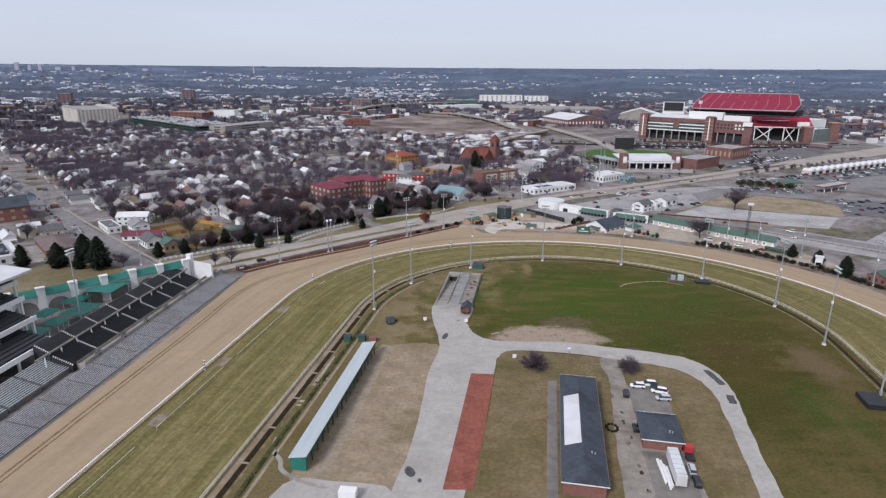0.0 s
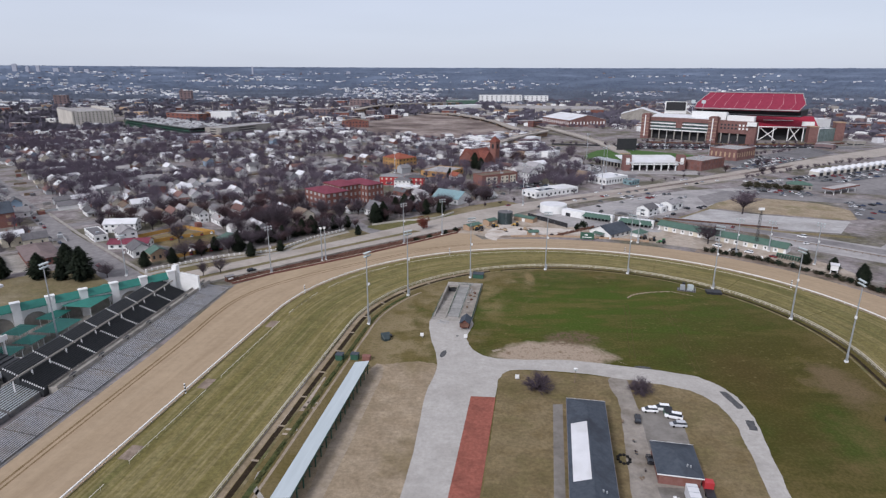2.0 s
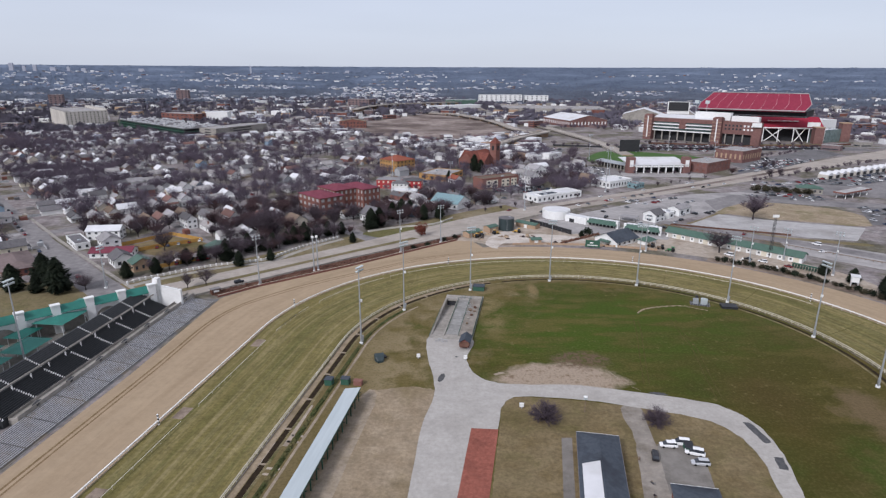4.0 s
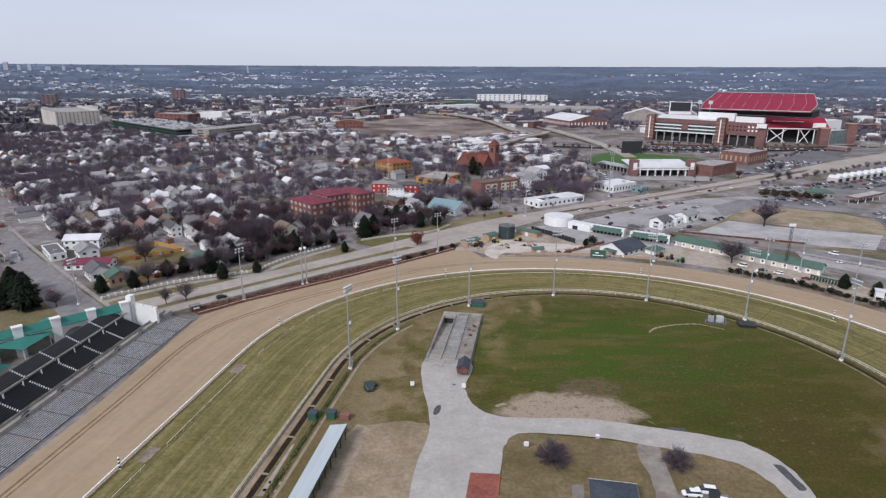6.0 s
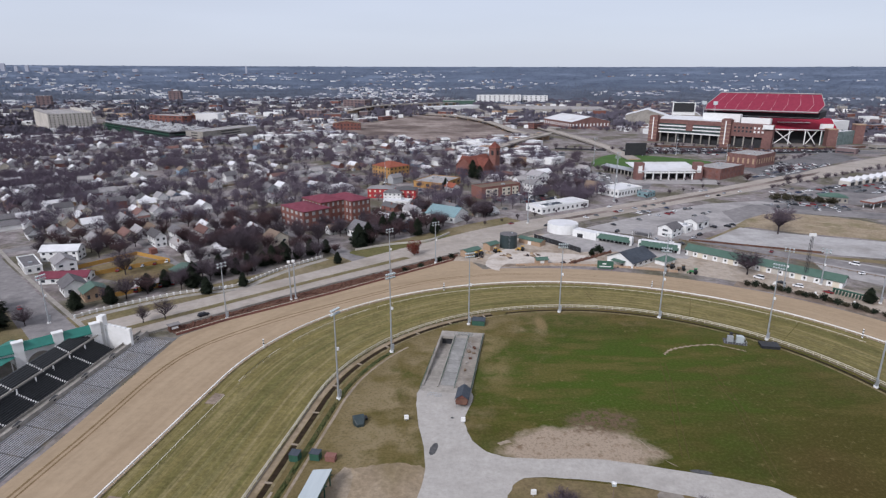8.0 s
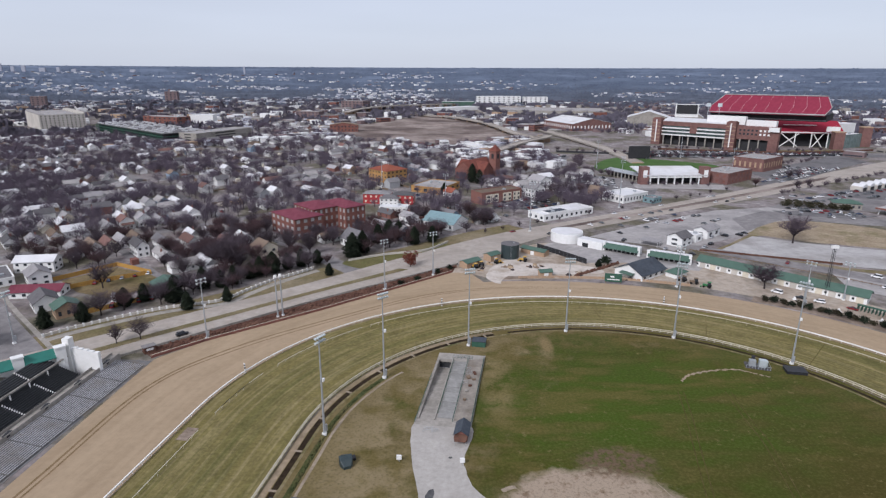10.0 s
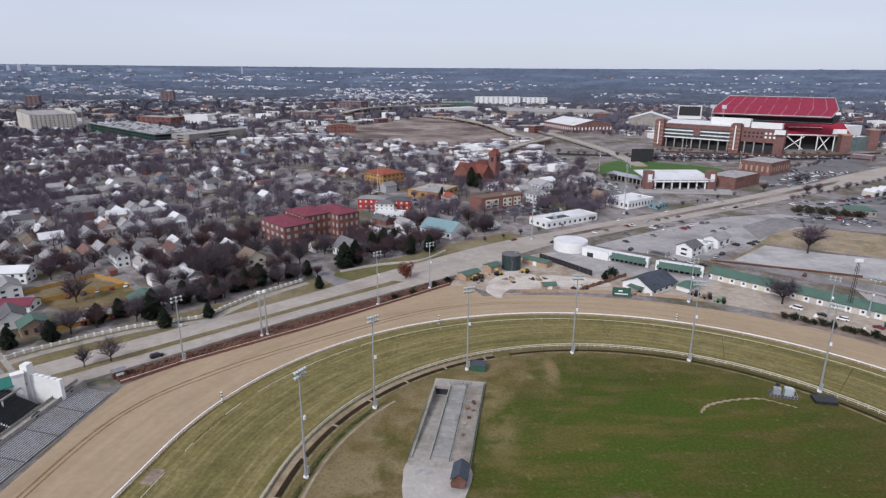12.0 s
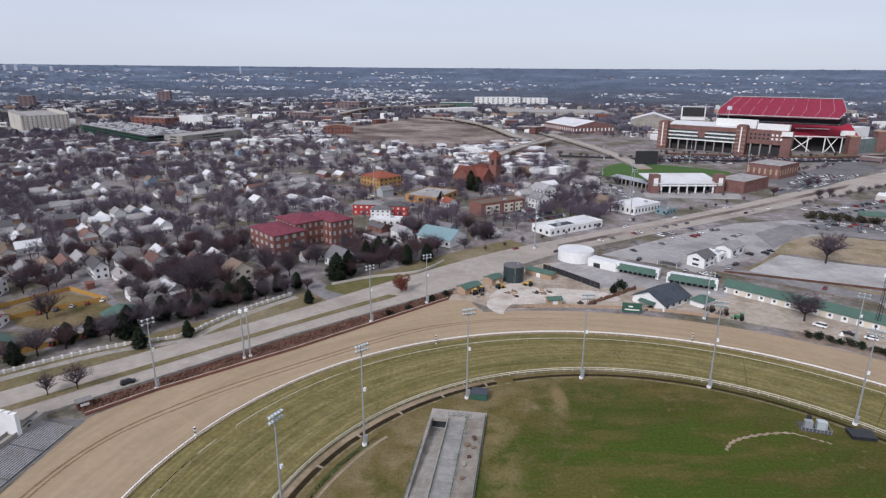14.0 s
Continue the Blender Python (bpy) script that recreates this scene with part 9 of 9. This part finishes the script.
for k in range(4000):
    x, y, d = spot(720, 2100)
    if count >= 190:
        break
    if avenue_side(x, y) < 30 and x < 1200:
        continue
    lx, ly, h = r.uniform(14, 44), r.uniform(12, 26), r.choice((4.5, 5, 6, 7, 9, 12))
    if x < 150 and y < 1050 and x > -420:
        lx, ly = lx * 0.5, ly * 0.6
    if (x > 330 and d < 900) or (20 < x < 420 and y < 1180):
        continue
    if d < 1150 and x < -20:
        continue
    rad = math.hypot(lx, ly) / 2
    if not free(x, y, rad * 0.8):
        continue
    wall, roof, _ = r.choices(STY, [q[2] for q in STY])[0]
    turn = r.choice((43, -47, 20, -10, 8))
    b = thing("building", {"white": "low white flat-roofed building", "far_brick": "low red brick building with a flat roof", "brick_tan": "tan brick building with a flat roof", "concrete": "pale concrete building with a grey roof", "brick_dark": "dark brick building with a grey roof"}[wall], "building", pose(x, y, 0, 0, 0, turn), "town buildings")
    part("wall", Geo().box(0, 0, 0, h, lx, ly), wall, b)
    part("roof", Geo().box(0, 0, h, h + 0.3, lx - 0.6, ly - 0.6), roof, b)
    g = Geo()
    for z in range(max(1, int(h / 4))):
        g.box(0, -ly / 2 - 0.05, 1.2 + 4 * z, 2.8 + 4 * z, lx * 0.85, 0.15)
        g.box(-lx / 2 - 0.05, 0, 1.2 + 4 * z, 2.8 + 4 * z, 0.15, ly * 0.8)
    if d < 1300:
        part("window_band", g, "glass", b)
    BUILT.append((x, y, rad))
    count += 1

# lightened and turned mauve: middle-distance haze put into the colour
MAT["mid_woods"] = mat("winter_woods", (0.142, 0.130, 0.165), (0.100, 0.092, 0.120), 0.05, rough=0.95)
# blue-grey distance haze is mixed into both of these base colours
MAT["far_woods"] = mat("hazed_winter_woods", (0.118, 0.148, 0.205), (0.080, 0.100, 0.145), 0.03, (0.152, 0.188, 0.255), 0.0035, rough=0.95, detail=9)
MAT["slate_woods"] = mat("hazed_slate_woods", (0.118, 0.136, 0.176), (0.080, 0.094, 0.126), 0.04, (0.148, 0.168, 0.215), 0.006, rough=0.95, detail=9)
MAT["dull_roof"] = mat("dull_far_roofs", (0.33, 0.34, 0.39), (0.42, 0.43, 0.48), 0.02, rough=0.9)
# one fixed upward normal for all crown faces, so they shade alike
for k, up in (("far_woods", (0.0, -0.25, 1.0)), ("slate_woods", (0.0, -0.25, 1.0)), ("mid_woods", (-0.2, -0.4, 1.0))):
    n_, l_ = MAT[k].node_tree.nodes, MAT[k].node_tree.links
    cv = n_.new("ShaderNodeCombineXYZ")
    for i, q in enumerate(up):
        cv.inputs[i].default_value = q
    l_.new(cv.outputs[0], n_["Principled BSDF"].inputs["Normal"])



def clump(g, x, y, z, w, h, n):
    for _ in range(n):
        a, q = r.uniform(0, 6.283), math.sqrt(r.random())
        bx, by, bz = x + w * q * math.cos(a), y + w * q * math.sin(a), z + h * r.uniform(0.15, 0.75)
        t = h * r.uniform(0.25, 0.5)
        u = r.uniform(0, 3.14)
        ww = w * r.uniform(0.16, 0.36)
        g.tri((bx - ww * math.cos(u), by - ww * math.sin(u), bz), (bx + ww * math.cos(u), by + ww * math.sin(u), bz + r.uniform(-.1, .1) * h), (bx + r.uniform(-1, 1) * ww, by + r.uniform(-1, 1) * ww, bz + t))


g_near, g_mid, g_far, g_slate = Geo(), Geo(), Geo(), Geo()
small = {"dull_roof": Geo(), "white_roof": Geo(), "white": Geo(), "far_brick": Geo(), "lot": Geo(), "shingle_grey": Geo(), "brick_tan": Geo()}
for k in range(13000):
    x, y, d = spot(640, 2300)
    wood = noise.noise(Vector((x / 170, y / 260, 1.0)))
    if avenue_side(x, y) < 25 and x < 1300:
        continue
    if inside_poly(x, y, FIELD) or any((x - bx) ** 2 + (y - by) ** 2 < (br * 0.9 + 4) ** 2 for bx, by, br in BUILT):
        continue
    a, b = nb_inv(x, y)
    if d < 900 and x < 20 and b < 900:
        continue
    if x > 130 and d < 1050:
        continue
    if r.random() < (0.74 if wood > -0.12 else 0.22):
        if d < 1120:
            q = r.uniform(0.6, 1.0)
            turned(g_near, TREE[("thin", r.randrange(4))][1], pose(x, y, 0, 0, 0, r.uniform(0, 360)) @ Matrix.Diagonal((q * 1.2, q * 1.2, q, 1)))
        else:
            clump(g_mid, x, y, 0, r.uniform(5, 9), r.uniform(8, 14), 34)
    elif r.random() < 0.5 and not (x > 200 and d < 1000):
        m = r.choices(list(small), (0.12, 0.2, 0.22, 0.1, 0.15, 0.15, 0.05))[0]
        lx = r.uniform(7, 20)
        small[m].box(x, y, 0, r.uniform(4, 8), lx, lx * r.uniform(0.5, 1.0), r.choice((43, -47, 10)))
for k in range(9000):
    x, y, d = spot(2000, 4850)
    z = ground_z(x, y)
    left = x / y < -0.02
    town = noise.noise(Vector((x / 520, y / 190, 5.0))) + (0.16 if left else -0.10)
    if d > 4300 or town < 0.16 or r.random() < 0.5:
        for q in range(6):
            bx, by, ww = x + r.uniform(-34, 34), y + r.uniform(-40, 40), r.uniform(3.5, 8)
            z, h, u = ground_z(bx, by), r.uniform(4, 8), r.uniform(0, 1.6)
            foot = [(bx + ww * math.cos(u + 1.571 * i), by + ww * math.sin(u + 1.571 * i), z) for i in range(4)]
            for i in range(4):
                # nearer crowns slate, farther ones bluer: haze in two colour steps
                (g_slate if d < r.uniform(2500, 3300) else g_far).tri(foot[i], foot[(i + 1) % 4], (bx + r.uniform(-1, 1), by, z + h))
    else:
        m = r.choices(list(small), (0.42, 0.26, 0.14, 0.06, 0.08, 0.04, 0.0))[0]
        lx = r.uniform(7, 19) * (1.6 if left and r.random() < 0.3 else 1.0)
        small[m].box(x, y, z - 3, z + r.uniform(4, 8), lx, lx * r.uniform(0.4, 0.9), r.choice((43, -47, 10)))
tagged(part("bare_woods", g_near, "twigs_hazed"), "bare trees beyond the houses, their brown greyed by painted haze", "trees", kind="stuff")
tagged(part("town_woods", g_mid, "mid_woods"), "bare winter trees across the town with mauve-grey haze painted in", "trees", kind="stuff")
tagged(part("distant_woods", g_slate, "slate_woods"), "winter woods beyond the town, slate-blue from painted distance haze", "woods", kind="stuff")
tagged(part("distant_woods", g_far, "far_woods"), "winter woods reaching the horizon, distance haze painted blue-grey", "woods", kind="stuff")
for m, g in small.items():
    tagged(part("distant_roofs", g, m), {"dull_roof": "scattered dull blue-grey roofs of the distant town", "white_roof": "scattered white roofs of the distant town", "white": "scattered white houses of the distant town", "far_brick": "scattered brick houses of the distant town", "lot": "scattered pale roofs of the distant town", "shingle_grey": "scattered grey roofs of the distant town", "brick_tan": "scattered tan houses of the distant town"}[m], "roofs", kind="stuff")
# far land under the woods, in the same haze-tinted colours
for rings, mt, lab in (((2150, 2350, 2550, 2800), "slate_woods", "wooded land behind the town with distance haze in its colour"), ((2800, 3100, 3400, 3800, 4200, 4600, 4895), "far_woods", "wooded land along the horizon in painted haze blue")):
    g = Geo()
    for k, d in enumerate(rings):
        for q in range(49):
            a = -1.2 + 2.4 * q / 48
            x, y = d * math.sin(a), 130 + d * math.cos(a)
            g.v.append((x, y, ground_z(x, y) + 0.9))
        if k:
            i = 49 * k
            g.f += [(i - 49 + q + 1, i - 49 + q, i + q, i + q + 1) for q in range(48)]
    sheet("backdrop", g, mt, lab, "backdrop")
# towers on the horizon
for x, y, w, h in ((-2560, 3600, 22, 44), (-2500, 3620, 16, 30), (-2450, 3640, 18, 36), (-2380, 3700, 30, 22), (-2300, 3720, 16, 28), (-2220, 3740, 24, 20), (-1290, 4000, 10, 50), (-1950, 3900, 30, 18), (-700, 4200, 26, 18)):
    b = thing("horizon_tower", "tall pale building on the horizon", "building", pose(x, y, ground_z(x, y) - 2, 0, 0, 15), "horizon buildings")
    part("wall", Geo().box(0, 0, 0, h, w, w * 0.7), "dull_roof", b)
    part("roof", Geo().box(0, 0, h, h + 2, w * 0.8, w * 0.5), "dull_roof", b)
